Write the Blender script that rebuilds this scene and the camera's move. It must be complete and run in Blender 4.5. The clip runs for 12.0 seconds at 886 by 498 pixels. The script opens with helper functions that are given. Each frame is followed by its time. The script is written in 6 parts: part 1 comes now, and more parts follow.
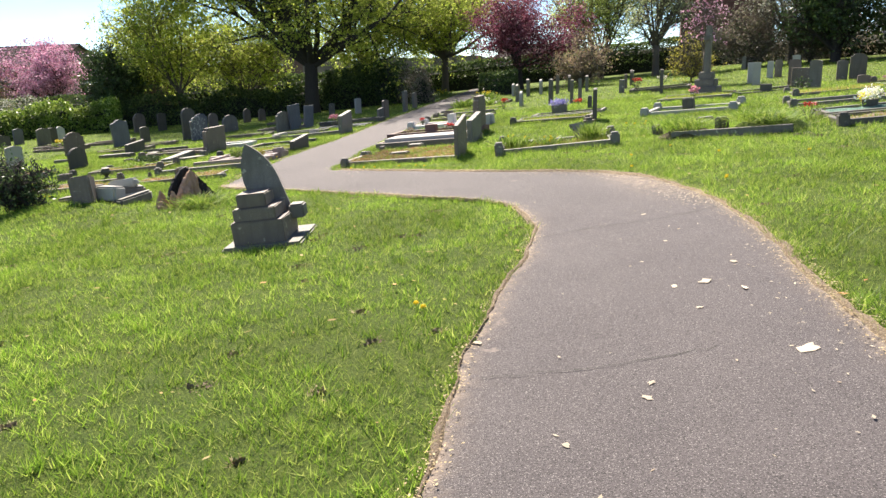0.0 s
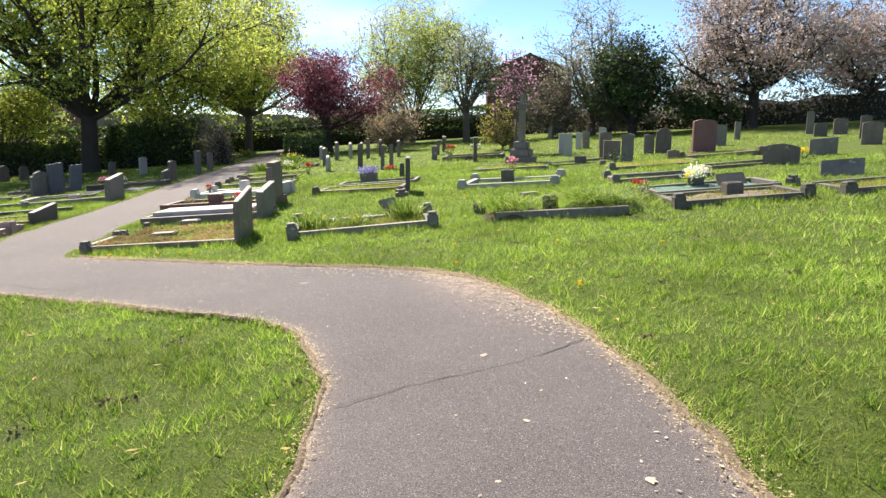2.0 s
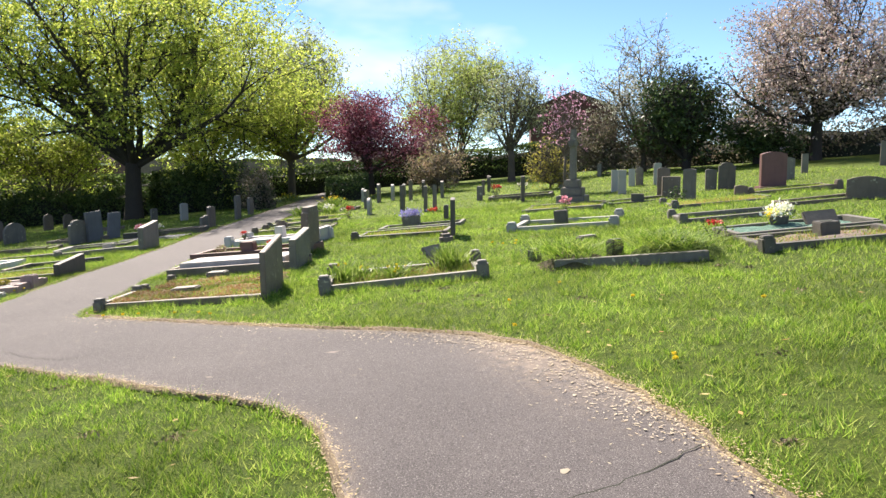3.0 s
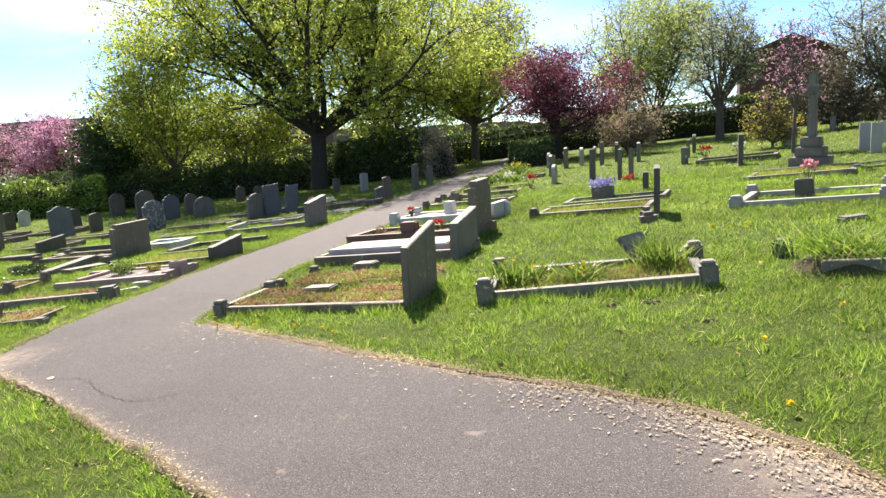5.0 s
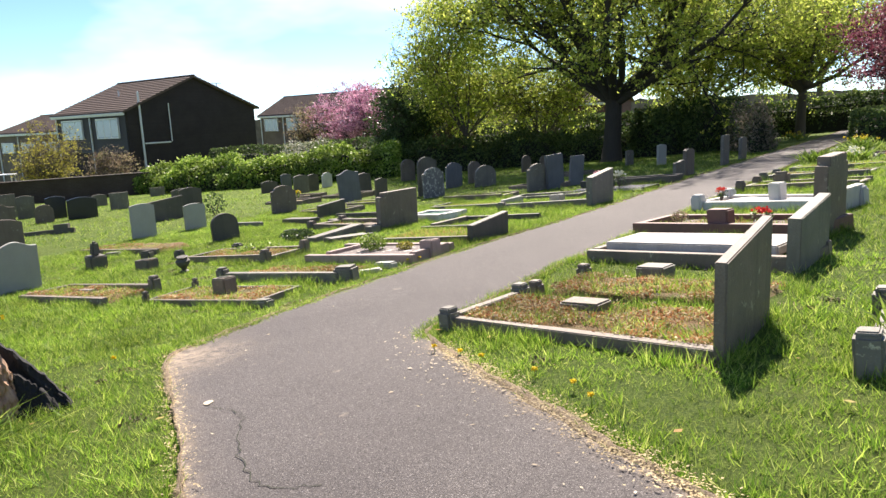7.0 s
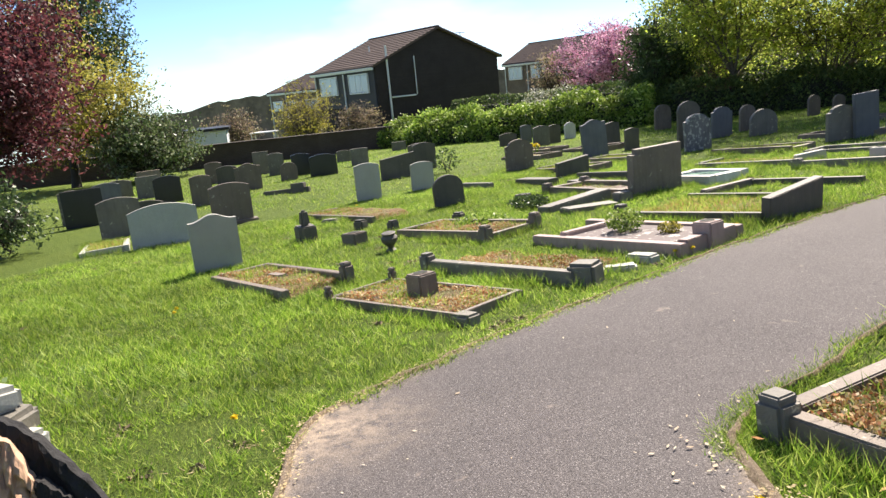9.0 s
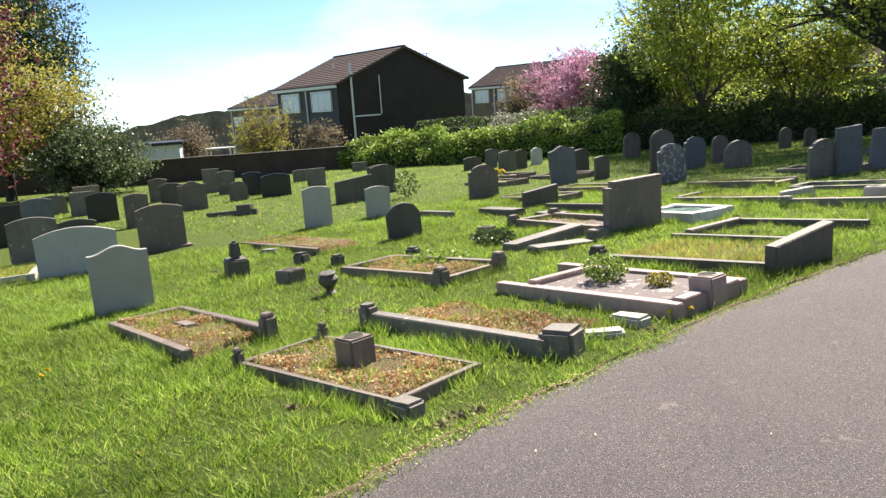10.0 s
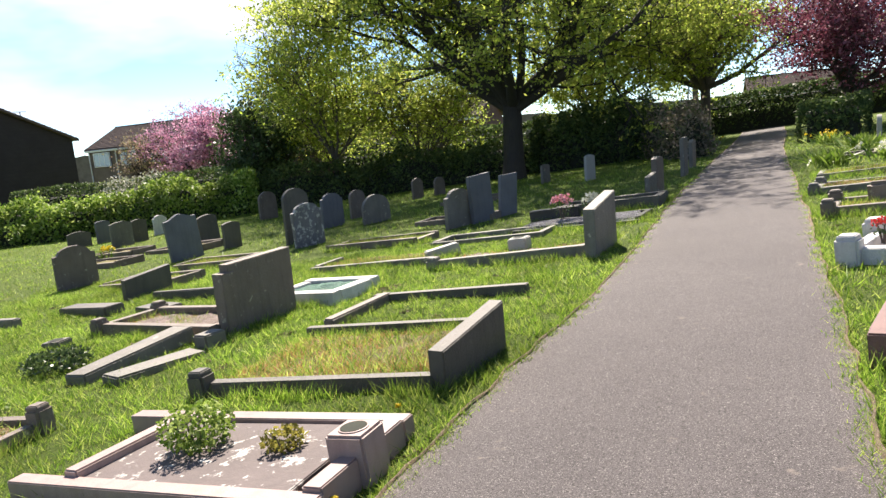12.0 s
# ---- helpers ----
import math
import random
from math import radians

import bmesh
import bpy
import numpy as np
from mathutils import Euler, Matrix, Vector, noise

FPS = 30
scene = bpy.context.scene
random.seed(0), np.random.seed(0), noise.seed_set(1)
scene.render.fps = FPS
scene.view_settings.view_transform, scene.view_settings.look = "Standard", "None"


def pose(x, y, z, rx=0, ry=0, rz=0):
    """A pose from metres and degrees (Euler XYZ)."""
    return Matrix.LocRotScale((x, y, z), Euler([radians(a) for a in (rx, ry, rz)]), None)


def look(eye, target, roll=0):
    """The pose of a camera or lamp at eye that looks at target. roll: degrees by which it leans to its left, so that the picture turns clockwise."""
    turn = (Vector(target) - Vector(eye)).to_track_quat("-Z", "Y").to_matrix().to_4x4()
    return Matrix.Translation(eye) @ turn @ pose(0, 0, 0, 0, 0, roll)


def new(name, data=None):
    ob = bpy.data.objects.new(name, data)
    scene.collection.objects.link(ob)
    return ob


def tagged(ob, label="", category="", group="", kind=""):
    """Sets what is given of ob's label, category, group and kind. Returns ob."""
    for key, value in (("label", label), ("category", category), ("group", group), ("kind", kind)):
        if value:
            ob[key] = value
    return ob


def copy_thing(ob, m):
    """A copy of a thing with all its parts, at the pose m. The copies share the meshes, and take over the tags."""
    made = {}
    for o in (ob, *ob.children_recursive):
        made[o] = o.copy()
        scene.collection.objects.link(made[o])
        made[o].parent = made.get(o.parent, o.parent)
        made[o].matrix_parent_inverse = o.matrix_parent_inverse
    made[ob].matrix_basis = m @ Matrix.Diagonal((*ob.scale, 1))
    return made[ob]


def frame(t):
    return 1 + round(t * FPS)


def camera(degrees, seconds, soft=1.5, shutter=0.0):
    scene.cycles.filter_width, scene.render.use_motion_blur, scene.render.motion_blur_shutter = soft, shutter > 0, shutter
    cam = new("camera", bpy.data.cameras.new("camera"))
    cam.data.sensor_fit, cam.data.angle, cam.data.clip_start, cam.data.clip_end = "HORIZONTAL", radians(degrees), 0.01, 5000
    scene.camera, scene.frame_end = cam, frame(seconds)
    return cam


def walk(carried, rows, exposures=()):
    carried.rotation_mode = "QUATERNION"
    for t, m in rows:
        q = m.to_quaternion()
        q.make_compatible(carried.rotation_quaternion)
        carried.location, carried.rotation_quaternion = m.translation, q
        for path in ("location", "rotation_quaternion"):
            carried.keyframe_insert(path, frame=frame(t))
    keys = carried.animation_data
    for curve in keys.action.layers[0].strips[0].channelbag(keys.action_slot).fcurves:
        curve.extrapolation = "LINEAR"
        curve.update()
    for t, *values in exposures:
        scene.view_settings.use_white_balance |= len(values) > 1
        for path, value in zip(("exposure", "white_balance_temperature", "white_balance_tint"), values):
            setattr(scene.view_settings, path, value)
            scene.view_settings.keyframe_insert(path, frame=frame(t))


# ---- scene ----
cam = camera(62.4, 12.0, 1.45)
METRES, EYE, TILT, LEAN, TURN = 15.789, 1.4969, -0.895, -4.406, -0.134
ROWS = [
    (0.0, 0.0, 0.0, 0.0, -1.52, -13.77, 6.24),
    (0.5, 0.0099, 0.0389, 0.0025, -4.47, -12.74, 4.81),
    (1.0, 0.017, 0.0797, 0.0026, -12.86, -9.4, 3.32),
    (1.5, 0.0292, 0.1197, 0.002, -16.67, -9.74, 7.85),
    (2.0, 0.0364, 0.1636, 0.0007, -15.81, -10.45, 4.06),
    (2.5, 0.0473, 0.2018, -0.0017, -17.08, -9.69, 6.99),
    (3.0, 0.0524, 0.2423, -0.0018, -12.51, -7.07, 5.32),
    (5.0, 0.0795, 0.4023, -0.0021, 2.18, -8.35, 7.24),
    (5.5, 0.0764, 0.4393, -0.0046, 7.08, -7.89, 3.32),
    (6.0, 0.0747, 0.4804, -0.0067, 14.46, -7.31, 4.19),
    (6.5, 0.0677, 0.5202, -0.0091, 23.11, -6.64, 2.39),
    (7.0, 0.0549, 0.5622, -0.0101, 25.02, -7.83, 6.33),
    (7.5, 0.0387, 0.5988, -0.0078, 35.61, -7.03, 4.91),
    (9.5, -0.0613, 0.7398, -0.0087, 44.21, -9.85, 8.3),
    (10.0, -0.0867, 0.7743, -0.0078, 41.37, -8.12, 6.35),
    (10.5, -0.1044, 0.8076, -0.0085, 30.77, -8.84, 7.86),
    (11.0, -0.1199, 0.8469, -0.0066, 31.35, -7.17, 8.83),
    (11.5, -0.1357, 0.888, -0.0078, 21.06, -7.04, 10.13),
    (12.0, -0.1406, 0.9288, -0.0074, 13.94, -7.55, 9.37),
]
walk(cam, [(t, pose(0.0398, -0.0415, EYE, TILT, LEAN, TURN) @ pose(METRES * x, METRES * y, METRES * z, 90 + pitch, roll, yaw)) for t, x, y, z, yaw, pitch, roll in ROWS], [(0.0, 1.45, 6800, 15), (12.0, 1.45, 6800, 15)])

# ---- world, sun, exposure ----
world = bpy.data.worlds.new("world")
scene.world = world
world.use_nodes = True
SUN_EL, SUN_AZ = radians(47), radians(-13)
wn = world.node_tree
sky = wn.nodes.new("ShaderNodeTexSky")
sky.sky_type = "NISHITA"
sky.sun_disc = False
sky.sun_elevation = SUN_EL
sky.sun_rotation = SUN_AZ
sky.air_density, sky.dust_density, sky.ozone_density = 0.62, 0.05, 2.4
tint = wn.nodes.new("ShaderNodeMix")
tint.data_type, tint.blend_type = "RGBA", "MULTIPLY"
tint.inputs["Factor"].default_value = 1.0
tint.inputs[7].default_value = (0.80, 0.96, 1.06, 1)
wn.links.new(sky.outputs[0], tint.inputs[6])
# thin bright cloud drifting over the blue
way = wn.nodes.new("ShaderNodeTexCoord")
stretch = wn.nodes.new("ShaderNodeMapping")
stretch.inputs["Location"].default_value = (0.42, 0.1, 0.0)
stretch.inputs["Scale"].default_value = (1.0, 1.0, 2.6)
veil = wn.nodes.new("ShaderNodeTexNoise")
veil.inputs["Scale"].default_value, veil.inputs["Detail"].default_value, veil.inputs["Roughness"].default_value = 1.7, 5.0, 0.55
cover = wn.nodes.new("ShaderNodeMapRange")
cover.inputs["From Min"].default_value, cover.inputs["From Max"].default_value = 0.52, 0.72
clouded = wn.nodes.new("ShaderNodeMix")
clouded.data_type = "RGBA"
clouded.inputs[7].default_value = (6.2, 6.3, 6.4, 1)
wn.links.new(way.outputs["Generated"], stretch.inputs["Vector"])
wn.links.new(stretch.outputs[0], veil.inputs["Vector"])
wn.links.new(veil.outputs["Fac"], cover.inputs["Value"])
wn.links.new(cover.outputs[0], clouded.inputs["Factor"])
wn.links.new(tint.outputs[2], clouded.inputs[6])
wn.links.new(clouded.outputs[2], wn.nodes["Background"].inputs[0])
wn.nodes["Background"].inputs[1].default_value = 0.077
sun = new("sun", bpy.data.lights.new("sun", "SUN"))
sun.data.energy = 5.0
sun.data.angle = radians(0.6)
sun.data.color = (1.0, 0.94, 0.84)
toward = Vector((math.sin(SUN_AZ) * math.cos(SUN_EL), math.cos(SUN_AZ) * math.cos(SUN_EL), math.sin(SUN_EL)))
sun.matrix_world = look(toward * 60, (0, 0, 0))


# ---- materials ----
def node_mat(name):
    m = bpy.data.materials.new(name)
    m.use_nodes = True
    nt = m.node_tree
    return m, nt, nt.nodes["Principled BSDF"]


def noise_fac(nt, scale, detail=4.0, rough=0.6, lo=0.35, hi=0.65, obj=False):
    co = nt.nodes.new("ShaderNodeTexCoord")
    n = nt.nodes.new("ShaderNodeTexNoise")
    n.inputs["Scale"].default_value = scale
    n.inputs["Detail"].default_value = detail
    n.inputs["Roughness"].default_value = rough
    nt.links.new(co.outputs["Object"] if obj else shared_geo(nt), n.inputs["Vector"])
    r = nt.nodes.new("ShaderNodeMapRange")
    r.inputs["From Min"].default_value, r.inputs["From Max"].default_value = lo, hi
    nt.links.new(n.outputs["Fac"], r.inputs["Value"])
    return r.outputs["Result"]


def shared_geo(nt):
    g = nt.nodes.new("ShaderNodeNewGeometry")
    return g.outputs["Position"]


def mix(nt, fac, a, b):
    m = nt.nodes.new("ShaderNodeMix")
    m.data_type = "RGBA"
    for sock, v in ((m.inputs["Factor"], fac), (m.inputs[6], a), (m.inputs[7], b)):
        if isinstance(v, bpy.types.NodeSocket):
            nt.links.new(v, sock)
        elif isinstance(v, (int, float)):
            sock.default_value = v
        else:
            sock.default_value = (*v, 1)
    return m.outputs[2]


def bump(nt, bs, height, strength=0.4, dist=0.01):
    b = nt.nodes.new("ShaderNodeBump")
    b.inputs["Strength"].default_value, b.inputs["Distance"].default_value = strength, dist
    nt.links.new(height, b.inputs["Height"])
    nt.links.new(b.outputs[0], bs.inputs["Normal"])


def stone_mat(name, base, dark, lichen, rough=0.62, grain=90.0, spots=0.62, relief=0.5, streaks=0.35):
    m, nt, bs = node_mat(name)
    big = noise_fac(nt, 2.2, 5, 0.65, 0.35, 0.68)
    c = mix(nt, big, base, dark)
    oi = nt.nodes.new("ShaderNodeObjectInfo")
    hs = nt.nodes.new("ShaderNodeHueSaturation")
    mr = nt.nodes.new("ShaderNodeMapRange")
    mr.inputs["To Min"].default_value, mr.inputs["To Max"].default_value = 0.78, 1.2
    nt.links.new(oi.outputs["Random"], mr.inputs["Value"])
    nt.links.new(mr.outputs[0], hs.inputs["Value"])
    nt.links.new(c, hs.inputs["Color"])
    fine = noise_fac(nt, grain, 2, 0.7, 0.3, 0.7)
    c2 = mix(nt, fine, hs.outputs[0], tuple(v * 0.72 for v in base))
    mp = nt.nodes.new("ShaderNodeMapping")
    mp.inputs["Scale"].default_value = (14.0, 14.0, 1.6)
    nt.links.new(shared_geo(nt), mp.inputs["Vector"])
    runs = nt.nodes.new("ShaderNodeTexNoise")
    runs.inputs["Scale"].default_value, runs.inputs["Detail"].default_value = 1.0, 4.0
    nt.links.new(mp.outputs[0], runs.inputs["Vector"])
    rr = nt.nodes.new("ShaderNodeMapRange")
    rr.inputs["From Min"].default_value, rr.inputs["From Max"].default_value = 0.48, 0.72
    rr.inputs["To Max"].default_value = streaks
    nt.links.new(runs.outputs["Fac"], rr.inputs["Value"])
    c2 = mix(nt, rr.outputs[0], c2, tuple(v * 0.7 for v in dark))
    lf = noise_fac(nt, 9.0, 5, 0.7, spots, spots + 0.06)
    nt.links.new(mix(nt, lf, c2, lichen), bs.inputs["Base Color"])
    bs.inputs["Roughness"].default_value = rough
    bump(nt, bs, noise_fac(nt, 35, 6, 0.7, 0.2, 0.8), relief, 0.012)
    return m


GREY = stone_mat("weathered_grey_stone", (0.21, 0.192, 0.155), (0.105, 0.096, 0.076), (0.42, 0.40, 0.29))
BROWN = stone_mat("weathered_brown_stone", (0.215, 0.17, 0.13), (0.105, 0.082, 0.062), (0.37, 0.34, 0.25))
DARK = stone_mat("dark_weathered_stone", (0.13, 0.115, 0.09), (0.06, 0.056, 0.045), (0.30, 0.28, 0.19), spots=0.66)
PALE = stone_mat("pale_grey_stone", (0.46, 0.45, 0.39), (0.37, 0.36, 0.31), (0.52, 0.51, 0.44), spots=0.72, relief=0.2, streaks=0.12)
SLATE = stone_mat("blue_grey_slate", (0.17, 0.175, 0.185), (0.10, 0.105, 0.11), (0.33, 0.32, 0.27), spots=0.68, relief=0.3)
BLACK = stone_mat("black_polished_granite", (0.028, 0.03, 0.036), (0.018, 0.02, 0.024), (0.07, 0.07, 0.07), rough=0.32, spots=0.8, relief=0.05)
MARBLE = stone_mat("white_marble", (0.66, 0.64, 0.60), (0.46, 0.44, 0.40), (0.33, 0.32, 0.27), rough=0.55, spots=0.70, relief=0.15)
PINK = stone_mat("pink_granite", (0.40, 0.29, 0.25), (0.29, 0.20, 0.175), (0.48, 0.41, 0.35), rough=0.5, grain=160, spots=0.72, relief=0.1)
REDSTONE = stone_mat("red_brown_granite", (0.20, 0.10, 0.082), (0.12, 0.06, 0.05), (0.3, 0.26, 0.22), rough=0.6, spots=0.75, relief=0.15)
SLAB = stone_mat("pale_slab", (0.50, 0.46, 0.43), (0.34, 0.31, 0.28), (0.26, 0.24, 0.2), rough=0.75, spots=0.64, relief=0.25)
PURPLE_SLAB = stone_mat("lichened_purple_slab", (0.16, 0.125, 0.115), (0.10, 0.08, 0.075), (0.55, 0.53, 0.48), rough=0.8, spots=0.57, relief=0.3)


def asphalt_mat():
    m, nt, bs = node_mat("worn_asphalt")
    c = mix(nt, noise_fac(nt, 0.9, 6, 0.65, 0.3, 0.7), (0.082, 0.072, 0.071), (0.112, 0.099, 0.096))
    c = mix(nt, noise_fac(nt, 95, 3, 0.8, 0.45, 0.66), c, (0.028, 0.025, 0.024))
    c = mix(nt, noise_fac(nt, 140, 2, 0.7, 0.56, 0.72), c, (0.34, 0.31, 0.29))
    c = mix(nt, noise_fac(nt, 2.6, 4, 0.7, 0.66, 0.74), c, (0.21, 0.175, 0.15))
    # dust and trodden soil, thickest along the crumbling edges
    at = nt.nodes.new("ShaderNodeAttribute")
    at.attribute_name = "wear"
    ragged = nt.nodes.new("ShaderNodeMath")
    ragged.operation = "MULTIPLY"
    nt.links.new(at.outputs["Fac"], ragged.inputs[0])
    nt.links.new(noise_fac(nt, 11, 5, 0.75, 0.34, 0.62), ragged.inputs[1])
    c = mix(nt, ragged.outputs[0], c, (0.36, 0.285, 0.21))
    nt.links.new(c, bs.inputs["Base Color"])
    bs.inputs["Roughness"].default_value = 0.8
    bs.inputs["Specular IOR Level"].default_value = 0.24
    bump(nt, bs, noise_fac(nt, 150, 3, 0.8, 0.2, 0.8), 0.7, 0.006)
    return m


def turf_mat():
    m, nt, bs = node_mat("mown_turf")
    c = mix(nt, noise_fac(nt, 0.45, 5, 0.6, 0.35, 0.65), (0.085, 0.145, 0.015), (0.13, 0.17, 0.024))
    c = mix(nt, noise_fac(nt, 14, 5, 0.75, 0.35, 0.68), c, (0.035, 0.07, 0.009))
    c = mix(nt, noise_fac(nt, 55, 3, 0.8, 0.42, 0.7), c, (0.2, 0.27, 0.04))
    c = mix(nt, noise_fac(nt, 1.7, 5, 0.7, 0.68, 0.76), c, (0.20, 0.16, 0.07))
    nt.links.new(c, bs.inputs["Base Color"])
    bs.inputs["Roughness"].default_value = 0.9
    bs.inputs["Specular IOR Level"].default_value = 0.2
    bump(nt, bs, noise_fac(nt, 45, 5, 0.85, 0.2, 0.8), 1.0, 0.04)
    return m


def soil_mat(name, a, b, c3):
    m, nt, bs = node_mat(name)
    c = mix(nt, noise_fac(nt, 5, 5, 0.7, 0.35, 0.65), a, b)
    c = mix(nt, noise_fac(nt, 60, 3, 0.8, 0.5, 0.68), c, c3)
    nt.links.new(c, bs.inputs["Base Color"])
    bs.inputs["Roughness"].default_value = 0.95
    bump(nt, bs, noise_fac(nt, 60, 5, 0.8, 0.2, 0.8), 1.0, 0.03)
    return m


def leaf_mat(name, cols, trans=0.45, rough=0.55):
    m = bpy.data.materials.new(name)
    m.use_nodes = True
    nt = m.node_tree
    nt.nodes.remove(nt.nodes["Principled BSDF"])
    g = nt.nodes.new("ShaderNodeNewGeometry")
    ramp = nt.nodes.new("ShaderNodeValToRGB")
    els = ramp.color_ramp.elements
    while len(els) < len(cols):
        els.new(0.5)
    for i, (e, c) in enumerate(zip(els, cols)):
        e.position = i / max(1, len(cols) - 1)
        e.color = (*c, 1)
    nt.links.new(g.outputs["Random Per Island"], ramp.inputs[0])
    big = noise_fac(nt, 0.7, 3, 0.6, 0.3, 0.7)
    hs = nt.nodes.new("ShaderNodeHueSaturation")
    mr = nt.nodes.new("ShaderNodeMapRange")
    mr.inputs["To Min"].default_value, mr.inputs["To Max"].default_value = 0.62, 1.35
    nt.links.new(big, mr.inputs["Value"])
    nt.links.new(mr.outputs[0], hs.inputs["Value"])
    nt.links.new(ramp.outputs[0], hs.inputs["Color"])
    d = nt.nodes.new("ShaderNodeBsdfPrincipled")
    d.inputs["Roughness"].default_value = rough
    d.inputs["Specular IOR Level"].default_value = 0.3
    t = nt.nodes.new("ShaderNodeBsdfTranslucent")
    mx = nt.nodes.new("ShaderNodeMixShader")
    mx.inputs[0].default_value = trans
    nt.links.new(hs.outputs[0], d.inputs["Base Color"])
    nt.links.new(hs.outputs[0], t.inputs["Color"])
    nt.links.new(d.outputs[0], mx.inputs[1])
    nt.links.new(t.outputs[0], mx.inputs[2])
    nt.links.new(mx.outputs[0], nt.nodes["Material Output"].inputs["Surface"])
    return m


def plain_mat(name, col, rough=0.6, var=0.25, scale=12.0, metal=0.0):
    m, nt, bs = node_mat(name)
    nt.links.new(mix(nt, noise_fac(nt, scale, 5, 0.7, 0.3, 0.7), col, tuple(v * (1 - var) for v in col)), bs.inputs["Base Color"])
    bs.inputs["Roughness"].default_value = rough
    bs.inputs["Metallic"].default_value = metal
    return m


def brick_mat(name, a, b, mortar):
    m, nt, bs = node_mat(name)
    co = nt.nodes.new("ShaderNodeTexCoord")
    mp = nt.nodes.new("ShaderNodeMapping")
    mp.inputs["Rotation"].default_value = (radians(90), 0, 0)
    nt.links.new(co.outputs["Object"], mp.inputs[0])
    br = nt.nodes.new("ShaderNodeTexBrick")
    br.inputs["Color1"].default_value = (*a, 1)
    br.inputs["Color2"].default_value = (*b, 1)
    br.inputs["Mortar"].default_value = (*mortar, 1)
    br.inputs["Scale"].default_value = 1.0
    br.inputs["Brick Width"].default_value, br.inputs["Row Height"].default_value, br.inputs["Mortar Size"].default_value = 0.225, 0.075, 0.009
    nt.links.new(mp.outputs[0], br.inputs["Vector"])
    c = mix(nt, noise_fac(nt, 1.1, 5, 0.7, 0.4, 0.7), br.outputs[0], tuple(v * 0.7 for v in a))
    nt.links.new(c, bs.inputs["Base Color"])
    bs.inputs["Roughness"].default_value = 0.9
    return m


def bark_mat(name, a, b):
    m, nt, bs = node_mat(name)
    co = nt.nodes.new("ShaderNodeTexCoord")
    mp = nt.nodes.new("ShaderNodeMapping")
    mp.inputs["Scale"].default_value = (9, 9, 1.6)
    nt.links.new(co.outputs["Object"], mp.inputs[0])
    n = nt.nodes.new("ShaderNodeTexNoise")
    n.inputs["Scale"].default_value, n.inputs["Detail"].default_value = 2.0, 6.0
    nt.links.new(mp.outputs[0], n.inputs["Vector"])
    nt.links.new(mix(nt, n.outputs["Fac"], a, b), bs.inputs["Base Color"])
    bs.inputs["Roughness"].default_value = 0.92
    bump(nt, bs, n.outputs["Fac"], 0.8, 0.04)
    return m


ASPHALT, TURF = asphalt_mat(), turf_mat()
RUST = soil_mat("rusty_dead_moss", (0.24, 0.125, 0.055), (0.15, 0.145, 0.045), (0.42, 0.30, 0.17))
SEDUM = leaf_mat("dead_sedum_leaf", [(0.28, 0.11, 0.05), (0.46, 0.21, 0.09), (0.54, 0.36, 0.18), (0.30, 0.32, 0.09), (0.62, 0.52, 0.34), (0.58, 0.46, 0.28)], 0.25, 0.85)
DRY = soil_mat("dry_straw_soil", (0.25, 0.20, 0.085), (0.15, 0.15, 0.04), (0.36, 0.29, 0.14))
EARTH = soil_mat("dry_verge_earth", (0.33, 0.245, 0.16), (0.22, 0.16, 0.095), (0.50, 0.40, 0.27))
DARKSOIL = soil_mat("dark_crumbly_soil", (0.12, 0.085, 0.05), (0.08, 0.075, 0.03), (0.2, 0.17, 0.08))
CHIPS = soil_mat("pinkish_gravel", (0.33, 0.25, 0.21), (0.16, 0.12, 0.09), (0.60, 0.52, 0.46))
GREENGLASS = soil_mat("green_glass_chips", (0.12, 0.27, 0.19), (0.07, 0.17, 0.12), (0.45, 0.58, 0.50))
GLITTER = soil_mat("black_white_chips", (0.10, 0.10, 0.11), (0.03, 0.03, 0.035), (0.7, 0.7, 0.72))
BLADE = leaf_mat("grass_blade", [(0.045, 0.10, 0.014), (0.16, 0.29, 0.03), (0.29, 0.435, 0.05), (0.52, 0.575, 0.15)], 0.5)
STRAW = leaf_mat("dry_grass", [(0.42, 0.33, 0.17), (0.52, 0.43, 0.25), (0.34, 0.24, 0.12)], 0.25, 0.8)
RUSTBLADE = leaf_mat("rusty_grass", [(0.42, 0.19, 0.06), (0.5, 0.31, 0.12), (0.36, 0.30, 0.09), (0.56, 0.44, 0.22)], 0.35, 0.8)
LITTER = leaf_mat("bleached_cuttings", [(0.40, 0.34, 0.23), (0.48, 0.42, 0.32), (0.32, 0.24, 0.16)], 0.1, 0.9)
OAKLEAF = leaf_mat("spring_oak_leaf", [(0.20, 0.28, 0.045), (0.31, 0.40, 0.06), (0.44, 0.50, 0.09), (0.58, 0.60, 0.17)], 0.68)
LIMELEAF = leaf_mat("lime_green_leaf", [(0.28, 0.37, 0.08), (0.40, 0.48, 0.13), (0.52, 0.56, 0.22)], 0.55)
WILLOWLEAF = leaf_mat("grey_green_leaf", [(0.24, 0.28, 0.13), (0.32, 0.36, 0.19), (0.38, 0.42, 0.25)], 0.5)
PURPLELEAF = leaf_mat("purple_plum_leaf", [(0.05, 0.016, 0.02), (0.11, 0.03, 0.036), (0.21, 0.075, 0.08)], 0.45)
PURPLEBLOOM = leaf_mat("purple_crab_blossom", [(0.10, 0.026, 0.04), (0.20, 0.055, 0.08), (0.36, 0.16, 0.21)], 0.4)
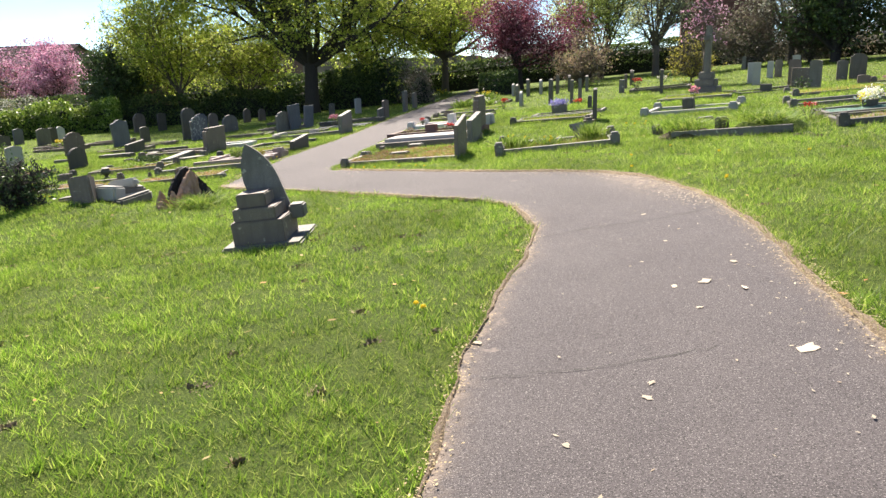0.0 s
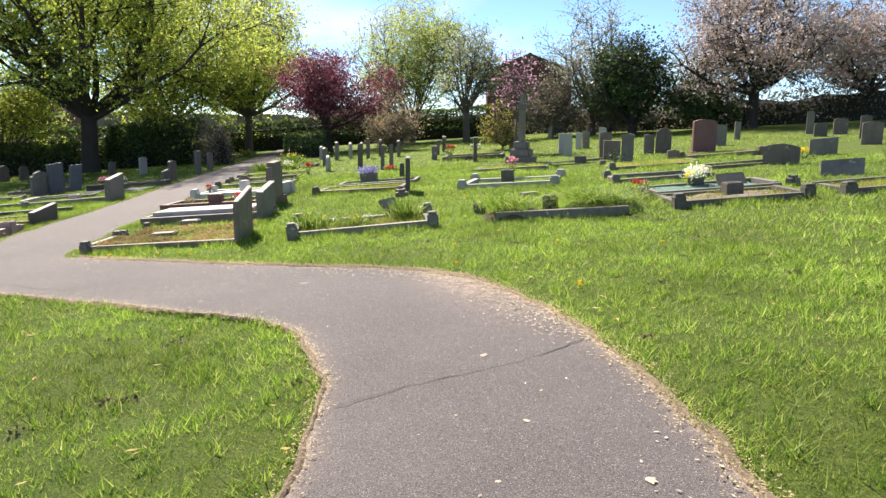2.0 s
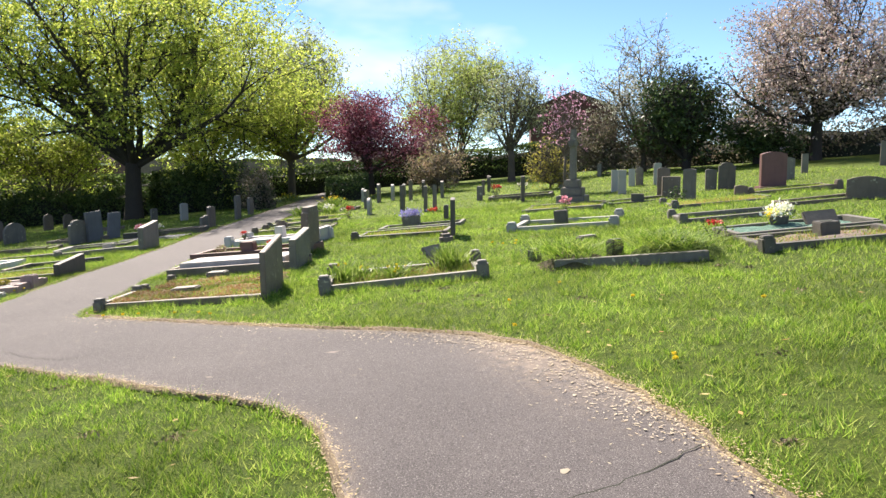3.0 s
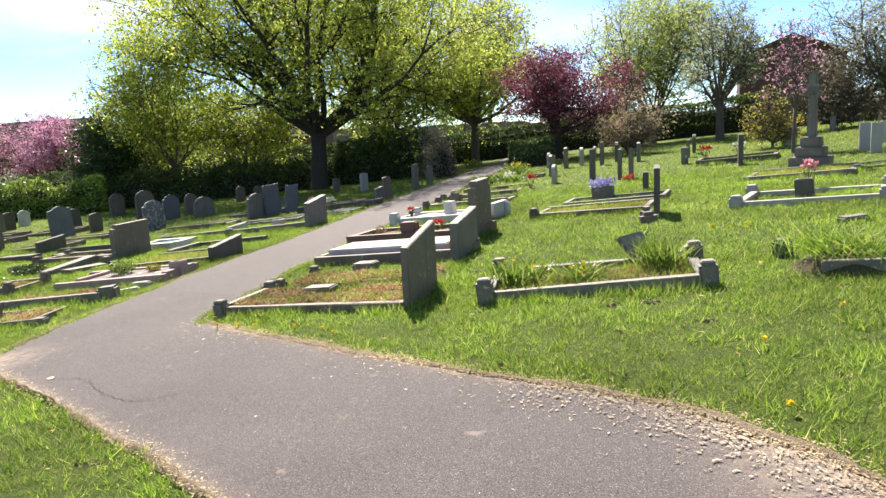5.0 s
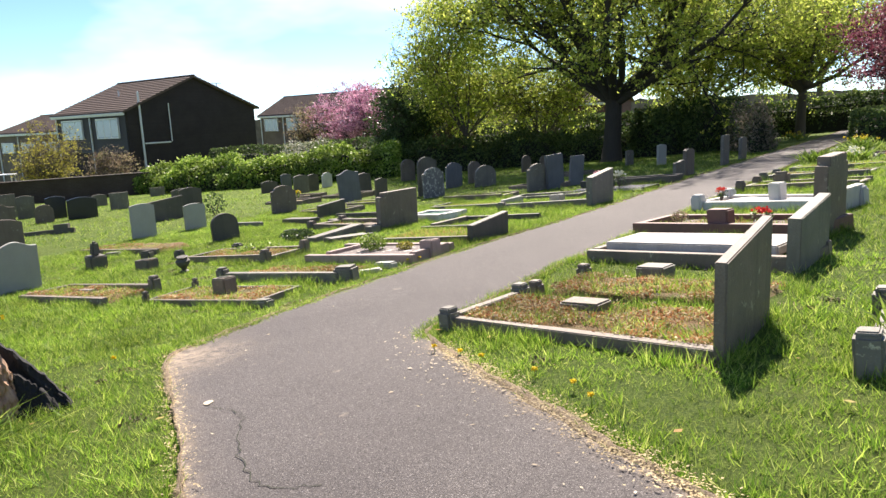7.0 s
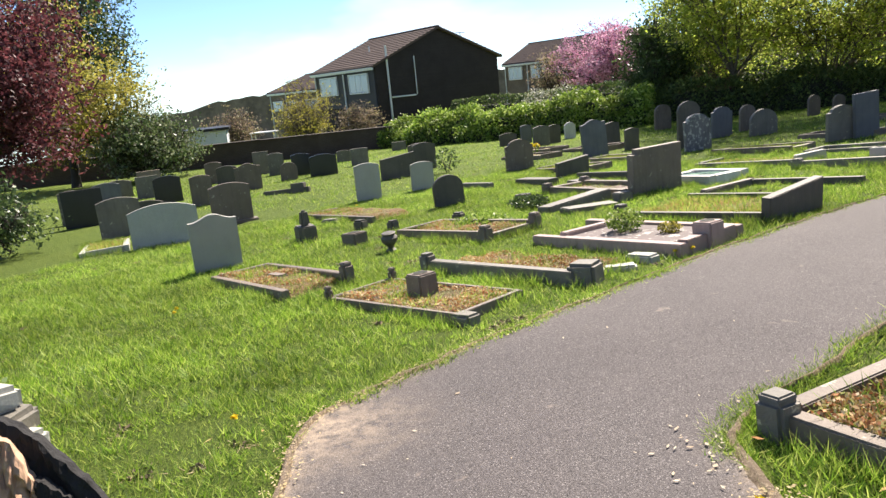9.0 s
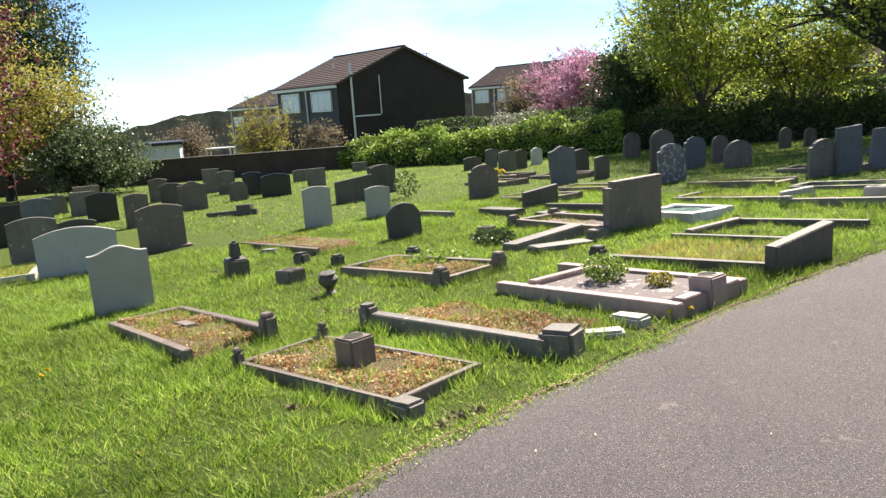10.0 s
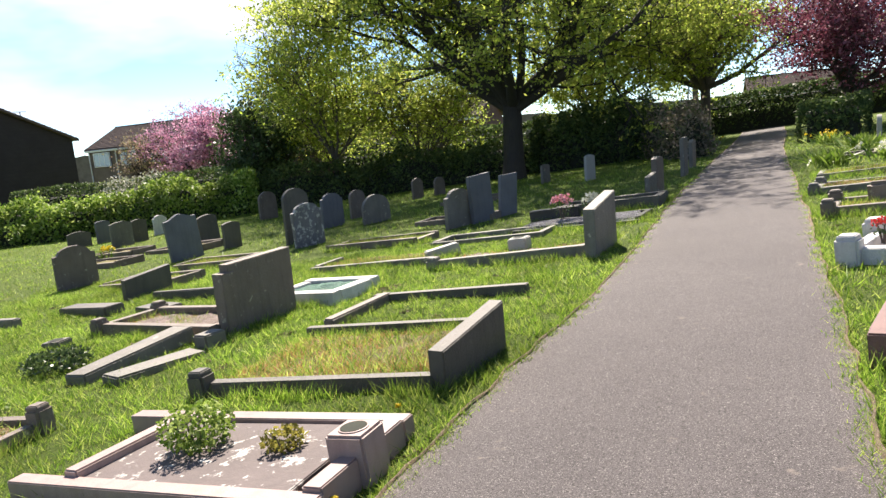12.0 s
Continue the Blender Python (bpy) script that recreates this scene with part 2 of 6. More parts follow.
PINKBLOOM = leaf_mat("pink_cherry_blossom", [(0.42, 0.17, 0.26), (0.62, 0.30, 0.43), (0.76, 0.50, 0.60)], 0.35)
PALEBLOOM = leaf_mat("faded_pale_blossom", [(0.36, 0.27, 0.24), (0.48, 0.36, 0.34), (0.58, 0.50, 0.46), (0.22, 0.20, 0.09)], 0.3)
WHITEBLOOM = leaf_mat("white_blossom", [(0.56, 0.54, 0.48), (0.40, 0.40, 0.30), (0.20, 0.22, 0.10)], 0.3)
IVYLEAF = leaf_mat("dark_ivy_leaf", [(0.028, 0.055, 0.02), (0.06, 0.10, 0.03), (0.12, 0.17, 0.06)], 0.3, 0.4)
HEDGELEAF = leaf_mat("laurel_hedge_leaf", [(0.08, 0.15, 0.018), (0.16, 0.26, 0.03), (0.27, 0.37, 0.065), (0.42, 0.5, 0.16)], 0.42, 0.45)
YEWLEAF = leaf_mat("clipped_dark_hedge_leaf", [(0.04, 0.07, 0.022), (0.075, 0.12, 0.035), (0.15, 0.2, 0.06)], 0.4)
GOLDLEAF = leaf_mat("golden_leaf", [(0.32, 0.29, 0.05), (0.42, 0.37, 0.08), (0.24, 0.25, 0.05)], 0.5)
BROWNLEAF = leaf_mat("brownish_budding_leaf", [(0.30, 0.20, 0.13), (0.38, 0.29, 0.20), (0.24, 0.25, 0.08)], 0.4)
LAURELLEAF = leaf_mat("dark_laurel_leaf", [(0.04, 0.075, 0.025), (0.09, 0.14, 0.045), (0.16, 0.21, 0.08), (0.34, 0.36, 0.24)], 0.3, 0.35)
BANKLEAF = leaf_mat("mixed_bank_leaf", [(0.05, 0.085, 0.03), (0.15, 0.125, 0.08), (0.30, 0.24, 0.19), (0.10, 0.14, 0.05)], 0.35)
# dark colour for the shade inside hedges and pot holes; also colours the cracks
COREDARK = plain_mat("dark_inner_shade", (0.03, 0.034, 0.02), 0.95, 0.4)
BARK_DARK = bark_mat("dark_oak_bark", (0.055, 0.045, 0.034), (0.025, 0.021, 0.017))
BARK_GREY = bark_mat("grey_bark", (0.15, 0.12, 0.09), (0.07, 0.058, 0.045))
CHAR = bark_mat("charred_black_bark", (0.022, 0.02, 0.019), (0.008, 0.008, 0.008))
HEARTWOOD = bark_mat("rotten_red_heartwood", (0.70, 0.46, 0.30), (0.13, 0.055, 0.03))
BRICK_DARK = brick_mat("dark_brown_brick", (0.036, 0.024, 0.021), (0.028, 0.019, 0.017), (0.05, 0.042, 0.038))
BRICK_RED = brick_mat("red_brown_brick", (0.12, 0.04, 0.035), (0.09, 0.03, 0.028), (0.13, 0.09, 0.08))
BRICK_WALL = brick_mat("old_boundary_brick", (0.075, 0.05, 0.04), (0.055, 0.038, 0.032), (0.08, 0.07, 0.06))
BUFF = brick_mat("buff_brick", (0.17, 0.125, 0.095), (0.15, 0.11, 0.085), (0.2, 0.17, 0.14))
TILES = plain_mat("brown_roof_tile", (0.115, 0.075, 0.058), 0.85, 0.3, 3.0)
CLAD = plain_mat("dark_tile_hanging", (0.05, 0.045, 0.05), 0.7, 0.25, 6.0)
UPVC = plain_mat("white_plastic", (0.78, 0.78, 0.76), 0.4, 0.08)
RENDER_W = plain_mat("white_painted_render", (0.62, 0.66, 0.68), 0.8, 0.15, 3.0)
IRON = plain_mat("dark_iron", (0.04, 0.04, 0.042), 0.5, 0.3, 20, 0.6)
HILLMAT = plain_mat("far_wooded_hill", (0.22, 0.17, 0.135), 0.95, 0.6, 0.16)
YELLOW = leaf_mat("yellow_petal", [(0.75, 0.55, 0.02), (0.85, 0.68, 0.05)], 0.25)
REDPETAL = leaf_mat("red_petal", [(0.55, 0.03, 0.03), (0.7, 0.08, 0.06)], 0.2)
PINKPETAL = leaf_mat("pink_petal", [(0.72, 0.25, 0.32), (0.8, 0.42, 0.45)], 0.2)
WHITEPETAL = leaf_mat("cream_petal", [(0.8, 0.78, 0.55), (0.85, 0.85, 0.75)], 0.2)
BLUEPETAL = leaf_mat("lilac_petal", [(0.22, 0.2, 0.45), (0.35, 0.32, 0.6), (0.5, 0.48, 0.68)], 0.2)
GLASS, gnt, gbs = node_mat("window_glass")
gbs.inputs["Base Color"].default_value = (0.36, 0.45, 0.52, 1)
gbs.inputs["Roughness"].default_value = 0.06
gbs.inputs["Specular IOR Level"].default_value = 0.8
CURTAIN = plain_mat("pale_curtain", (0.5, 0.55, 0.58), 0.8, 0.2, 4)


# ---- geometry helpers ----
def G(x, y):
    """Height of the ground: a lawn that climbs to the right and falls away ahead."""
    far = np.clip(np.hypot(np.asarray(x, float) + 5, np.asarray(y, float) - 20) - 130, 0, 1e4)
    x = np.clip(np.asarray(x, float), -160, 70)
    y = np.clip(np.asarray(y, float), -60, 160)
    z = -0.14 + 0.0779 * x - 0.0160 * y
    return z + 0.005 * np.clip(-x - 4, 0, 42) ** 1.6 + 0.25 * np.exp(-((x + 5.6) ** 2 + (y - 11.2) ** 2) / 1.6) - 0.06 * far


def relief(x, y):
    """Small unevenness of the lawn."""
    return 0.012 * np.sin(x * 1.9 + 1.1 * np.sin(y * 1.3)) * np.sin(y * 2.2 + 0.7 * np.sin(x * 1.6)) + 0.006 * np.sin(x * 5.3 + y * 3.1) + 0.004 * np.sin(y * 7.9 - x * 4.3)


UP = Vector((-0.0779, 0.0160, 1)).normalized()


def gz(x, y):
    return float(G(x, y))


def mesh_ob(name, verts, faces, mat, parent=None, label="", smooth=False):
    me = bpy.data.meshes.new(name)
    me.from_pydata([tuple(v) for v in verts], [], faces)
    me.materials.append(mat)
    if smooth:
        me.polygons.foreach_set("use_smooth", [True] * len(me.polygons))
    ob = new(name, me)
    if parent:
        ob.parent = parent
    if label:
        ob["label"] = label
    return ob


def quads_ob(name, verts, n_side, mat, parent=None, label=""):
    """A mesh of many loose polygons with n_side corners each, from an array of corners."""
    n = len(verts) // n_side
    me = bpy.data.meshes.new(name)
    me.vertices.add(n * n_side)
    me.vertices.foreach_set("co", np.asarray(verts, np.float32).ravel())
    me.loops.add(n * n_side)
    me.loops.foreach_set("vertex_index", np.arange(n * n_side, dtype=np.int32))
    me.polygons.add(n)
    me.polygons.foreach_set("loop_start", np.arange(0, n * n_side, n_side, dtype=np.int32))
    me.update(calc_edges=True)
    me.materials.append(mat)
    ob = new(name, me)
    if parent:
        ob.parent = parent
    if label:
        ob["label"] = label
    return ob


def part(name, bm, mat, parent=None, label="", m=None):
    if m is not None:
        bmesh.ops.transform(bm, matrix=m, verts=bm.verts)
    bmesh.ops.recalc_face_normals(bm, faces=bm.faces)
    me = bpy.data.meshes.new(name)
    bm.to_mesh(me)
    bm.free()
    me.materials.append(mat)
    ob = new(name, me)
    if parent:
        ob.parent = parent
    if label:
        ob["label"] = label
    return ob


def box(sx, sy, sz, bevel=0.012, cx=0.0, cy=0.0, z0=0.0, rough=0.0, taper=1.0):
    """A block on z0, with worn edges."""
    bm = bmesh.new()
    bmesh.ops.create_cube(bm, size=1)
    for v in bm.verts:
        k = taper if v.co.z > 0 else 1.0
        v.co = Vector((v.co.x * sx * k, v.co.y * sy * k, (v.co.z + 0.5) * sz))
    if bevel:
        bmesh.ops.bevel(bm, geom=bm.edges[:], offset=min(bevel, 0.3 * min(sx, sy, sz)), segments=2, affect="EDGES")
    for v in bm.verts:
        v.co += Vector((cx, cy, z0)) + Vector((random.uniform(-rough, rough), random.uniform(-rough, rough), random.uniform(-rough, rough)))
    return bm


def prism(profile, thick, bevel=0.008):
    """An upright slab: the profile in x and z, thick along y."""
    bm = bmesh.new()
    a = [bm.verts.new((x, -thick / 2, z)) for x, z in profile]
    b = [bm.verts.new((x, thick / 2, z)) for x, z in profile]
    fa, fb = bm.faces.new(a), bm.faces.new(b[::-1])
    n = len(profile)
    for i in range(n):
        bm.faces.new((a[i], b[i], b[(i + 1) % n], a[(i + 1) % n]))
    bmesh.ops.recalc_face_normals(bm, faces=bm.faces)
    if bevel:
        rim = [e for f in (fa, fb) for e in f.edges]
        bmesh.ops.bevel(bm, geom=rim, offset=bevel, segments=2, affect="EDGES")
    return bm


def lathe(rings, seg=16):
    bm = bmesh.new()
    prev = None
    for r, z in rings:
        cur = [bm.verts.new((r * math.cos(6.28319 * i / seg), r * math.sin(6.28319 * i / seg), z)) for i in range(seg)]
        if prev:
            for i in range(seg):
                bm.faces.new((prev[i], prev[(i + 1) % seg], cur[(i + 1) % seg], cur[i]))
        else:
            bm.faces.new(cur[::-1])
        prev = cur
    bm.faces.new(prev)
    return bm


def on_ground(x, y, yaw, sink=0.0, sloped=True):
    """A pose on the lawn, its z along the slope or upright."""
    m = Matrix.Translation((x, y, gz(x, y) - sink))
    if sloped:
        m = m @ Vector((0, 0, 1)).rotation_difference(UP).to_matrix().to_4x4()
    return m @ Matrix.Rotation(radians(yaw), 4, "Z")


def thing(name, m, label, category, group=""):
    ob = new(name)
    ob.empty_display_size = 0.1
    ob.matrix_world = m
    return tagged(ob, label, category, group)


# ---- path and ground ----
LEFT_A = [(-0.25, -5), (-0.12, 1), (0.05, 2.97), (0.35, 4.28), (0.75, 5.6), (1.02, 6.5), (1.14, 7.3), (1.06, 8.1), (0.72, 8.84), (0.08, 9.5), (-0.45, 10.1), (-1.1, 10.71)]
LEFT_B = [(-1.75, 11.36), (-2.4, 11.96), (-3.06, 12.55), (-3.64, 13.2), (-3.66, 14.2), (-3.52, 15.6), (-3.35, 17), (-3.05, 18.7), (-2.3, 22), (-1.2, 28.6), (0.6, 38), (2.2, 46), (4, 56)]
RIGHT_A = [(2.15, -5), (2.24, 1), (2.36, 3.0), (2.56, 4.4), (2.85, 5.7), (3.02, 6.9), (3.03, 8.1), (2.87, 9.25), (2.4, 10.1), (1.55, 10.85), (0.7, 11.6), (0.1, 12.17)]
RIGHT_B = [(-0.6, 12.85), (-1.1, 13.3), (-1.5, 13.72), (-1.66, 14.0), (-1.6, 14.6), (-1.42, 15.8), (-1.25, 17.1), (-0.95, 18.8), (-0.37, 22), (0.7, 28), (2.45, 38), (4.0, 45.5), (5.8, 55)]


def smooth_line(pts, per=14):
    p = [Vector(q) for q in pts]
    p = [2 * p[0] - p[1]] + p + [2 * p[-1] - p[-2]]
    out = []
    for i in range(1, len(p) - 2):
        for k in range(per):
            t = k / per
            a, b, c, d = p[i - 1], p[i], p[i + 1], p[i + 2]
            out.append(0.5 * (2 * b + (c - a) * t + (2 * a - 5 * b + 4 * c - d) * t * t + (3 * b - a - 3 * c + d) * t ** 3))
    out.append(p[-2])
    return np.array([(v.x, v.y) for v in out])


EDGE_L, EDGE_R = smooth_line(LEFT_A + LEFT_B), smooth_line(RIGHT_A + RIGHT_B)


def wavy(line, amp, seed):
    out = line.copy()
    for i, (x, y) in enumerate(line):
        out[i, 0] += amp * noise.noise((x * 2.3, y * 2.3, seed)) + 0.5 * amp * noise.noise((x * 8, y * 8, seed + 5))
        out[i, 1] += amp * noise.noise((x * 2.3, y * 2.3, seed + 9)) + 0.5 * amp * noise.noise((x * 8, y * 8, seed + 7))
    return out


EDGE_L, EDGE_R = wavy(EDGE_L, 0.045, 3.1), wavy(EDGE_R, 0.045, 8.7)
MID = (EDGE_L + EDGE_R) / 2


def in_path(x, y, grow=0.0):
    """Whether points lie on the path, by the polygon of its edges."""
    poly = np.vstack([EDGE_L, EDGE_R[::-1]])
    x, y = np.asarray(x, float), np.asarray(y, float)
    inside = np.zeros(x.shape, bool)
    px, py = poly[-1]
    for qx, qy in poly:
        cut = ((qy > y) != (py > y)) & (x < (px - qx) * (y - qy) / (py - qy + 1e-12) + qx)
        inside ^= cut
        px, py = qx, qy
    return inside


ACROSS = 36
pv, pf, wear = [], [], []
for i in range(len(MID)):
    for k in range(ACROSS + 1):
        q = EDGE_L[i] + (EDGE_R[i] - EDGE_L[i]) * k / ACROSS
        s = k / ACROSS
        edge = min(s, 1 - s) * float(np.linalg.norm(EDGE_R[i] - EDGE_L[i]))
        corner = 0.9 * math.exp(-((q[0] + 3.45) ** 2 + (q[1] - 13.1) ** 2) / 0.16) + 0.75 * math.exp(-((q[0] - 2.75) ** 2 / 0.12 + (q[1] - 9.3) ** 2 / 1.6)) * s
        wear.append(min(1.0, (0.85 if q[1] < 14 else 0.3) * math.exp(-edge / 0.055) + corner))
        pv.append((q[0], q[1], gz(*q) + 0.018 + 0.03 * s * (1 - s) + 0.006 * noise.noise((q[0], q[1], 2.0))))
for i in range(len(MID) - 1):
    for k in range(ACROSS):
        a = i * (ACROSS + 1) + k
        pf.append((a, a + 1, a + ACROSS + 2, a + ACROSS + 1))
path = mesh_ob("path", pv, pf, ASPHALT, smooth=True)
path.data.attributes.new("wear", "FLOAT", "POINT").data.foreach_set("value", wear)
tagged(path, "worn grey asphalt cemetery path with crumbling edges", "path", kind="structure")

# ground: one sheet, finer near the path, out to the horizon
gx = np.concatenate([np.array([-1500, -900, -600, -400, -250, -160, -110, -80]), np.arange(-60, -14, 2.0), np.arange(-14, 12, 0.25), np.arange(12, 50, 2.0), np.array([60, 80, 120, 200, 400, 900, 1500])])
gy = np.concatenate([np.array([-1500, -600, -200, -80, -40, -20, -10]), np.arange(-5, 26, 0.25), np.arange(26, 80, 2.0), np.array([90, 110, 140, 200, 350, 700, 1500])])
XX, YY = np.meshgrid(gx, gy)
ZZ = G(XX, YY)
on = in_path(XX, YY)
for idx in np.ndindex(XX.shape):
    x, y = XX[idx], YY[idx]
    if abs(x) < 60 and -10 < y < 80:
        ZZ[idx] += float(relief(x, y))
        if on[idx]:
            ZZ[idx] = gz(x, y) - 0.03
gv = np.stack([XX, YY, ZZ], -1).reshape(-1, 3)
W = len(gx)
gf = [(r * W + c, r * W + c + 1, (r + 1) * W + c + 1, (r + 1) * W + c) for r in range(len(gy) - 1) for c in range(W - 1)]
tagged(mesh_ob("ground", gv, gf, TURF, smooth=True), "rough mown cemetery grass sloping gently down", "lawn", kind="structure")


def verge(name, line, out_sign, lo, hi, seed):
    """A crumbling strip of dry earth along one edge of the path."""
    v, f = [], []
    d = np.gradient(line, axis=0)
    d /= np.linalg.norm(d, axis=1)[:, None] + 1e-9
    nrm = np.stack([-d[:, 1], d[:, 0]], -1) * out_sign
    for i, q in enumerate(line):
        w = (1.0 if q[1] < 14.2 else 0.35) * (lo + (hi - lo)) * max(0.12, 0.5 + 0.9 * noise.noise((q[0] * 1.3, q[1] * 1.3, seed)))
        a, b = q - nrm[i] * w * 0.7, q + nrm[i] * w
        for s in (0, 0.33, 0.66, 1):
            p = a + (b - a) * s
            z = gz(*p) + 0.026 + 0.014 * math.sin(math.pi * s) + 0.01 * noise.noise((p[0] * 12, p[1] * 12, seed))
            v.append((p[0], p[1], z if 0 < s < 1 else z - 0.03))
    for i in range(len(line) - 1):
        for k in range(3):
            a = i * 4 + k
            f.append((a, a + 1, a + 5, a + 4))
    tagged(mesh_ob(name, v, f, EARTH, smooth=True), "crumbling strip of dry earth and cut grass", "verge", kind="structure")


verge("verge_left", EDGE_L, 1, 0.008, 0.05, 1.5)
verge("verge_right", EDGE_R, -1, 0.01, 0.085, 6.5)

# ---- graves ----
PLOTS = []  # rectangles that the lawn's blades keep out of: pose inverse, length, width


def headstone(x, y, w, h, style="camber", mat=None, label="", yaw=77.0, t=0.1, lean=0.0, side=0.0, plinth=0.0, group="headstones", sink=0.25):
    """An upright tablet whose outline follows its style, on a plinth where it has one."""
    mat = mat or GREY
    r = w / 2
    z1 = h
    if style == "round":
        top = [(r * math.cos(a), h - r * 0.8 + r * 0.8 * math.sin(a)) for a in np.linspace(0, math.pi, 13)]
    elif style == "camber":
        top = [(r * c, h - 0.10 * w * c * c) for c in np.linspace(1, -1, 9)]
    elif style == "ogee":
        top = [(r * c, h - 0.13 * w * (1 - math.cos(math.pi * min(1, abs(c) * 1.15))) / 2) for c in np.linspace(1, -1, 15)]
    elif style == "shoulder":
        top = [(r, h - 0.22 * w), (r * 0.82, h - 0.20 * w)] + [(r * 0.78 * math.cos(a), h - 0.2 * w + 0.2 * w * math.sin(a)) for a in np.linspace(0.1, math.pi - 0.1, 9)] + [(-r * 0.82, h - 0.20 * w), (-r, h - 0.22 * w)]
    elif style == "gothic":
        top = [(r * (1 - s ** 1.9), h - w * 0.95 * (1 - s)) for s in np.linspace(0, 1, 8)] + [(-r * (1 - s ** 1.9), h - w * 0.95 * (1 - s)) for s in np.linspace(0.88, 0, 7)]
    elif style == "slant":
        top = [(r, h), (-r, h - 0.12 * w)]
    elif style == "notch":
        top = [(r, h - 0.1), (r * 0.8, h - 0.1), (r * 0.8, h), (-r * 0.8, h), (-r * 0.8, h - 0.1), (-r, h - 0.1)]
    else:
        top = [(r, h), (-r, h)]
    m = on_ground(x, y, yaw, 0, False) @ Matrix.Rotation(radians(lean), 4, "X") @ Matrix.Rotation(radians(side), 4, "Y")
    slab = prism([(-r, -sink), (r, -sink)] + top, t)
    label = label or "weathered grey upright headstone standing in grass"
    if len(label.split()) < 4:
        label += " standing in grass"
    if plinth:
        ob = thing("headstone", m, label, "headstone", group)
        part("tablet", slab, mat, ob)
        part("plinth", box(w * 1.22, t * 2.6, plinth + sink, 0.015, z0=-sink), mat, ob)
    else:
        ob = part("headstone", slab, mat)
        ob.matrix_world = m
        tagged(ob, label, "headstone", group)
    return ob


def kerb_set(x, y, yaw, length, width, h=0.12, k=0.1, mat=None, infill=None, posts=0.0, label="", sides="fblr", fill_h=0.05, group="grave kerbs", post_mat=None, post_which=(0, 1, 2, 3)):
    """A grave's kerb: bars front, back, left and right, corner posts, and what lies inside."""
    mat = mat or GREY
    h *= 0.85
    m = on_ground(x, y, yaw)
    ob = thing("grave_kerb", m, label or "low weathered stone grave kerb sunk in grass", "grave kerb", group)
    s = 0.12
    rs = random.Random(int(x * 100) * 31 + int(y * 100))

    def settled(bar):
        """Sinks and tips a bar a little, as old kerbs lie."""
        bar.location = (rs.uniform(-0.006, 0.006), rs.uniform(-0.006, 0.006), rs.uniform(-0.028, 0.004))
        bar.rotation_euler = (0.0, radians(rs.uniform(-0.55, 0.55)), radians(rs.uniform(-0.5, 0.5)))

    if "f" in sides:
        settled(part("kerb_bar", box(length, k, h + s, 0.007, length / 2, k / 2, -s, 0.002), mat, ob))
    if "b" in sides:
        settled(part("kerb_bar", box(length, k, h + s, 0.007, length / 2, width - k / 2, -s, 0.002), mat, ob))
    if "l" in sides:
        settled(part("kerb_bar", box(k, width - 2 * k - 0.004, h + s, 0.007, k / 2, width / 2, -s, 0.002), mat, ob))
    if "r" in sides:
        settled(part("kerb_bar", box(k, width - 2 * k - 0.004, h + s, 0.007, length - k / 2, width / 2, -s, 0.002), mat, ob))
    if posts:
        pw = k * 1.6
        for i, (px, py) in enumerate(((0.02, 0.02), (length - 0.02, 0.02), (length - 0.02, width - 0.02), (0.02, width - 0.02))):
            if i in post_which:
                part("corner_post", box(pw, pw, posts + s, 0.02, px, py, -s, 0.003), post_mat or mat, ob)
                part("post_cap", box(pw * 0.86, pw * 0.86, 0.03, 0.012, px, py, posts - 0.004, 0.0, 0.85), post_mat or mat, ob)
    if infill:
        n = 14
        v, f = [], []
        for i in range(n + 1):
            for j in range(n + 1):
                px, py = k * 0.6 + (length - k * 1.2) * i / n, k * 0.6 + (width - k * 1.2) * j / n
                v.append((px, py, -0.04 if i in (0, n) or j in (0, n) else fill_h + 0.03 * noise.noise((px * 3 + x, py * 3 + y, 1.0)) + 0.015 * noise.noise((px * 11 + x, py * 11, 3.0))))
        for i in range(n):
            for j in range(n):
                a = i * (n + 1) + j
                f.append((a, a + n + 1, a + n + 2, a + 1))
        mesh_ob("infill", v, f, infill, ob, smooth=True)
        PLOTS.append((m.inverted(), length, width, infill, m, fill_h))
    return ob


def block(name, x, y, yaw, sx, sy, sz, mat, label, category, bevel=0.015, tilt=(0, 0), lift=0.0, sink=0.06, taper=1.0, group="", sloped=True):
    ob = part(name, box(sx, sy, sz + sink, bevel, z0=-sink, rough=0.003, taper=taper), mat)
    ob.matrix_world = on_ground(x, y, yaw, -lift, sloped) @ Matrix.Rotation(radians(tilt[0]), 4, "X") @ Matrix.Rotation(radians(tilt[1]), 4, "Y")
    return tagged(ob, label, category, group)


def pot_block(x, y, yaw, w, h, mat, label, lift=0.0, rim=True):
    """A square stone block with a flower pot, its opening a dark disc coloured as shade."""
    ob = thing("flower_block", on_ground(x, y, yaw, -lift), label, "flower vase", "flower blocks")
    part("block", box(w, w, h + 0.08, 0.014, z0=-0.08), mat, ob)
    part("rim", lathe([(w * 0.36, h - 0.01), (w * 0.36, h + 0.006), (w * 0.33, h + 0.007), (w * 0.31, h + 0.004)], 18), mat, ob)
    # closed disc on the block, painted dark for the shade inside the pot
    part("hole", lathe([(w * 0.31, h + 0.001), (w * 0.31, h + 0.008)], 18), COREDARK, ob)
    return ob


def leaf_cloud(n, rng, centre, spread, size, flat=1.0, aspect=0.55):
    """Corner array of n small folded leaves round points."""
    c = centre + rng.normal(size=(n, 3)) * spread
    return leaves_at(c, rng, size, aspect)


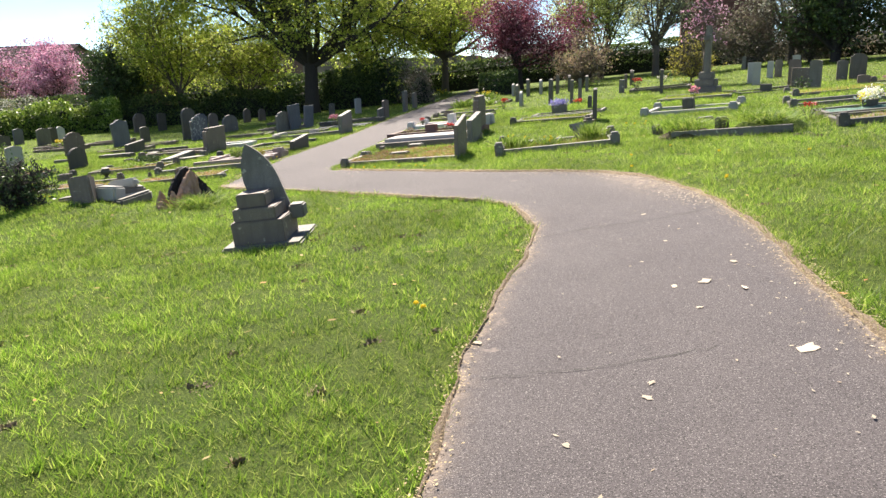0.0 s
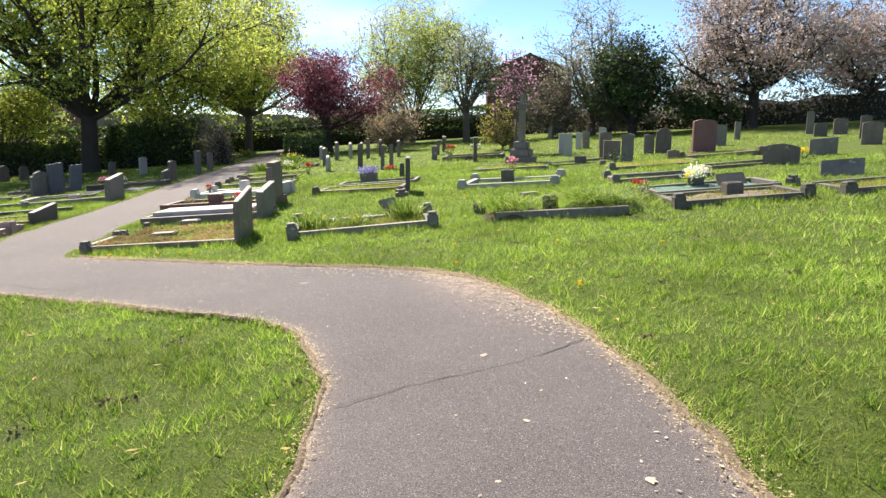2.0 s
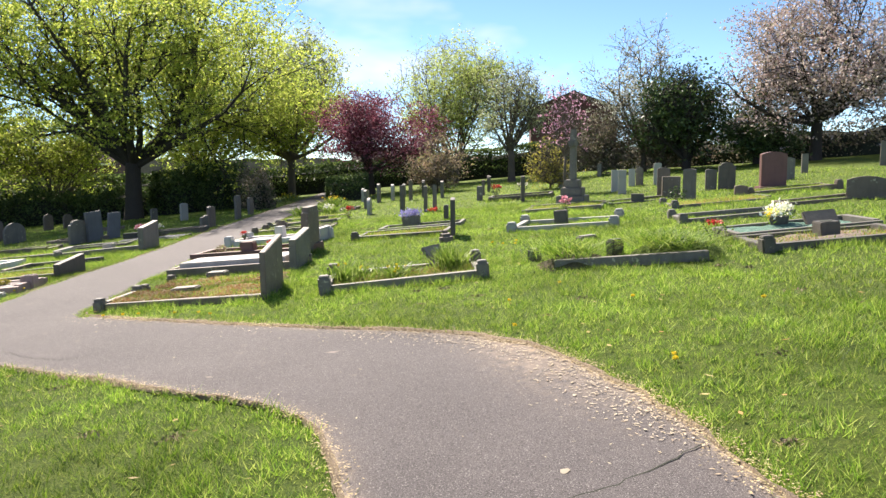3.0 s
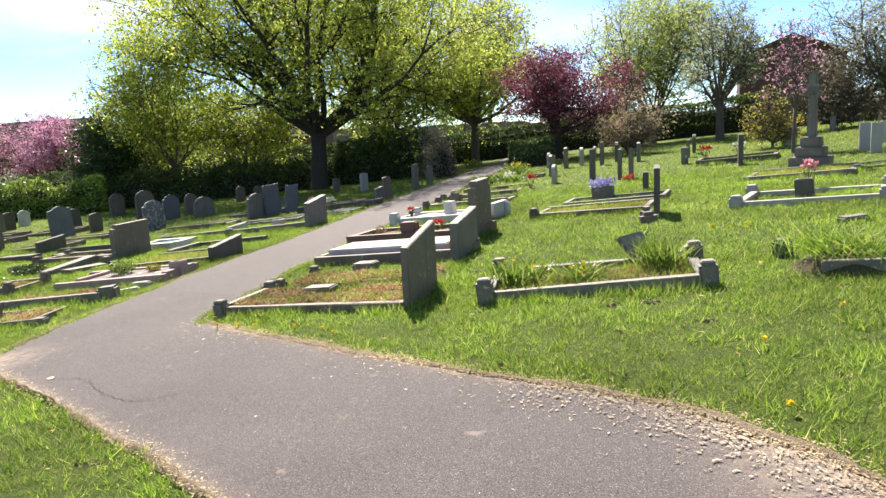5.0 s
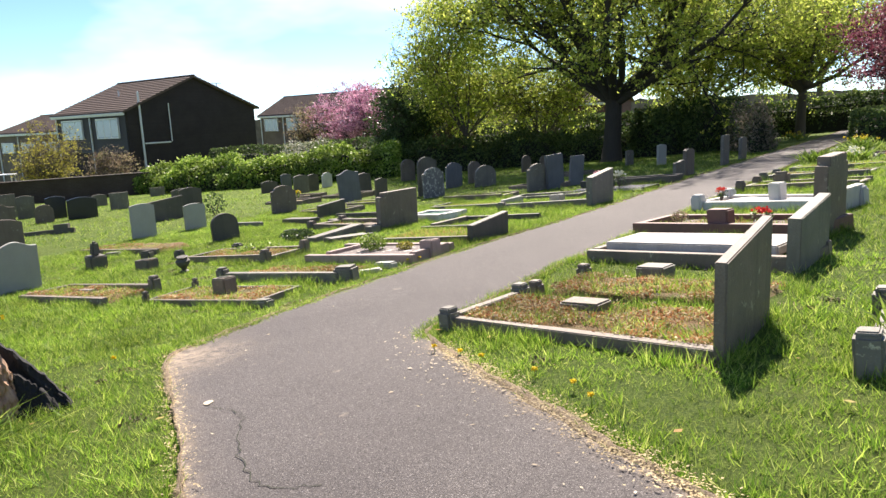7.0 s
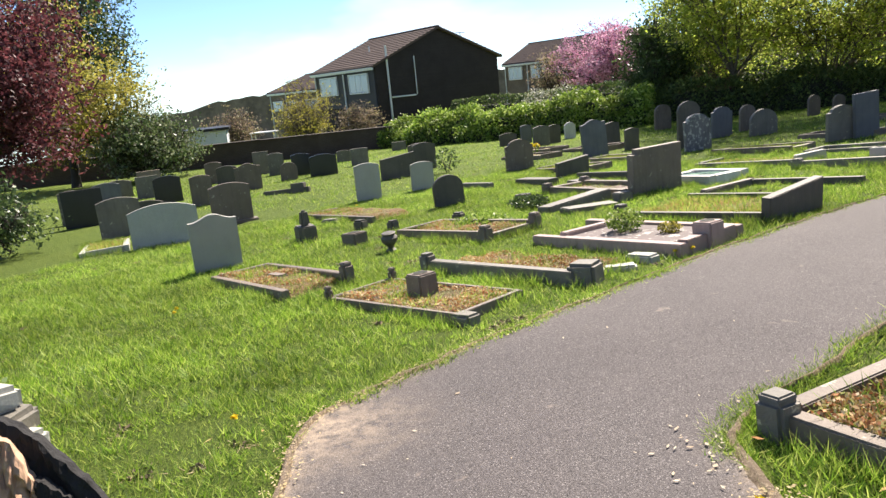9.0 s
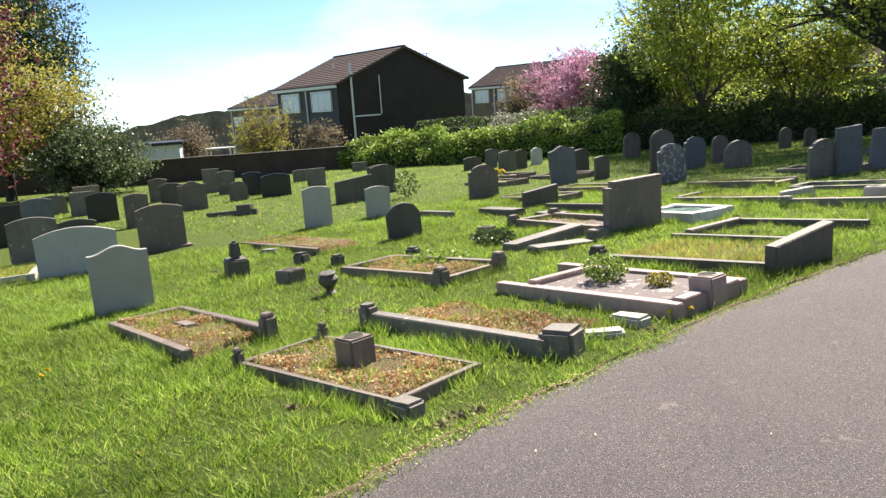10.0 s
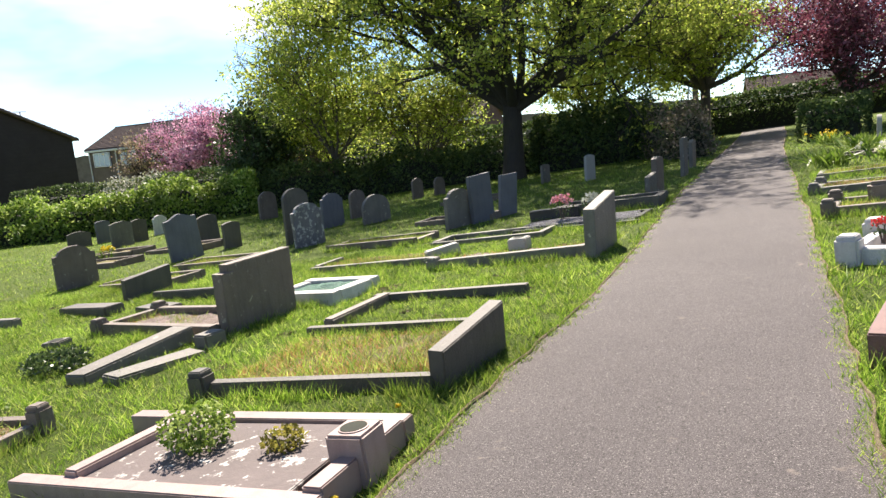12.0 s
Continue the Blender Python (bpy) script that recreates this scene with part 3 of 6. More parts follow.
def leaves_at(c, rng, size, aspect=0.55):
    n = len(c)
    a = rng.normal(size=(n, 3))
    a /= np.linalg.norm(a, axis=1)[:, None]
    b = np.cross(a, rng.normal(size=(n, 3)))
    b /= np.linalg.norm(b, axis=1)[:, None] + 1e-9
    s = size * rng.uniform(0.6, 1.35, (n, 1))
    a, b = a * s * 0.5, b * s * 0.5 * aspect
    return np.stack([c - a, c - a * 0.1 + b, c + a, c - a * 0.1 - b], 1).reshape(-1, 3)


def plant(name, x, y, r, h, mat, label, category, n=260, size=0.05, lift=0.0, seed=1, flower=None, flower_n=0, blades=False, petal=0.05):
    """A small plant: stems, many leaves, and flowers if it has them."""
    rng = np.random.default_rng(seed)
    ob = thing(name, on_ground(x, y, 0, -lift, False), label, category)
    if blades:
        base = np.column_stack([rng.normal(size=(n, 2)) * r * 0.4, np.zeros(n)])
        tip = base + np.column_stack([rng.normal(size=(n, 2)) * r * 0.55, h * rng.uniform(0.5, 1.0, n)])
        w = np.column_stack([rng.normal(size=(n, 2)), np.zeros(n)])
        w *= size / (np.linalg.norm(w, axis=1)[:, None] + 1e-9) * 0.5
        mid = (base + tip) / 2 + np.array([0, 0, h * 0.12])
        quads_ob("leaves", np.stack([base - w, mid - w, tip, mid + w], 1).reshape(-1, 3), 4, mat, ob)
        heads = tip[:flower_n]
    else:
        u = rng.normal(size=(n, 3))
        u /= np.linalg.norm(u, axis=1)[:, None]
        c = u * rng.uniform(0.35, 1.0, (n, 1)) ** 0.6 * np.array([r, r, h * 0.5]) + np.array([0, 0, h * 0.52])
        c[:, 2] = np.maximum(c[:, 2], 0.01)
        quads_ob("leaves", leaves_at(c, rng, size), 4, mat, ob)
        heads = c[np.argsort(-c[:, 2])][:flower_n]
        sv, sf = [], []
        for i in range(7):
            a = rng.uniform(0, 6.28)
            tube(sv, sf, [(0.01 * math.cos(a), 0.01 * math.sin(a), -0.03), (r * 0.3 * math.cos(a), r * 0.3 * math.sin(a), h * 0.4), (r * 0.6 * math.cos(a), r * 0.6 * math.sin(a), h * 0.75)], [0.008, 0.006, 0.003], 5)
        mesh_ob("stems", sv, sf, BARK_GREY, ob)
    if flower and flower_n:
        c = np.repeat(heads, 9, axis=0) + rng.normal(size=(len(heads) * 9, 3)) * petal * 0.45
        quads_ob("flowers", leaves_at(c, rng, petal, 0.9), 4, flower, ob)["kind"] = "stuff"
    return ob


def tube(v, f, pts, radii, sides=6):
    """Appends a tapering tube along the points."""
    pts = [Vector(p) for p in pts]
    start = len(v)
    for i, p in enumerate(pts):
        d = (pts[min(i + 1, len(pts) - 1)] - pts[max(i - 1, 0)]).normalized()
        a = d.orthogonal().normalized()
        b = d.cross(a)
        for s in range(sides):
            t = 6.28319 * s / sides
            v.append(p + (a * math.cos(t) + b * math.sin(t)) * radii[i])
    for i in range(len(pts) - 1):
        for s in range(sides):
            q, n = start + i * sides, (s + 1) % sides
            f.append((q + s, q + n, q + sides + n, q + sides + s))
    f.append(tuple(start + (len(pts) - 1) * sides + s for s in range(sides)))


# ---- trees and hedges ----
def tree(x, y, height, crown_r, trunk_r, fork, leaf, n_leaves, leaf_size, seed, label, bark=None, limbs=9, spread=0.5, low=0.0, centre=0.55, name="tree", stems=1, droop=0.0, clump=0.55, up=0.6, spray=7):
    """A trunk with tapering limbs in three orders, and a crown of small leaves round the twigs."""
    rnd, rng = random.Random(seed), np.random.default_rng(seed)
    bark = bark or BARK_DARK
    ob = thing(name, on_ground(x, y, 0, 0.1, False), label, "tree")
    v, f, tips = [], [], []

    def limb(p, d, length, r, order):
        pts, radii = [p], [r]
        steps = 6 if order < 2 else 4
        q, e = p.copy(), d.copy()
        for i in range(steps):
            e = (e + Vector((rnd.gauss(0, 0.16), rnd.gauss(0, 0.16), rnd.gauss(0.03, 0.1) + (0.10 * up if order == 0 else -droop)))).normalized()
            nxt = q + e * length / steps
            mid_z = low + (height - low) * centre * 0.85
            out = math.hypot(nxt.x, nxt.y) / crown_r, (nxt.z - mid_z) / ((height - mid_z) if nxt.z > mid_z else (mid_z + 0.5))
            if i and out[0] ** 2 + out[1] ** 2 > 1.05:
                break
            q = nxt
            pts.append(q.copy())
            radii.append(r * (1 - 0.82 * (i + 1) / steps))
            if order >= 1:
                tips.append((q.x, q.y, q.z))
            if order < 2 and i >= 1:
                for _ in range(2):
                    side = Vector((rnd.gauss(0, 1), rnd.gauss(0, 1), rnd.gauss(0.15, 0.6))).normalized()
                    limb(q.copy(), (e * 0.6 + side * 0.85).normalized(), length * rnd.uniform(0.32, 0.55), radii[-1] * 0.6 + 0.006, order + 1)
        tube(v, f, pts, radii, 7 if order == 0 else 4)

    for s in range(stems):
        off = Vector((0, 0, 0)) if stems == 1 else Vector((rnd.uniform(-1, 1), rnd.uniform(-1, 1), 0)) * trunk_r * 1.5
        lean = Vector((rnd.gauss(0, 0.04), rnd.gauss(0, 0.04), 1)) if stems == 1 else Vector((off.x * 0.25, off.y * 0.25, 1))
        tp = [off + Vector((lean.x * k * fork, lean.y * k * fork, k * fork)) for k in (0, 0.06, 0.3, 0.65, 1.0)]
        tube(v, f, tp, [trunk_r * c for c in (1.5, 1.15, 0.95, 0.88, 0.85)], 12)
        for i in range(limbs):
            a = 6.28319 * (i + rnd.uniform(-0.3, 0.3)) / limbs
            rise = rnd.uniform(0.12, 1.25) if spread > 0.35 else rnd.uniform(0.9, 2.4)
            d = Vector((math.cos(a), math.sin(a), rise)).normalized()
            reach = (crown_r * 0.9 if rise < 1 else (height - fork) * 0.8) * rnd.uniform(0.85, 1.1)
            limb(tp[-1] - Vector((0, 0, fork * 0.12 * rnd.random())), d, reach, trunk_r * rnd.uniform(0.4, 0.62), 0)
        limb(tp[-1], Vector((rnd.gauss(0, 0.1), rnd.gauss(0, 0.1), 1)).normalized(), (height - fork) * 0.85, trunk_r * 0.6, 0)
    mesh_ob("trunk", v, f, bark, ob, smooth=True)
    tips = np.array(tips)
    cz = low + (height - low) * centre * 0.85
    rel = np.column_stack([tips[:, :2] / crown_r, (tips[:, 2] - cz) / np.where(tips[:, 2] > cz, height - cz, cz - low + 0.01)])
    edge = np.array([1 + 0.5 * noise.noise(Vector(q) / (np.linalg.norm(q) + 0.01) * 1.9 + Vector((seed, 0, 0))) for q in rel])
    tips = tips[(np.linalg.norm(rel, axis=1) < edge) & (tips[:, 2] > low)]
    sprays = max(1, n_leaves // spray)
    heart = tips[rng.integers(0, len(tips), sprays)] + rng.normal(size=(sprays, 3)) * clump * np.array([1, 1, 0.75])
    c = np.repeat(heart, spray, axis=0)
    c = c + rng.normal(size=c.shape) * leaf_size * np.repeat(rng.uniform(0.5, 1.5, (sprays, 1)), spray, axis=0) * np.array([1.25, 1.25, 0.6])
    c = c[c[:, 2] > low * 0.75]
    quads_ob("crown", leaves_at(c, rng, leaf_size), 4, leaf, ob)
    return ob


def foliage_mass(name, pts, width, height, leaf, n, size, seed, label, category, lumps=0.25, core=0.62, clipped=False, kind=""):
    """A hedge or thicket along a line: a core sheet coloured dark for the shade inside, and leaves over its lumpy
    surface.
    """
    rng = np.random.default_rng(seed)
    line = np.array(pts, float)
    seg = np.linalg.norm(np.diff(line, axis=0), axis=1)
    cum = np.concatenate([[0], np.cumsum(seg)])
    ob = thing(name, Matrix.Translation((line[0][0], line[0][1], gz(*line[0]))), label, category)
    if kind:
        ob["kind"] = kind

    def at(s):
        px, py = np.interp(s, cum, line[:, 0]), np.interp(s, cum, line[:, 1])
        i = np.clip(np.searchsorted(cum, s) - 1, 0, len(seg) - 1)
        d = (line[i + 1] - line[i]) / seg[i][:, None]
        return px, py, -d[:, 1], d[:, 0]

    def surf(s, th, k):
        px, py, nx, ny = at(s)
        lump = np.array([1 + lumps * (noise.noise((float(a) * 0.55, float(b) * 0.8, seed)) + 0.5 * noise.noise((float(a) * 2.1, float(b) * 2.0, seed + 3))) for a, b in zip(s, th)])
        p = 3.5 if clipped else 2.3
        cx = np.sign(np.cos(th)) * np.abs(np.cos(th)) ** (2 / p)
        sz = np.abs(np.sin(th)) ** (2 / p)
        off, z = cx * width / 2 * k * lump, sz * height * k * lump
        return np.column_stack([px + nx * off - line[0][0], py + ny * off - line[0][1], G(px + nx * off, py + ny * off) + z - gz(*line[0])])

    ns, nt = max(4, int(cum[-1] / 0.5)), 9
    ss = np.repeat(np.linspace(0, cum[-1], ns), nt)
    tt = np.tile(np.linspace(0, math.pi, nt), ns)
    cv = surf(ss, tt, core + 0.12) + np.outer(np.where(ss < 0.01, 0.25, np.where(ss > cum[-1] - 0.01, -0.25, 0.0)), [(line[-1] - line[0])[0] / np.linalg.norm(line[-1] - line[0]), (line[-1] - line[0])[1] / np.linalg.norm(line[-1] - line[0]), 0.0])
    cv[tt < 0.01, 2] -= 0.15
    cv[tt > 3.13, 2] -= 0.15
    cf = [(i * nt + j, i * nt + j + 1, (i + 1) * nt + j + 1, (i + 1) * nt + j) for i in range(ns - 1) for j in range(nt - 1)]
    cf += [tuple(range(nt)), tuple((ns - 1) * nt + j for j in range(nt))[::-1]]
    # plain sheet, its dark colour painted in as shade behind the leaves
    mesh_ob("shade_core", cv, cf, COREDARK, ob)
    s = rng.uniform(0, cum[-1], n)
    th = rng.uniform(0.02, math.pi - 0.02, n)
    ends = max(1, int(n * width / (cum[-1] + 2 * width) / 2))
    s[:ends], s[ends:2 * ends] = 0.0, cum[-1]
    fill = np.ones(n)
    fill[:2 * ends] = np.sqrt(rng.uniform(0.0, 1.0, 2 * ends))
    c = surf(s, th, fill)
    c += rng.normal(size=c.shape) * (0.03 if clipped else 0.10) - np.array([0, 0, 0.02])
    quads_ob("leaves", leaves_at(c, rng, size), 4, leaf, ob)
    return ob


# ---- houses, walls and the distance ----
def window(parent, x, z, w, h, lights, y=-0.02):
    """A white window on a wall that faces -y: frame, mullions, panes and drawn curtains."""
    win = part("window", box(w, 0.10, h, 0.01, x, y, z), CURTAIN, parent, "window with pale curtains")
    fw = 0.09
    for px, pz, sx, sz in ((x, z - fw, w + 2 * fw, fw), (x, z + h, w + 2 * fw, fw), (x - w / 2 - fw / 2, z, fw, h), (x + w / 2 + fw / 2, z, fw, h)):
        part("window_frame", box(sx, 0.16, sz, 0.01, px, y - 0.03, pz), UPVC, win)
    for i in range(lights):
        pw = w / lights
        cx = x - w / 2 + pw * (i + 0.5)
        part("pane", box(pw - 0.06, 0.012, h - 0.05, 0.0, cx, y - 0.075, z + 0.025), GLASS, win)
        if i:
            part("mullion", box(0.06, 0.13, h, 0.008, cx - pw / 2, y - 0.03, z), UPVC, win)
    return win


def terrace(x, y, yaw, length, depth, eave, ridge, wall, label, name="house", base=None, units=2, windows=True, win_h=1.25, clad=None):
    """A gabled terrace: front along local x facing -y, gable end at x = length."""
    z = gz(x, y) if base is None else base
    ob = thing(name, Matrix.Translation((x, y, z)) @ Matrix.Rotation(radians(yaw), 4, "Z"), label, "house", "houses past the hedge")
    bm = bmesh.new()
    prof = [(0, -1.2), (depth, -1.2), (depth, eave), (depth / 2, ridge), (0, eave)]
    a = [bm.verts.new((0, py, pz)) for py, pz in prof]
    b = [bm.verts.new((length, py, pz)) for py, pz in prof]
    bm.faces.new(a)
    bm.faces.new(b[::-1])
    for i in range(5):
        bm.faces.new((a[i], b[i], b[(i + 1) % 5], a[(i + 1) % 5]))
    part("wall", bm, wall, ob)
    k = (ridge - eave) / (depth / 2)
    for sgn in (0, 1):
        bm = bmesh.new()
        o, y1 = 0.35, depth / 2
        pts = [(-0.25, -o, eave - k * o + 0.03), (length + 0.25, -o, eave - k * o + 0.03), (length + 0.25, y1, ridge + 0.03), (-0.25, y1, ridge + 0.03)]
        if sgn:
            pts = [(px, depth - py, pz) for px, py, pz in pts]
        lo = [bm.verts.new(p) for p in pts]
        hi = [bm.verts.new((p[0], p[1], p[2] + 0.16)) for p in pts]
        bm.faces.new(lo)
        bm.faces.new(hi[::-1])
        for i in range(4):
            bm.faces.new((lo[i], hi[i], hi[(i + 1) % 4], lo[(i + 1) % 4]))
        roof = part("roof", bm, TILES, ob)
        rows = 16
        for i in range(rows):
            t = (i + 0.5) / rows
            yy = -o + (y1 + o) * t
            zz = eave - k * o + 0.19 + (ridge - eave + k * o) * t
            if sgn:
                yy = depth - yy
            part("tile_course", box(length + 0.5, 0.12, 0.035, 0.0, length / 2, yy, zz - 0.012), TILES, roof)
    part("ridge_tiles", box(length + 0.5, 0.3, 0.12, 0.04, length / 2, depth / 2, ridge + 0.12), TILES, ob)
    part("fascia", box(length + 0.4, 0.05, 0.2, 0.0, length / 2, -0.32, eave - k * 0.35 - 0.12), UPVC, ob, "white fascia board")
    part("gutter", box(length + 0.4, 0.1, 0.09, 0.03, length / 2, -0.40, eave - k * 0.35 - 0.02), UPVC, ob, "white gutter")
    if clad:
        part("cladding", box(length - 0.3, 0.06, eave - 2.2, 0.0, length / 2, -0.04, 2.1), clad, ob, "dark tile-hung upper wall")
    if windows:
        step = length / units
        for i in range(units):
            cx = step * (i + 0.5)
            window(ob, cx, eave - 1.75, step * 0.56, win_h, 3, -0.09)
            part("downpipe", box(0.1, 0.1, eave, 0.02, step * i + 0.15, -0.14, -0.3), UPVC, ob)
    return ob


HX, HY, HYAW = -40.4, 46.5, 169.0
hz = -2.5
# the local x of this terrace runs from its far end to the gable seen from the graves
hd = Vector((math.cos(radians(HYAW - 180)), math.sin(radians(HYAW - 180)), 0))
house = terrace(HX - hd.x * 9.6, HY - hd.y * 9.6, HYAW - 180, 9.6, 11.2, 4.95, 7.25, BRICK_DARK, "dark brown brick end-of-terrace house with white windows", base=hz, units=2, clad=CLAD)
part("vent_pipe", box(0.13, 0.13, 6.2, 0.03, 9.6 + 0.1, 0.95, 0.1), UPVC, house, "tall white soil pipe on the gable")
part("branch_pipe", box(0.07, 0.07, 2.75, 0.02, 9.6 + 0.08, 3.3, 2.7), UPVC, house, "white branch pipe")
part("branch_pipe", box(0.09, 2.1, 0.1, 0.02, 9.6 + 0.08, 2.15, 2.62), UPVC, house, "white branch pipe")
part("vent_stack", box(0.1, 0.1, 0.6, 0.02, 4.6, 2.6, 6.0), UPVC, house)
part("aerial", box(0.04, 0.9, 0.04, 0.0, 9.0, 8.2, 6.9), IRON, house)
part("aerial_mast", box(0.04, 0.04, 1.0, 0.0, 9.0, 8.2, 5.9), IRON, house)
terrace(HX - hd.x * 32 + 3.5, HY - hd.y * 32 + 3.5, HYAW - 180, 20, 9.0, 4.3, 5.8, BUFF, "long brown-roofed terrace in the distance", base=hz - 0.5, units=5, win_h=0.8)
terrace(-55.5, 80.0, -13.5, 20, 8.0, 5.0, 7.0, BUFF, "buff brick terrace with white windows behind blossom", base=-3.0, units=5)
terrace(-29.5, 66, -10, 9, 7, 3.0, 4.8, BRICK_RED, "low red brick house seen under the trees", base=-2.3, windows=False)
terrace(-20, 78, -6, 6, 8, 3.6, 5.4, BRICK_RED, "red brick house glimpsed through the oak", base=-1.95, windows=False)
terrace(28.1, 81.4, -108, 8.0, 8.4, 5.9, 7.5, BRICK_RED, "dark red brick house with a plain gable", base=0.3, windows=False)
terrace(9.5, 88, -5, 9, 8, 2.4, 4.0, BUFF, "pale low house glimpsed under the trees", base=-1.25, windows=False)


def wall_run(name, pts, h, t, mat, label):
    """A straight-sided boundary wall with a coping."""
    for (x0, y0), (x1, y1) in zip(pts, pts[1:]):
        d = math.hypot(x1 - x0, y1 - y0)
        ob = thing(name, on_ground((x0 + x1) / 2, (y0 + y1) / 2, math.degrees(math.atan2(y1 - y0, x1 - x0)), 0.0, False), label, "wall")
        ob["kind"] = "structure"
        part("brickwork", box(d, t, h + 0.7, 0.0, z0=-0.7), mat, ob)
        part("coping", box(d + 0.02, t + 0.1, 0.08, 0.02, z0=h), mat, ob)


wall_run("wall_west", [(-29.2, 37.3), (-33.5, 32.0), (-38.0, 25.0), (-43, 12), (-46, -4)], 1.05, 0.3, BRICK_WALL, "old dark brick boundary wall with a coping")

# garden shed behind the wall
shed = thing("garden_shed", on_ground(-40.2, 32.6, 57, 0, False), "small white flat-roofed garden shed behind the wall", "shed")
part("wall", box(2.6, 3.0, 2.05, 0.02, z0=-0.3), RENDER_W, shed)
part("roof", box(3.0, 3.4, 0.14, 0.02, z0=1.752), IRON, shed, "flat dark roof")
part("door", box(0.03, 0.8, 1.6, 0.01, 1.30, 0.6, -0.2), RENDER_W, shed)
washing = thing("garden_table", on_ground(-39.9, 36.4, 40, 0, False), "white garden table beyond the wall", "table")
part("tabletop", box(1.6, 0.9, 0.06, 0.01, z0=1.25), UPVC, washing)
for sx in (-0.7, 0.7):
    for sy in (-0.35, 0.35):
        part("leg", box(0.07, 0.07, 1.26, 0.01, sx, sy, 0.0), UPVC, washing)

# wooded hill on the skyline
hv, hf = [], []
for i in range(721):
    a = radians(i * 0.5)
    q = i * 0.5
    d = 430
    x, y = d * math.cos(a), d * math.sin(a)
    top = 3.0 - 24 * (max(0, q - 142) / 20) ** 2 if 90 <= q <= 170 else (3.0 if q < 90 else -12)
    top += 1.6 * noise.noise((q * 0.22, 0, 0)) + 1.3 * noise.noise((q * 0.95, 2, 0)) + 1.2 * noise.noise((q * 3.1, 5, 0))
    hv += [(x, y, -120), (x, y, top), (x * 1.15, y * 1.15, -125)]
for i in range(720):
    hf += [(3 * i, 3 * i + 3, 3 * i + 4, 3 * i + 1), (3 * i + 1, 3 * i + 4, 3 * i + 5, 3 * i + 2)]
tagged(mesh_ob("backdrop_hill", hv, hf, HILLMAT), "hazy wooded hill on the skyline", "hill", kind="structure")

# hedges
foliage_mass("hedge", [(-29.6, 37.6), (-25.5, 38.4), (-21.5, 40.5), (-17.5, 43.0)], 2.0, 1.45, HEDGELEAF, 26000, 0.15, 11, "bright green laurel hedge along the boundary", "hedge", 0.55)
foliage_mass("hedge", [(-33, 46.5), (-26, 47.5), (-19, 48.5)], 1.4, 2.1, YEWLEAF, 8000, 0.15, 12, "dark clipped hedge behind the laurel", "hedge", 0.08, clipped=True)
foliage_mass("hedge", [(-17.6, 43.6), (-13, 45.2), (-7.5, 46.4), (-1.5, 46.8)], 1.8, 1.4, YEWLEAF, 20000, 0.15, 13, "dark overgrown hedge in the shade of the oak", "hedge", 0.55)
foliage_mass("hedge", [(-5.6, 46.0), (-3.2, 45.4), (-1.0, 44.2)], 2.0, 2.35, YEWLEAF, 12000, 0.16, 56, "overgrown dark holly thicket beside the oak", "hedge", 0.5)
foliage_mass("hedge", [(-17, 52), (-10, 53), (-2, 54)], 1.6, 2.4, YEWLEAF, 9000, 0.2, 14, "tall dark hedge behind the oak", "hedge", 0.12, clipped=True)
foliage_mass("hedge", [(-1.6, 46.6), (-0.6, 42.5), (0.2, 39.2)], 1.0, 1.6, BANKLEAF, 9000, 0.12, 15, "tall straggly dark hedge beside the path", "hedge", 0.3)
foliage_mass("hedge", [(3.2, 39.6), (3.9, 39.4), (5.0, 39.0)], 0.9, 1.25, YEWLEAF, 3500, 0.12, 16, "short clipped dark hedge beside the path", "hedge", 0.1, clipped=True)
foliage_mass("hedge", [(-1, 57), (8, 55.5), (15, 51), (20, 46.5)], 1.6, 2.0, YEWLEAF, 20000, 0.16, 17, "long dark clipped boundary hedge", "hedge", 0.06, clipped=True)
foliage_mass("hedge", [(20, 46.5), (21.5, 40), (24.5, 34.5), (29.5, 29.0), (37, 21), (42, 8), (44, -12)], 2.2, 1.5, BANKLEAF, 26000, 0.14, 18, "dark ivy-covered bank under the blossom trees", "hedge", 0.35)

# trees
oak = tree(-6.3, 43.2, 15.5, 10.6, 0.43, 3.0, OAKLEAF, 105000, 0.145, 21, "large spreading oak in fresh yellow-green leaf", limbs=17, low=1.1, centre=0.5, clump=0.55, spray=12)
tree(1.7, 51.6, 11.5, 5.2, 0.26, 2.6, OAKLEAF, 32000, 0.15, 22, "yellow-green tree beside the path", BARK_GREY, limbs=12, low=0.8, spray=9, droop=0.05)
tree(-14.6, 45.2, 9.5, 3.9, 0.12, 2.0, OAKLEAF, 26000, 0.15, 23, "slender young tree in light green leaf", BARK_GREY, limbs=9, low=1.0, spread=0.2, spray=9)
tree(-3.4, 51.5, 10.5, 4.8, 0.2, 2.2, OAKLEAF, 24000, 0.15, 51, "spreading green tree behind the oak", BARK_GREY, limbs=10, low=0.6, spray=9)
tree(-11.2, 48.2, 6.6, 3.4, 0.1, 0.9, OAKLEAF, 15000, 0.14, 52, "young sapling in light green leaf under the oak", BARK_GREY, limbs=8, stems=2, low=0.6, spread=0.2, clump=0.45, spray=9)
tree(-16.4, 47.6, 6.4, 2.4, 0.08, 0.9, OAKLEAF, 9000, 0.14, 53, "young sapling in light green leaf by the hedge", BARK_GREY, limbs=7, stems=2, low=0.9, spread=0.2, clump=0.4, spray=9)
tree(3.4, 74, 15.5, 3.8, 0.25, 4.0, WILLOWLEAF, 16000, 0.24, 24, "tall grey-green poplar in the distance", BARK_GREY, limbs=9, spread=0.2, low=2)
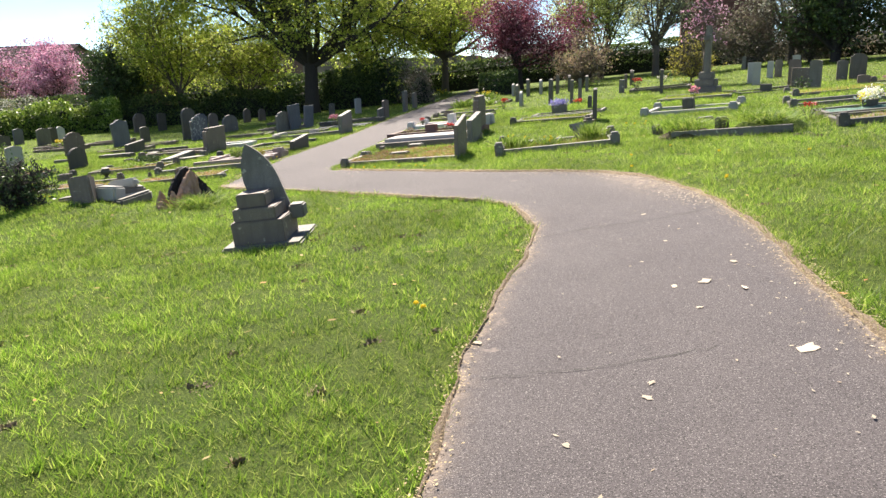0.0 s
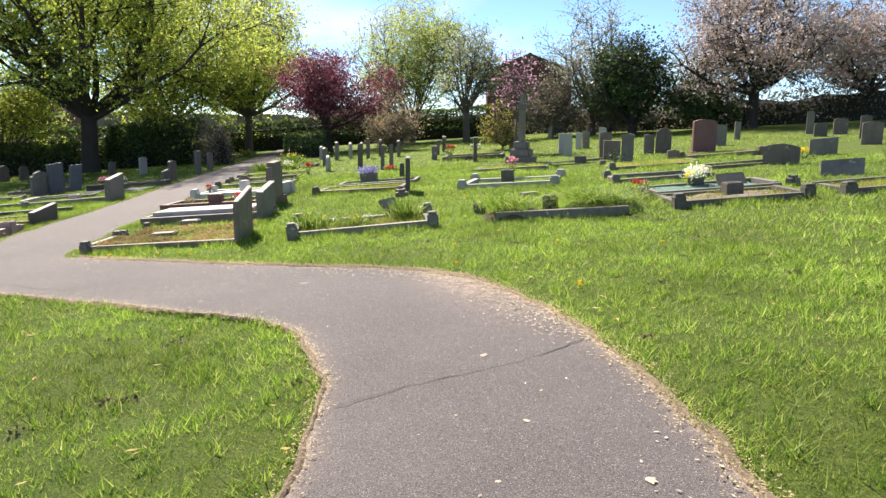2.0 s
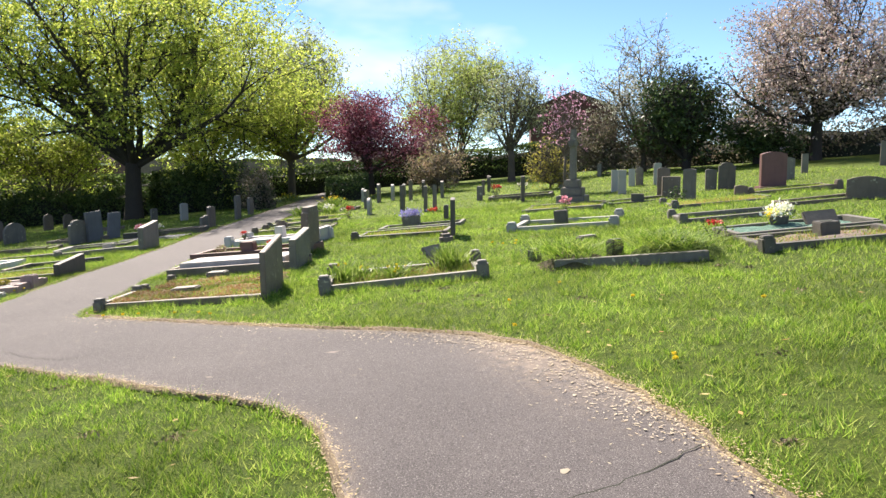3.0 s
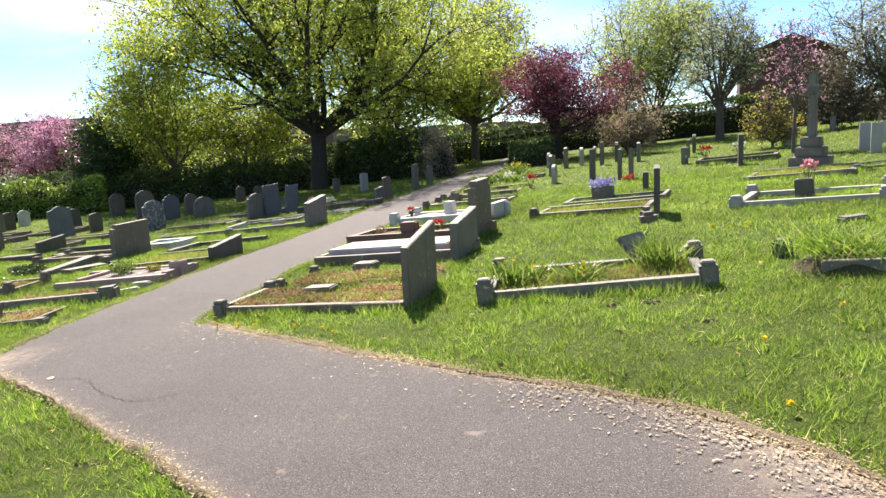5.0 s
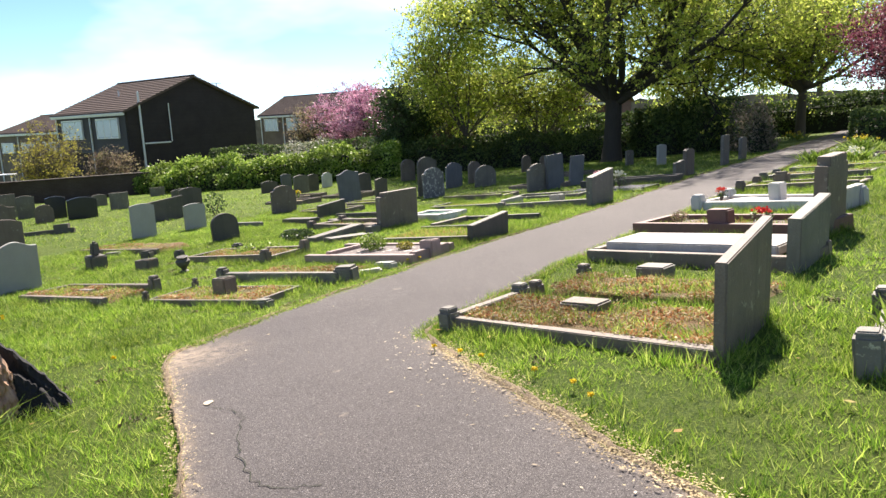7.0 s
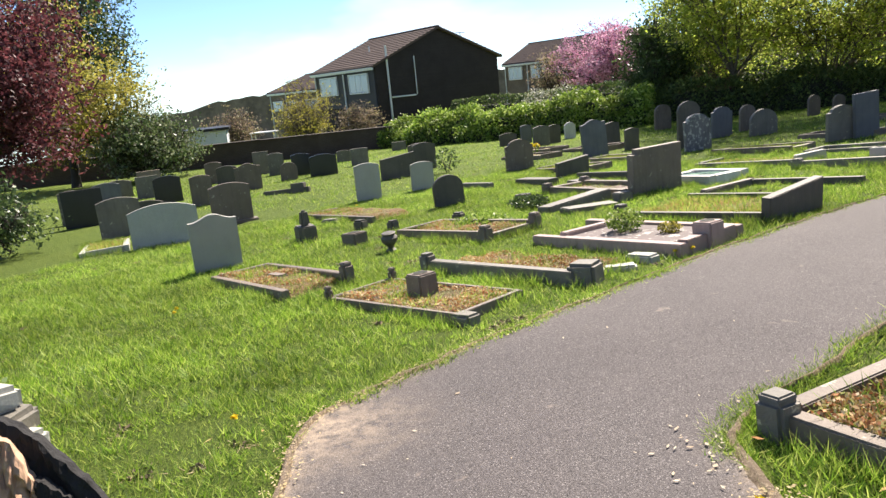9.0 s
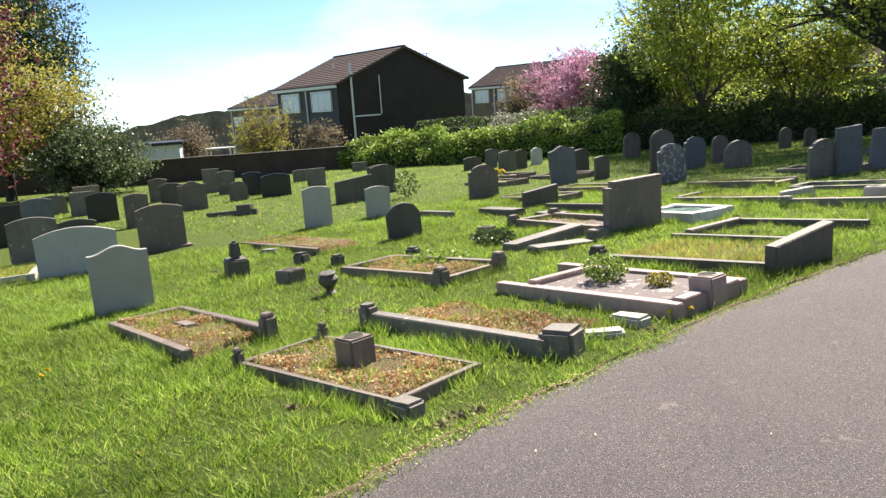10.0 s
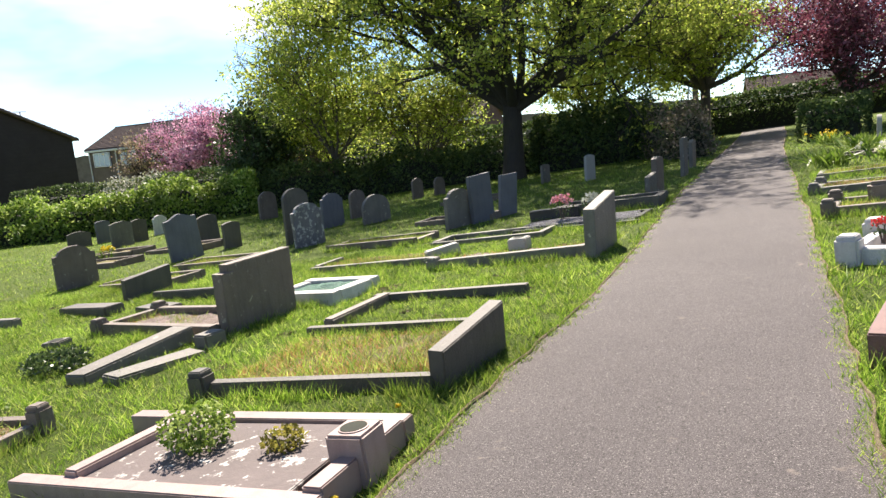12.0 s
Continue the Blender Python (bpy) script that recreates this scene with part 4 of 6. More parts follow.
tree(5.9, 43.9, 5.6, 4.2, 0.2, 1.4, PURPLEBLOOM, 24000, 0.125, 25, "purple-leaved crab apple in blossom", limbs=9, low=1.4, clump=0.36)
tree(11.6, 48.0, 9.0, 4.0, 0.11, 1.0, LIMELEAF, 32000, 0.125, 26, "many-stemmed tree in fresh lime-green leaf", BARK_GREY, limbs=4, stems=4, spread=0.2, low=1.6, clump=0.38)
tree(13.1, 41.4, 6.8, 2.0, 0.2, 1.8, WILLOWLEAF, 5000, 0.13, 27, "sparse upright tree with grey trunk just leafing", BARK_GREY, limbs=9, spread=0.2, low=1.6, clump=0.3)
tree(-18.3, 45.4, 5.3, 1.75, 0.16, 0.7, IVYLEAF, 16000, 0.15, 28, "dark ivy-clad evergreen of uneven outline", limbs=10, low=0.0, centre=0.45, spread=0.2, clump=0.36, spray=8)
tree(-27.0, 55.0, 6.2, 3.3, 0.14, 1.0, PINKBLOOM, 14000, 0.14, 29, "pink cherry tree in full blossom", limbs=11, low=2.1, spread=0.2, clump=0.3)
tree(-30.5, 54.6, 5.0, 2.2, 0.1, 0.8, BROWNLEAF, 3600, 0.13, 30, "reddish budding tree beside the cherry", limbs=8, low=1.0, spread=0.2, clump=0.3)
tree(10.6, 27.8, 3.9, 1.0, 0.05, 1.4, PINKBLOOM, 800, 0.085, 31, "slender pink blossom tree among graves", BARK_GREY, limbs=6, low=1.4, spread=0.2, clump=0.16)
tree(23.6, 31.4, 8.2, 5.0, 0.26, 1.8, PALEBLOOM, 36000, 0.12, 32, "old cherry with faded pale blossom", limbs=13, low=0.7, clump=0.45, droop=0.05)
tree(28.6, 29.8, 5.6, 3.6, 0.18, 1.4, PALEBLOOM, 20000, 0.12, 33, "lower cherry with faded blossom", limbs=9, low=0.9, clump=0.4)
tree(18.6, 37.2, 7.4, 3.2, 0.15, 1.6, WHITEBLOOM, 6500, 0.12, 34, "thin white blossom tree over ivy", BARK_GREY, limbs=10, low=1.8, clump=0.3)
tree(-25.6, 16.9, 9.2, 4.1, 0.22, 1.2, PURPLELEAF, 36000, 0.15, 35, "dark purple plum tree by the boundary wall", limbs=10, low=0.9, clump=0.5)
tree(-35.0, 23.2, 8.6, 3.6, 0.2, 1.4, GOLDLEAF, 26000, 0.14, 36, "golden-green tree behind the wall", limbs=10, low=1.0, clump=0.5)
tree(-46, 28.6, 13.5, 3.0, 0.3, 2.0, IVYLEAF, 24000, 0.2, 37, "tall dark conifer behind the wall", limbs=9, low=1.5, spread=0.2, clump=0.6, droop=0.08)
tree(19.3, 34.6, 4.9, 2.0, 0.2, 0.6, IVYLEAF, 13000, 0.15, 41, "dark ivy-smothered tree under the blossom", limbs=8, low=0.0, spread=0.2, clump=0.42, stems=2)
tree(22.2, 33.4, 4.2, 1.9, 0.2, 0.6, IVYLEAF, 10000, 0.15, 40, "dark ivy-smothered stump under the blossom", limbs=8, low=0.0, clump=0.42)
tree(16.9, 38.6, 3.3, 2.2, 0.06, 0.3, BANKLEAF, 9000, 0.11, 42, "brownish budding thicket at the boundary", BARK_GREY, limbs=7, stems=3, low=0.0, clump=0.3, name="shrub")
tree(19.4, 36.9, 3.0, 1.9, 0.06, 0.3, BANKLEAF, 7000, 0.11, 57, "brownish twiggy shrub at the boundary", BARK_GREY, limbs=7, stems=3, low=0.0, clump=0.3, name="shrub")
tree(8.3, 38.4, 2.9, 1.5, 0.06, 0.3, BROWNLEAF, 7000, 0.09, 43, "rounded olive-brown bush among graves", BARK_GREY, limbs=6, stems=3, low=0.0, clump=0.25, name="shrub")
tree(11.4, 31.2, 2.1, 0.95, 0.04, 0.3, GOLDLEAF, 2600, 0.08, 44, "yellowing forsythia bush among graves", BARK_GREY, limbs=6, stems=3, low=0.0, clump=0.2, name="shrub")
tree(-32.4, 25.6, 3.7, 2.4, 0.1, 0.4, LAURELLEAF, 13000, 0.14, 45, "glossy laurel bush over the wall", limbs=7, stems=3, low=0.0, clump=0.35, name="shrub")
tree(-35.0, 39.8, 2.6, 1.7, 0.05, 0.3, BROWNLEAF, 3600, 0.10, 46, "brown budding shrub in a garden", BARK_GREY, limbs=7, stems=3, low=0.2, clump=0.25, name="shrub")
tree(-38.6, 38.4, 3.6, 1.7, 0.05, 0.5, GOLDLEAF, 3400, 0.11, 47, "thin yellow-green shrub in a garden", BARK_GREY, limbs=7, stems=3, low=0.4, clump=0.28, name="shrub")
tree(-41.5, 35.2, 3.0, 2.0, 0.05, 0.4, BROWNLEAF, 3600, 0.11, 54, "brown twiggy bush behind the boundary wall", BARK_GREY, limbs=7, stems=3, low=0.2, clump=0.3, name="shrub")
tree(-36.5, 37.2, 4.4, 2.0, 0.06, 0.8, GOLDLEAF, 4200, 0.11, 55, "olive-green budding tree in a garden", BARK_GREY, limbs=8, stems=2, low=0.6, clump=0.32, name="shrub")
tree(-16.0, 14.6, 2.0, 1.0, 0.05, 0.3, IVYLEAF, 6500, 0.09, 48, "glossy dark holly bush on the grass", limbs=7, stems=2, low=0.0, clump=0.2, name="shrub")
tree(-6.35, 11.5, 0.95, 0.6, 0.02, 0.1, IVYLEAF, 2600, 0.06, 49, "low dark evergreen bush beside broken stones", limbs=6, stems=3, low=0.0, clump=0.12, name="shrub")
foliage_mass("shrub", [(-24.5, 42.8), (-22.0, 43.6)], 1.0, 2.0, WHITEBLOOM, 1800, 0.12, 50, "pale flowering bush behind the hedge", "shrub", 0.4)

# ---- graves right of the path ----
kerb_set(-1.5, 14.05, -19.4, 2.25, 0.98, 0.16, 0.09, BROWN, RUST, 0.17, "stone kerb round a grave of rusty dead moss", fill_h=0.085, post_which=(0, 3), sides="fl", post_mat=GREY)
headstone(0.75, 13.85, 1.08, 0.76, "slant", BROWN, "broad weathered stone slab headstone seen from its edge", 78, 0.075)
block("grave_plaque", -0.42, 14.36, -19, 0.36, 0.22, 0.17, BROWN, "flat stone plaque lying in a grave", "plaque")
kerb_set(-1.13, 15.2, -19.4, 2.1, 0.85, 0.08, 0.08, BROWN, RUST, 0.14, "broken overgrown kerb round a dry grassy grave", post_which=(0, 3), sides="", fill_h=0.06)
block("grave_plaque", -0.12, 15.88, -19, 0.3, 0.24, 0.15, GREY, "pale stone vase block in an overgrown grave", "plaque")
ws = kerb_set(-1.05, 16.98, -23, 2.3, 0.95, 0.17, 0.1, BROWN, None, 0, "stone kerb holding a pale slab")
part("ledger_slab", box(1.95, 0.7, 0.1, 0.015, 1.15, 0.475, 0.12), SLAB, ws, "pale sunlit ledger slab")
headstone(1.2, 16.52, 1.0, 0.62, "slant", GREY, "weathered grey headstone at the head of a slab", 74, 0.12)
kerb_set(-0.88, 18.85, -25, 2.45, 0.98, 0.22, 0.12, REDSTONE, CHIPS, 0, "thick red-brown granite kerb with flowers", fill_h=0.1)
block("kerb_block", 0.28, 18.55, -25, 0.28, 0.2, 0.34, REDSTONE, "red-brown granite block on a kerb", "grave block")
headstone(1.46, 18.3, 0.98, 0.92, "notch", BROWN, "tall weathered headstone with a stepped top", 75, 0.14)
plant("flower_pot", -0.3, 19.1, 0.12, 0.2, BROWNLEAF, "withered pot plant on a grave", "flowers", 160, 0.035, 0.1, 3)
plant("flower_pot", 0.72, 18.75, 0.18, 0.16, IVYLEAF, "spray of red flowers on a grave", "flowers", 120, 0.04, 0.12, 4, REDPETAL, 14, petal=0.035)
kerb_set(-0.3, 21.4, -31, 2.2, 0.85, 0.2, 0.12, MARBLE, SLAB, 0.24, "white marble grave kerb with marble vases", fill_h=0.12)
block("marble_vase", 0.9, 21.05, -31, 0.2, 0.2, 0.3, MARBLE, "white marble flower vase", "flower vase", lift=0.1)
plant("flower_pot", 0.05, 21.65, 0.12, 0.2, IVYLEAF, "red flowers in a marble grave", "flowers", 60, 0.04, 0.14, 5, REDPETAL, 8, petal=0.035)
headstone(1.85, 20.75, 0.75, 0.3, "flat", MARBLE, "low white marble headstone", 68, 0.12)
kerb_set(0.2, 24.1, -20, 2.1, 0.85, 0.15, 0.1, BROWN, DRY, 0.2, "brown stone kerb with a small block", post_which=(0, 3))
block("kerb_block", 0.95, 24.6, -20, 0.3, 0.2, 0.3, BROWN, "small rounded stone block in a kerb", "grave block", 0.05)
kerb_set(0.55, 26.3, -20, 2.1, 0.8, 0.13, 0.1, GREY, RUST, 0.16, "low grey kerb beside the path", post_which=(0, 3))
kerb_set(1.1, 28.4, -18, 2.0, 0.8, 0.12, 0.09, GREY, DRY, 0, "low grey kerb beside the path")
kerb_set(1.9, 31.6, -16, 1.9, 0.8, 0.12, 0.09, BROWN, DRY, 0, "low brown kerb by a flower clump")
headstone(3.75, 27.6, 0.5, 0.55, "round", PALE, "small pale headstone behind the path kerbs", 75)
headstone(4.05, 31.0, 0.55, 0.72, "camber", GREY, "narrow grey headstone behind the kerbs", 75)
headstone(4.35, 33.2, 0.5, 0.6, "flat", BROWN, "small brown headstone behind the kerbs", 75)
plant("leafy_clump", 1.75, 30.1, 0.45, 0.42, HEDGELEAF, "clump of strap-leaved plants on a grave", "plant", 130, 0.05, 0, 6, blades=True)
plant("leafy_clump", 2.7, 29.6, 0.4, 0.38, HEDGELEAF, "clump of leafy plants with white blooms", "plant", 120, 0.05, 0, 7, WHITEPETAL, 16, blades=True)
plant("leafy_clump", 3.1, 33.0, 0.5, 0.45, HEDGELEAF, "tall leafy clump beside a grave", "plant", 140, 0.05, 0, 8, blades=True)
plant("flower_pot", 3.0, 26.9, 0.2, 0.4, HEDGELEAF, "orange-red flowers by a kerb", "flowers", 80, 0.05, 0, 9, REDPETAL, 14)
plant("daffodils", 3.3, 36.5, 0.4, 0.4, HEDGELEAF, "yellow daffodils at the path side", "flowers", 110, 0.04, 0, 10, YELLOW, 14, True)
plant("daffodils", 1.4, 47.5, 0.6, 0.42, HEDGELEAF, "yellow daffodils by the far path", "flowers", 110, 0.05, 0, 11, YELLOW, 16, True)

kerb_set(1.4, 13.24, -10.5, 2.1, 1.12, 0.15, 0.1, GREY, DRY, 0.22, "lichened stone kerb with corner posts and bulbs")
block("book_stone", 3.2, 14.1, 40, 0.4, 0.06, 0.4, GREY, "tilted open-book memorial leaning in a kerb", "memorial", tilt=(-38, 0), lift=0.02)
plant("bulb_clump", 3.2, 13.75, 0.3, 0.38, HEDGELEAF, "clump of green bulb leaves in a kerb", "plant", 420, 0.014, 0.03, 12, blades=True)
plant("bulb_clump", 1.75, 13.75, 0.3, 0.3, HEDGELEAF, "bulb leaves with small yellow flowers", "plant", 260, 0.02, 0.03, 13, YELLOW, 4, True, 0.025)
plant("bulb_clump", 2.4, 13.6, 0.3, 0.22, HEDGELEAF, "low green leaves with yellow flowers", "plant", 200, 0.02, 0.03, 14, YELLOW, 5, True, 0.025)
kerb_set(2.43, 19.5, -22, 2.05, 1.0, 0.14, 0.1, DARK, DRY, 0.18, "dark stone kerb round an overgrown grave", post_which=(0,))
headstone(4.3, 18.15, 0.95, 0.78, "flat", DARK, "dark thin headstone seen edge on", 76, 0.09)
block("kerb_block", 4.0, 17.45, 0, 0.26, 0.22, 0.16, BROWN, "rounded stone block on the grass", "grave block", 0.06)
block("kerb_block", 4.05, 17.75, 20, 0.2, 0.2, 0.2, BROWN, "rounded stone block on the grass", "grave block", 0.06)
kerb_set(3.15, 21.0, -22, 2.0, 0.9, 0.1, 0.08, GREY, None, 0, "low grey kerb in grass")
tub = thing("flower_tub", on_ground(4.05, 21.45, -20), "grey stone tub of lilac flowers", "flower tub")
part("tub", box(0.38, 0.34, 0.32, 0.02, z0=-0.03, taper=1.12), GREY, tub)
rg = np.random.default_rng(15)
quads_ob("flowers", leaf_cloud(420, rg, np.array([0, 0, 0.34]), np.array([0.13, 0.12, 0.05]), 0.06), 4, BLUEPETAL, tub)["kind"] = "stuff"
block("post_stone", 4.8, 27.3, 70, 0.3, 0.13, 0.86, DARK, "dark narrow upright stone seen edge on", "headstone", sloped=False)
block("post_stone", 5.45, 25.3, 75, 0.4, 0.11, 0.84, GREY, "grey narrow leaning stone seen edge on", "headstone", tilt=(0, 3), sloped=False)
block("post_stone", 5.35, 26.2, 75, 0.4, 0.1, 0.8, GREY, "grey narrow stone seen edge on", "headstone", sloped=False)
block("post_stone", 5.18, 22.6, 75, 0.22, 0.12, 0.38, DARK, "short dark post stone", "headstone", sloped=False)
plant("flower_pot", 5.35, 24.9, 0.2, 0.16, HEDGELEAF, "low flowers at a stone's foot", "flowers", 80, 0.05, 0, 16, REDPETAL, 10)

# the tall cross
kerb_set(5.4, 17.75, -30, 2.05, 1.45, 0.12, 0.12, PALE, None, 0.18, "pale broken kerb in the grass before the cross")
kerb_set(6.9, 21.5, -30, 2.0, 1.4, 0.12, 0.1, GREY, DRY, 0, "pale low kerb round the cross")
cross = thing("stone_cross", on_ground(8.75, 22.6, 55, 0.0, False) @ Matrix.Scale(1.06, 4), "tall weathered stone cross on stepped base", "cross")
for w, z0, h in ((0.72, -0.3, 0.55), (0.54, 0.25, 0.2), (0.38, 0.45, 0.2)):
    part("step", box(w, w, h, 0.02, z0=z0, rough=0.003), GREY, cross)
part("shaft", box(0.2, 0.17, 1.28, 0.02, z0=0.65, taper=0.82), GREY, cross)
part("arm", box(0.52, 0.15, 0.15, 0.02, z0=1.5), GREY, cross)
pot_block(6.62, 18.1, -30, 0.26, 0.3, DARK, "dark stone flower block by the cross", 0.0)
plant("flower_pot", 6.95, 18.75, 0.14, 0.42, HEDGELEAF, "stone vase of pink and white flowers", "flowers", 70, 0.05, 0.1, 17, PINKPETAL, 18)

# broken grave with a grassy mound
kerb_set(4.4, 12.78, -22, 1.95, 1.1, 0.16, 0.1, GREY, None, 0, "broken lichened kerb half buried under grass", sides="f")
block("corner_stub", 5.49, 13.25, 10, 0.2, 0.2, 0.25, DARK, "dark square corner stub of a grave", "grave block", 0.03)
block("corner_stub", 4.49, 13.82, 30, 0.17, 0.17, 0.18, DARK, "dark square corner stub of a grave", "grave block", 0.03)
block("flat_stone", 6.0, 15.4, 10, 0.34, 0.18, 0.07, GREY, "flat pale stone in the grass", "stone", 0.02)


def mound(x, y, rx, ry, h, yaw, mat, label, seed):
    v, f = [], []
    n = 18
    for i in range(n + 1):
        for k in range(n + 1):
            u, w = 2 * i / n - 1, 2 * k / n - 1
            s = max(0.0, 1 - u * u - w * w)
            v.append((u * rx, w * ry, h * s ** 0.7 * (1 + 0.5 * noise.noise((u * 2 + seed, w * 2, 0))) - 0.03))
    for i in range(n):
        for k in range(n):
            a = i * (n + 1) + k
            f.append((a, a + n + 1, a + n + 2, a + 1))
    ob = mesh_ob("mound", v, f, mat, smooth=True)
    ob.matrix_world = on_ground(x, y, yaw)
    tagged(ob, label, "mound")


mound(4.75, 13.0, 0.55, 0.45, 0.18, -22, DARKSOIL, "mound of bare earth over a broken kerb", 1)
mound(6.1, 12.7, 0.65, 0.6, 0.24, -22, TURF, "grassy mound over a sunken grave", 2)
plant("grass_clump", 4.7, 13.1, 0.5, 0.3, BLADE, "dry grass clump over a mound", "plant", 700, 0.012, 0.08, 61, blades=True)
plant("grass_clump", 6.0, 12.7, 0.6, 0.26, BLADE, "green grass clump over a mound", "plant", 900, 0.012, 0.12, 62, blades=True)

kerb_set(7.0, 12.02, -14, 2.0, 1.15, 0.13, 0.11, DARK, CHIPS, 0.2, "dark kerb round a grave of purplish plants", post_which=(0, 1))
pot_block(8.3, 12.5, -14, 0.27, 0.24, DARK, "dark stone flower block in a kerb")
block("book_stone", 8.95, 13.3, -14, 0.5, 0.07, 0.34, DARK, "dark tilted book memorial", "memorial", tilt=(-42, 0))
kerb_set(7.35, 13.15, -14, 2.1, 1.1, 0.14, 0.1, GREY, GREENGLASS, 0, "grey kerb with greenish chips", fill_h=0.08)
tub2 = thing("flower_tub", on_ground(8.5, 13.75, -14), "dark pot of cream and yellow flowers", "flower tub")
part("pot", lathe([(0.1, -0.04), (0.13, 0.1), (0.15, 0.22)], 14), DARK, tub2)
quads_ob("flowers", leaf_cloud(170, rg, np.array([0, 0, 0.33]), np.array([0.10, 0.10, 0.06]), 0.07), 4, WHITEPETAL, tub2)["kind"] = "stuff"
quads_ob("leaves", leaf_cloud(70, rg, np.array([0, 0, 0.24]), np.array([0.1, 0.1, 0.05]), 0.07), 4, HEDGELEAF, tub2)["kind"] = "stuff"
quads_ob("daffodil_heads", leaf_cloud(40, rg, np.array([-0.14, 0, 0.28]), np.array([0.04, 0.05, 0.05]), 0.06), 4, YELLOW, tub2)["kind"] = "stuff"
plant("flower_pot", 7.25, 13.6, 0.28, 0.3, HEDGELEAF, "low plant with red and pink flowers", "flowers", 260, 0.04, 0, 18, REDPETAL, 12, petal=0.035)
kerb_set(8.1, 15.9, -18, 2.0, 1.0, 0.12, 0.1, GREY, None, 0.16, "low grey kerb in grass", post_which=(0, 3))
block("corner_stub", 9.9, 13.0, 10, 0.22, 0.2, 0.18, GREY, "rounded pale corner stone", "grave block", 0.05)
kerb_set(9.55, 11.45, -12, 2.0, 1.0, 0.14, 0.12, DARK, DRY, 0.18, "dark low kerb in grass", post_which=(0,))
headstone(13.25, 20.3, 0.62, 0.98, "camber", REDSTONE, "upright red-brown granite headstone on plinth", -20, 0.2, plinth=0.1)
kerb_set(11.9, 19.3, -16, 2.1, 1.0, 0.13, 0.1, BROWN, DRY, 0.2, "brown kerb before a red headstone", post_which=(0, 1))
headstone(15.7, 23.0, 0.5, 0.68, "camber", GREY, "grey headstone behind a red one", -20)
headstone(12.35, 16.2, 0.75, 0.46, "camber", BROWN, "low brown headstone with cambered top", -40, 0.14)
kerb_set(10.9, 16.6, -14, 1.6, 0.9, 0.08, 0.08, BROWN, None, 0, "low brown kerb leading to a headstone")
headstone(14.5, 17.3, 0.62, 0.44, "slant", GREY, "low grey slanted headstone", -35, 0.14)
plant("flower_pot", 13.6, 16.9, 0.3, 0.22, IVYLEAF, "mixed flowers on a grave", "flowers", 90, 0.05, 0, 19, YELLOW, 10)
headstone(11.5, 13.6, 0.72, 0.32, "slant", GREY, "low broad grey slant stone", -40, 0.2, lean=-25)
plant("leafy_clump", 13.4, 13.6, 0.45, 0.45, HEDGELEAF, "dark green leafy clump in grass", "plant", 180, 0.05, 0, 20, blades=True)
headstone(11.1, 24.4, 0.24, 0.74, "flat", PALE, "narrow pale upright stone", -25, 0.2)
headstone(13.0, 27.5, 0.22, 0.62, "camber", PALE, "narrow pale upright stone", -25, 0.12)
headstone(13.4, 27.7, 0.26, 0.64, "round", GREY, "small rounded stone with cross", -25, 0.12)
headstone(13.6, 26.8, 0.26, 0.76, "camber", PALE, "narrow pale upright stone", -25, 0.12)
headstone(11.1, 21.55, 0.46, 0.55, "flat", BROWN, "square brown-grey headstone block", -25, 0.25)
headstone(11.3, 22.3, 0.34, 0.78, "camber", BROWN, "brown headstone behind a block", -25, 0.12)
headstone(10.8, 20.15, 0.3, 0.78, "camber", GREY, "narrow grey headstone with pale cap", -40, 0.16)
plant("leafy_clump", 10.5, 20.2, 0.25, 0.4, IVYLEAF, "dark plant beside a headstone", "plant", 120, 0.06, 0, 21)
headstone(13.0, 21.9, 0.44, 0.76, "shoulder", DARK, "dark headstone with shouldered top", -25, 0.12)
headstone(12.7, 22.2, 0.3, 0.6, "camber", GREY, "grey headstone behind a darker one", -25, 0.12)
headstone(11.65, 19.3, 0.3, 0.3, "camber", BROWN, "short brown headstone", -25, 0.12)
headstone(17.8, 24.8, 0.2, 0.64, "flat", GREY, "thin grey upright stone on the bank", -25, 0.1)
headstone(20.6, 24.5, 0.24, 0.8, "camber", GREY, "grey upright stone on the bank", -35, 0.1)
headstone(19.5, 22.8, 0.4, 0.46, "camber", DARK, "dark headstone on the bank", -35, 0.12)
headstone(20.5, 23.0, 0.44, 0.54, "camber", BROWN, "brown headstone on the bank", -35, 0.12)
headstone(19.0, 20.5, 0.3, 0.7, "camber", DARK, "dark headstone on the slope", -40, 0.14)
headstone(17.3, 18.6, 0.5, 0.62, "camber", BROWN, "brown headstone on the slope", -40, 0.14)
headstone(17.6, 17.6, 0.5, 0.66, "flat", DARK, "dark square headstone on the slope", -40, 0.14)
headstone(15.9, 36.5, 0.2, 0.64, "camber", GREY, "small far grey stone", -25, 0.1)
headstone(9.95, 21.2, 0.32, 0.22, "flat", DARK, "low dark block stone", -25, 0.2)
kerb_set(9.2, 21.2, -12, 1.9, 0.9, 0.08, 0.1, DARK, None, 0, "low dark kerb in grass")
kerb_set(9.5, 18.6, -14, 2.2, 1.0, 0.1, 0.1, GREY, DRY, 0.16, "low grey kerb with corner posts", post_which=(0, 3))
kerb_set(7.7, 27.3, -26, 2.1, 1.0, 0.2, 0.12, DARK, DRY, 0, "dark kerb heaped with flowers")
headstone(8.5, 26.1, 0.75, 0.8, "flat", DARK, "dark headstone seen edge on", 72, 0.12)
headstone(7.85, 28.9, 0.3, 0.5, "flat", GREY, "short grey stone at a kerb", 72, 0.2)
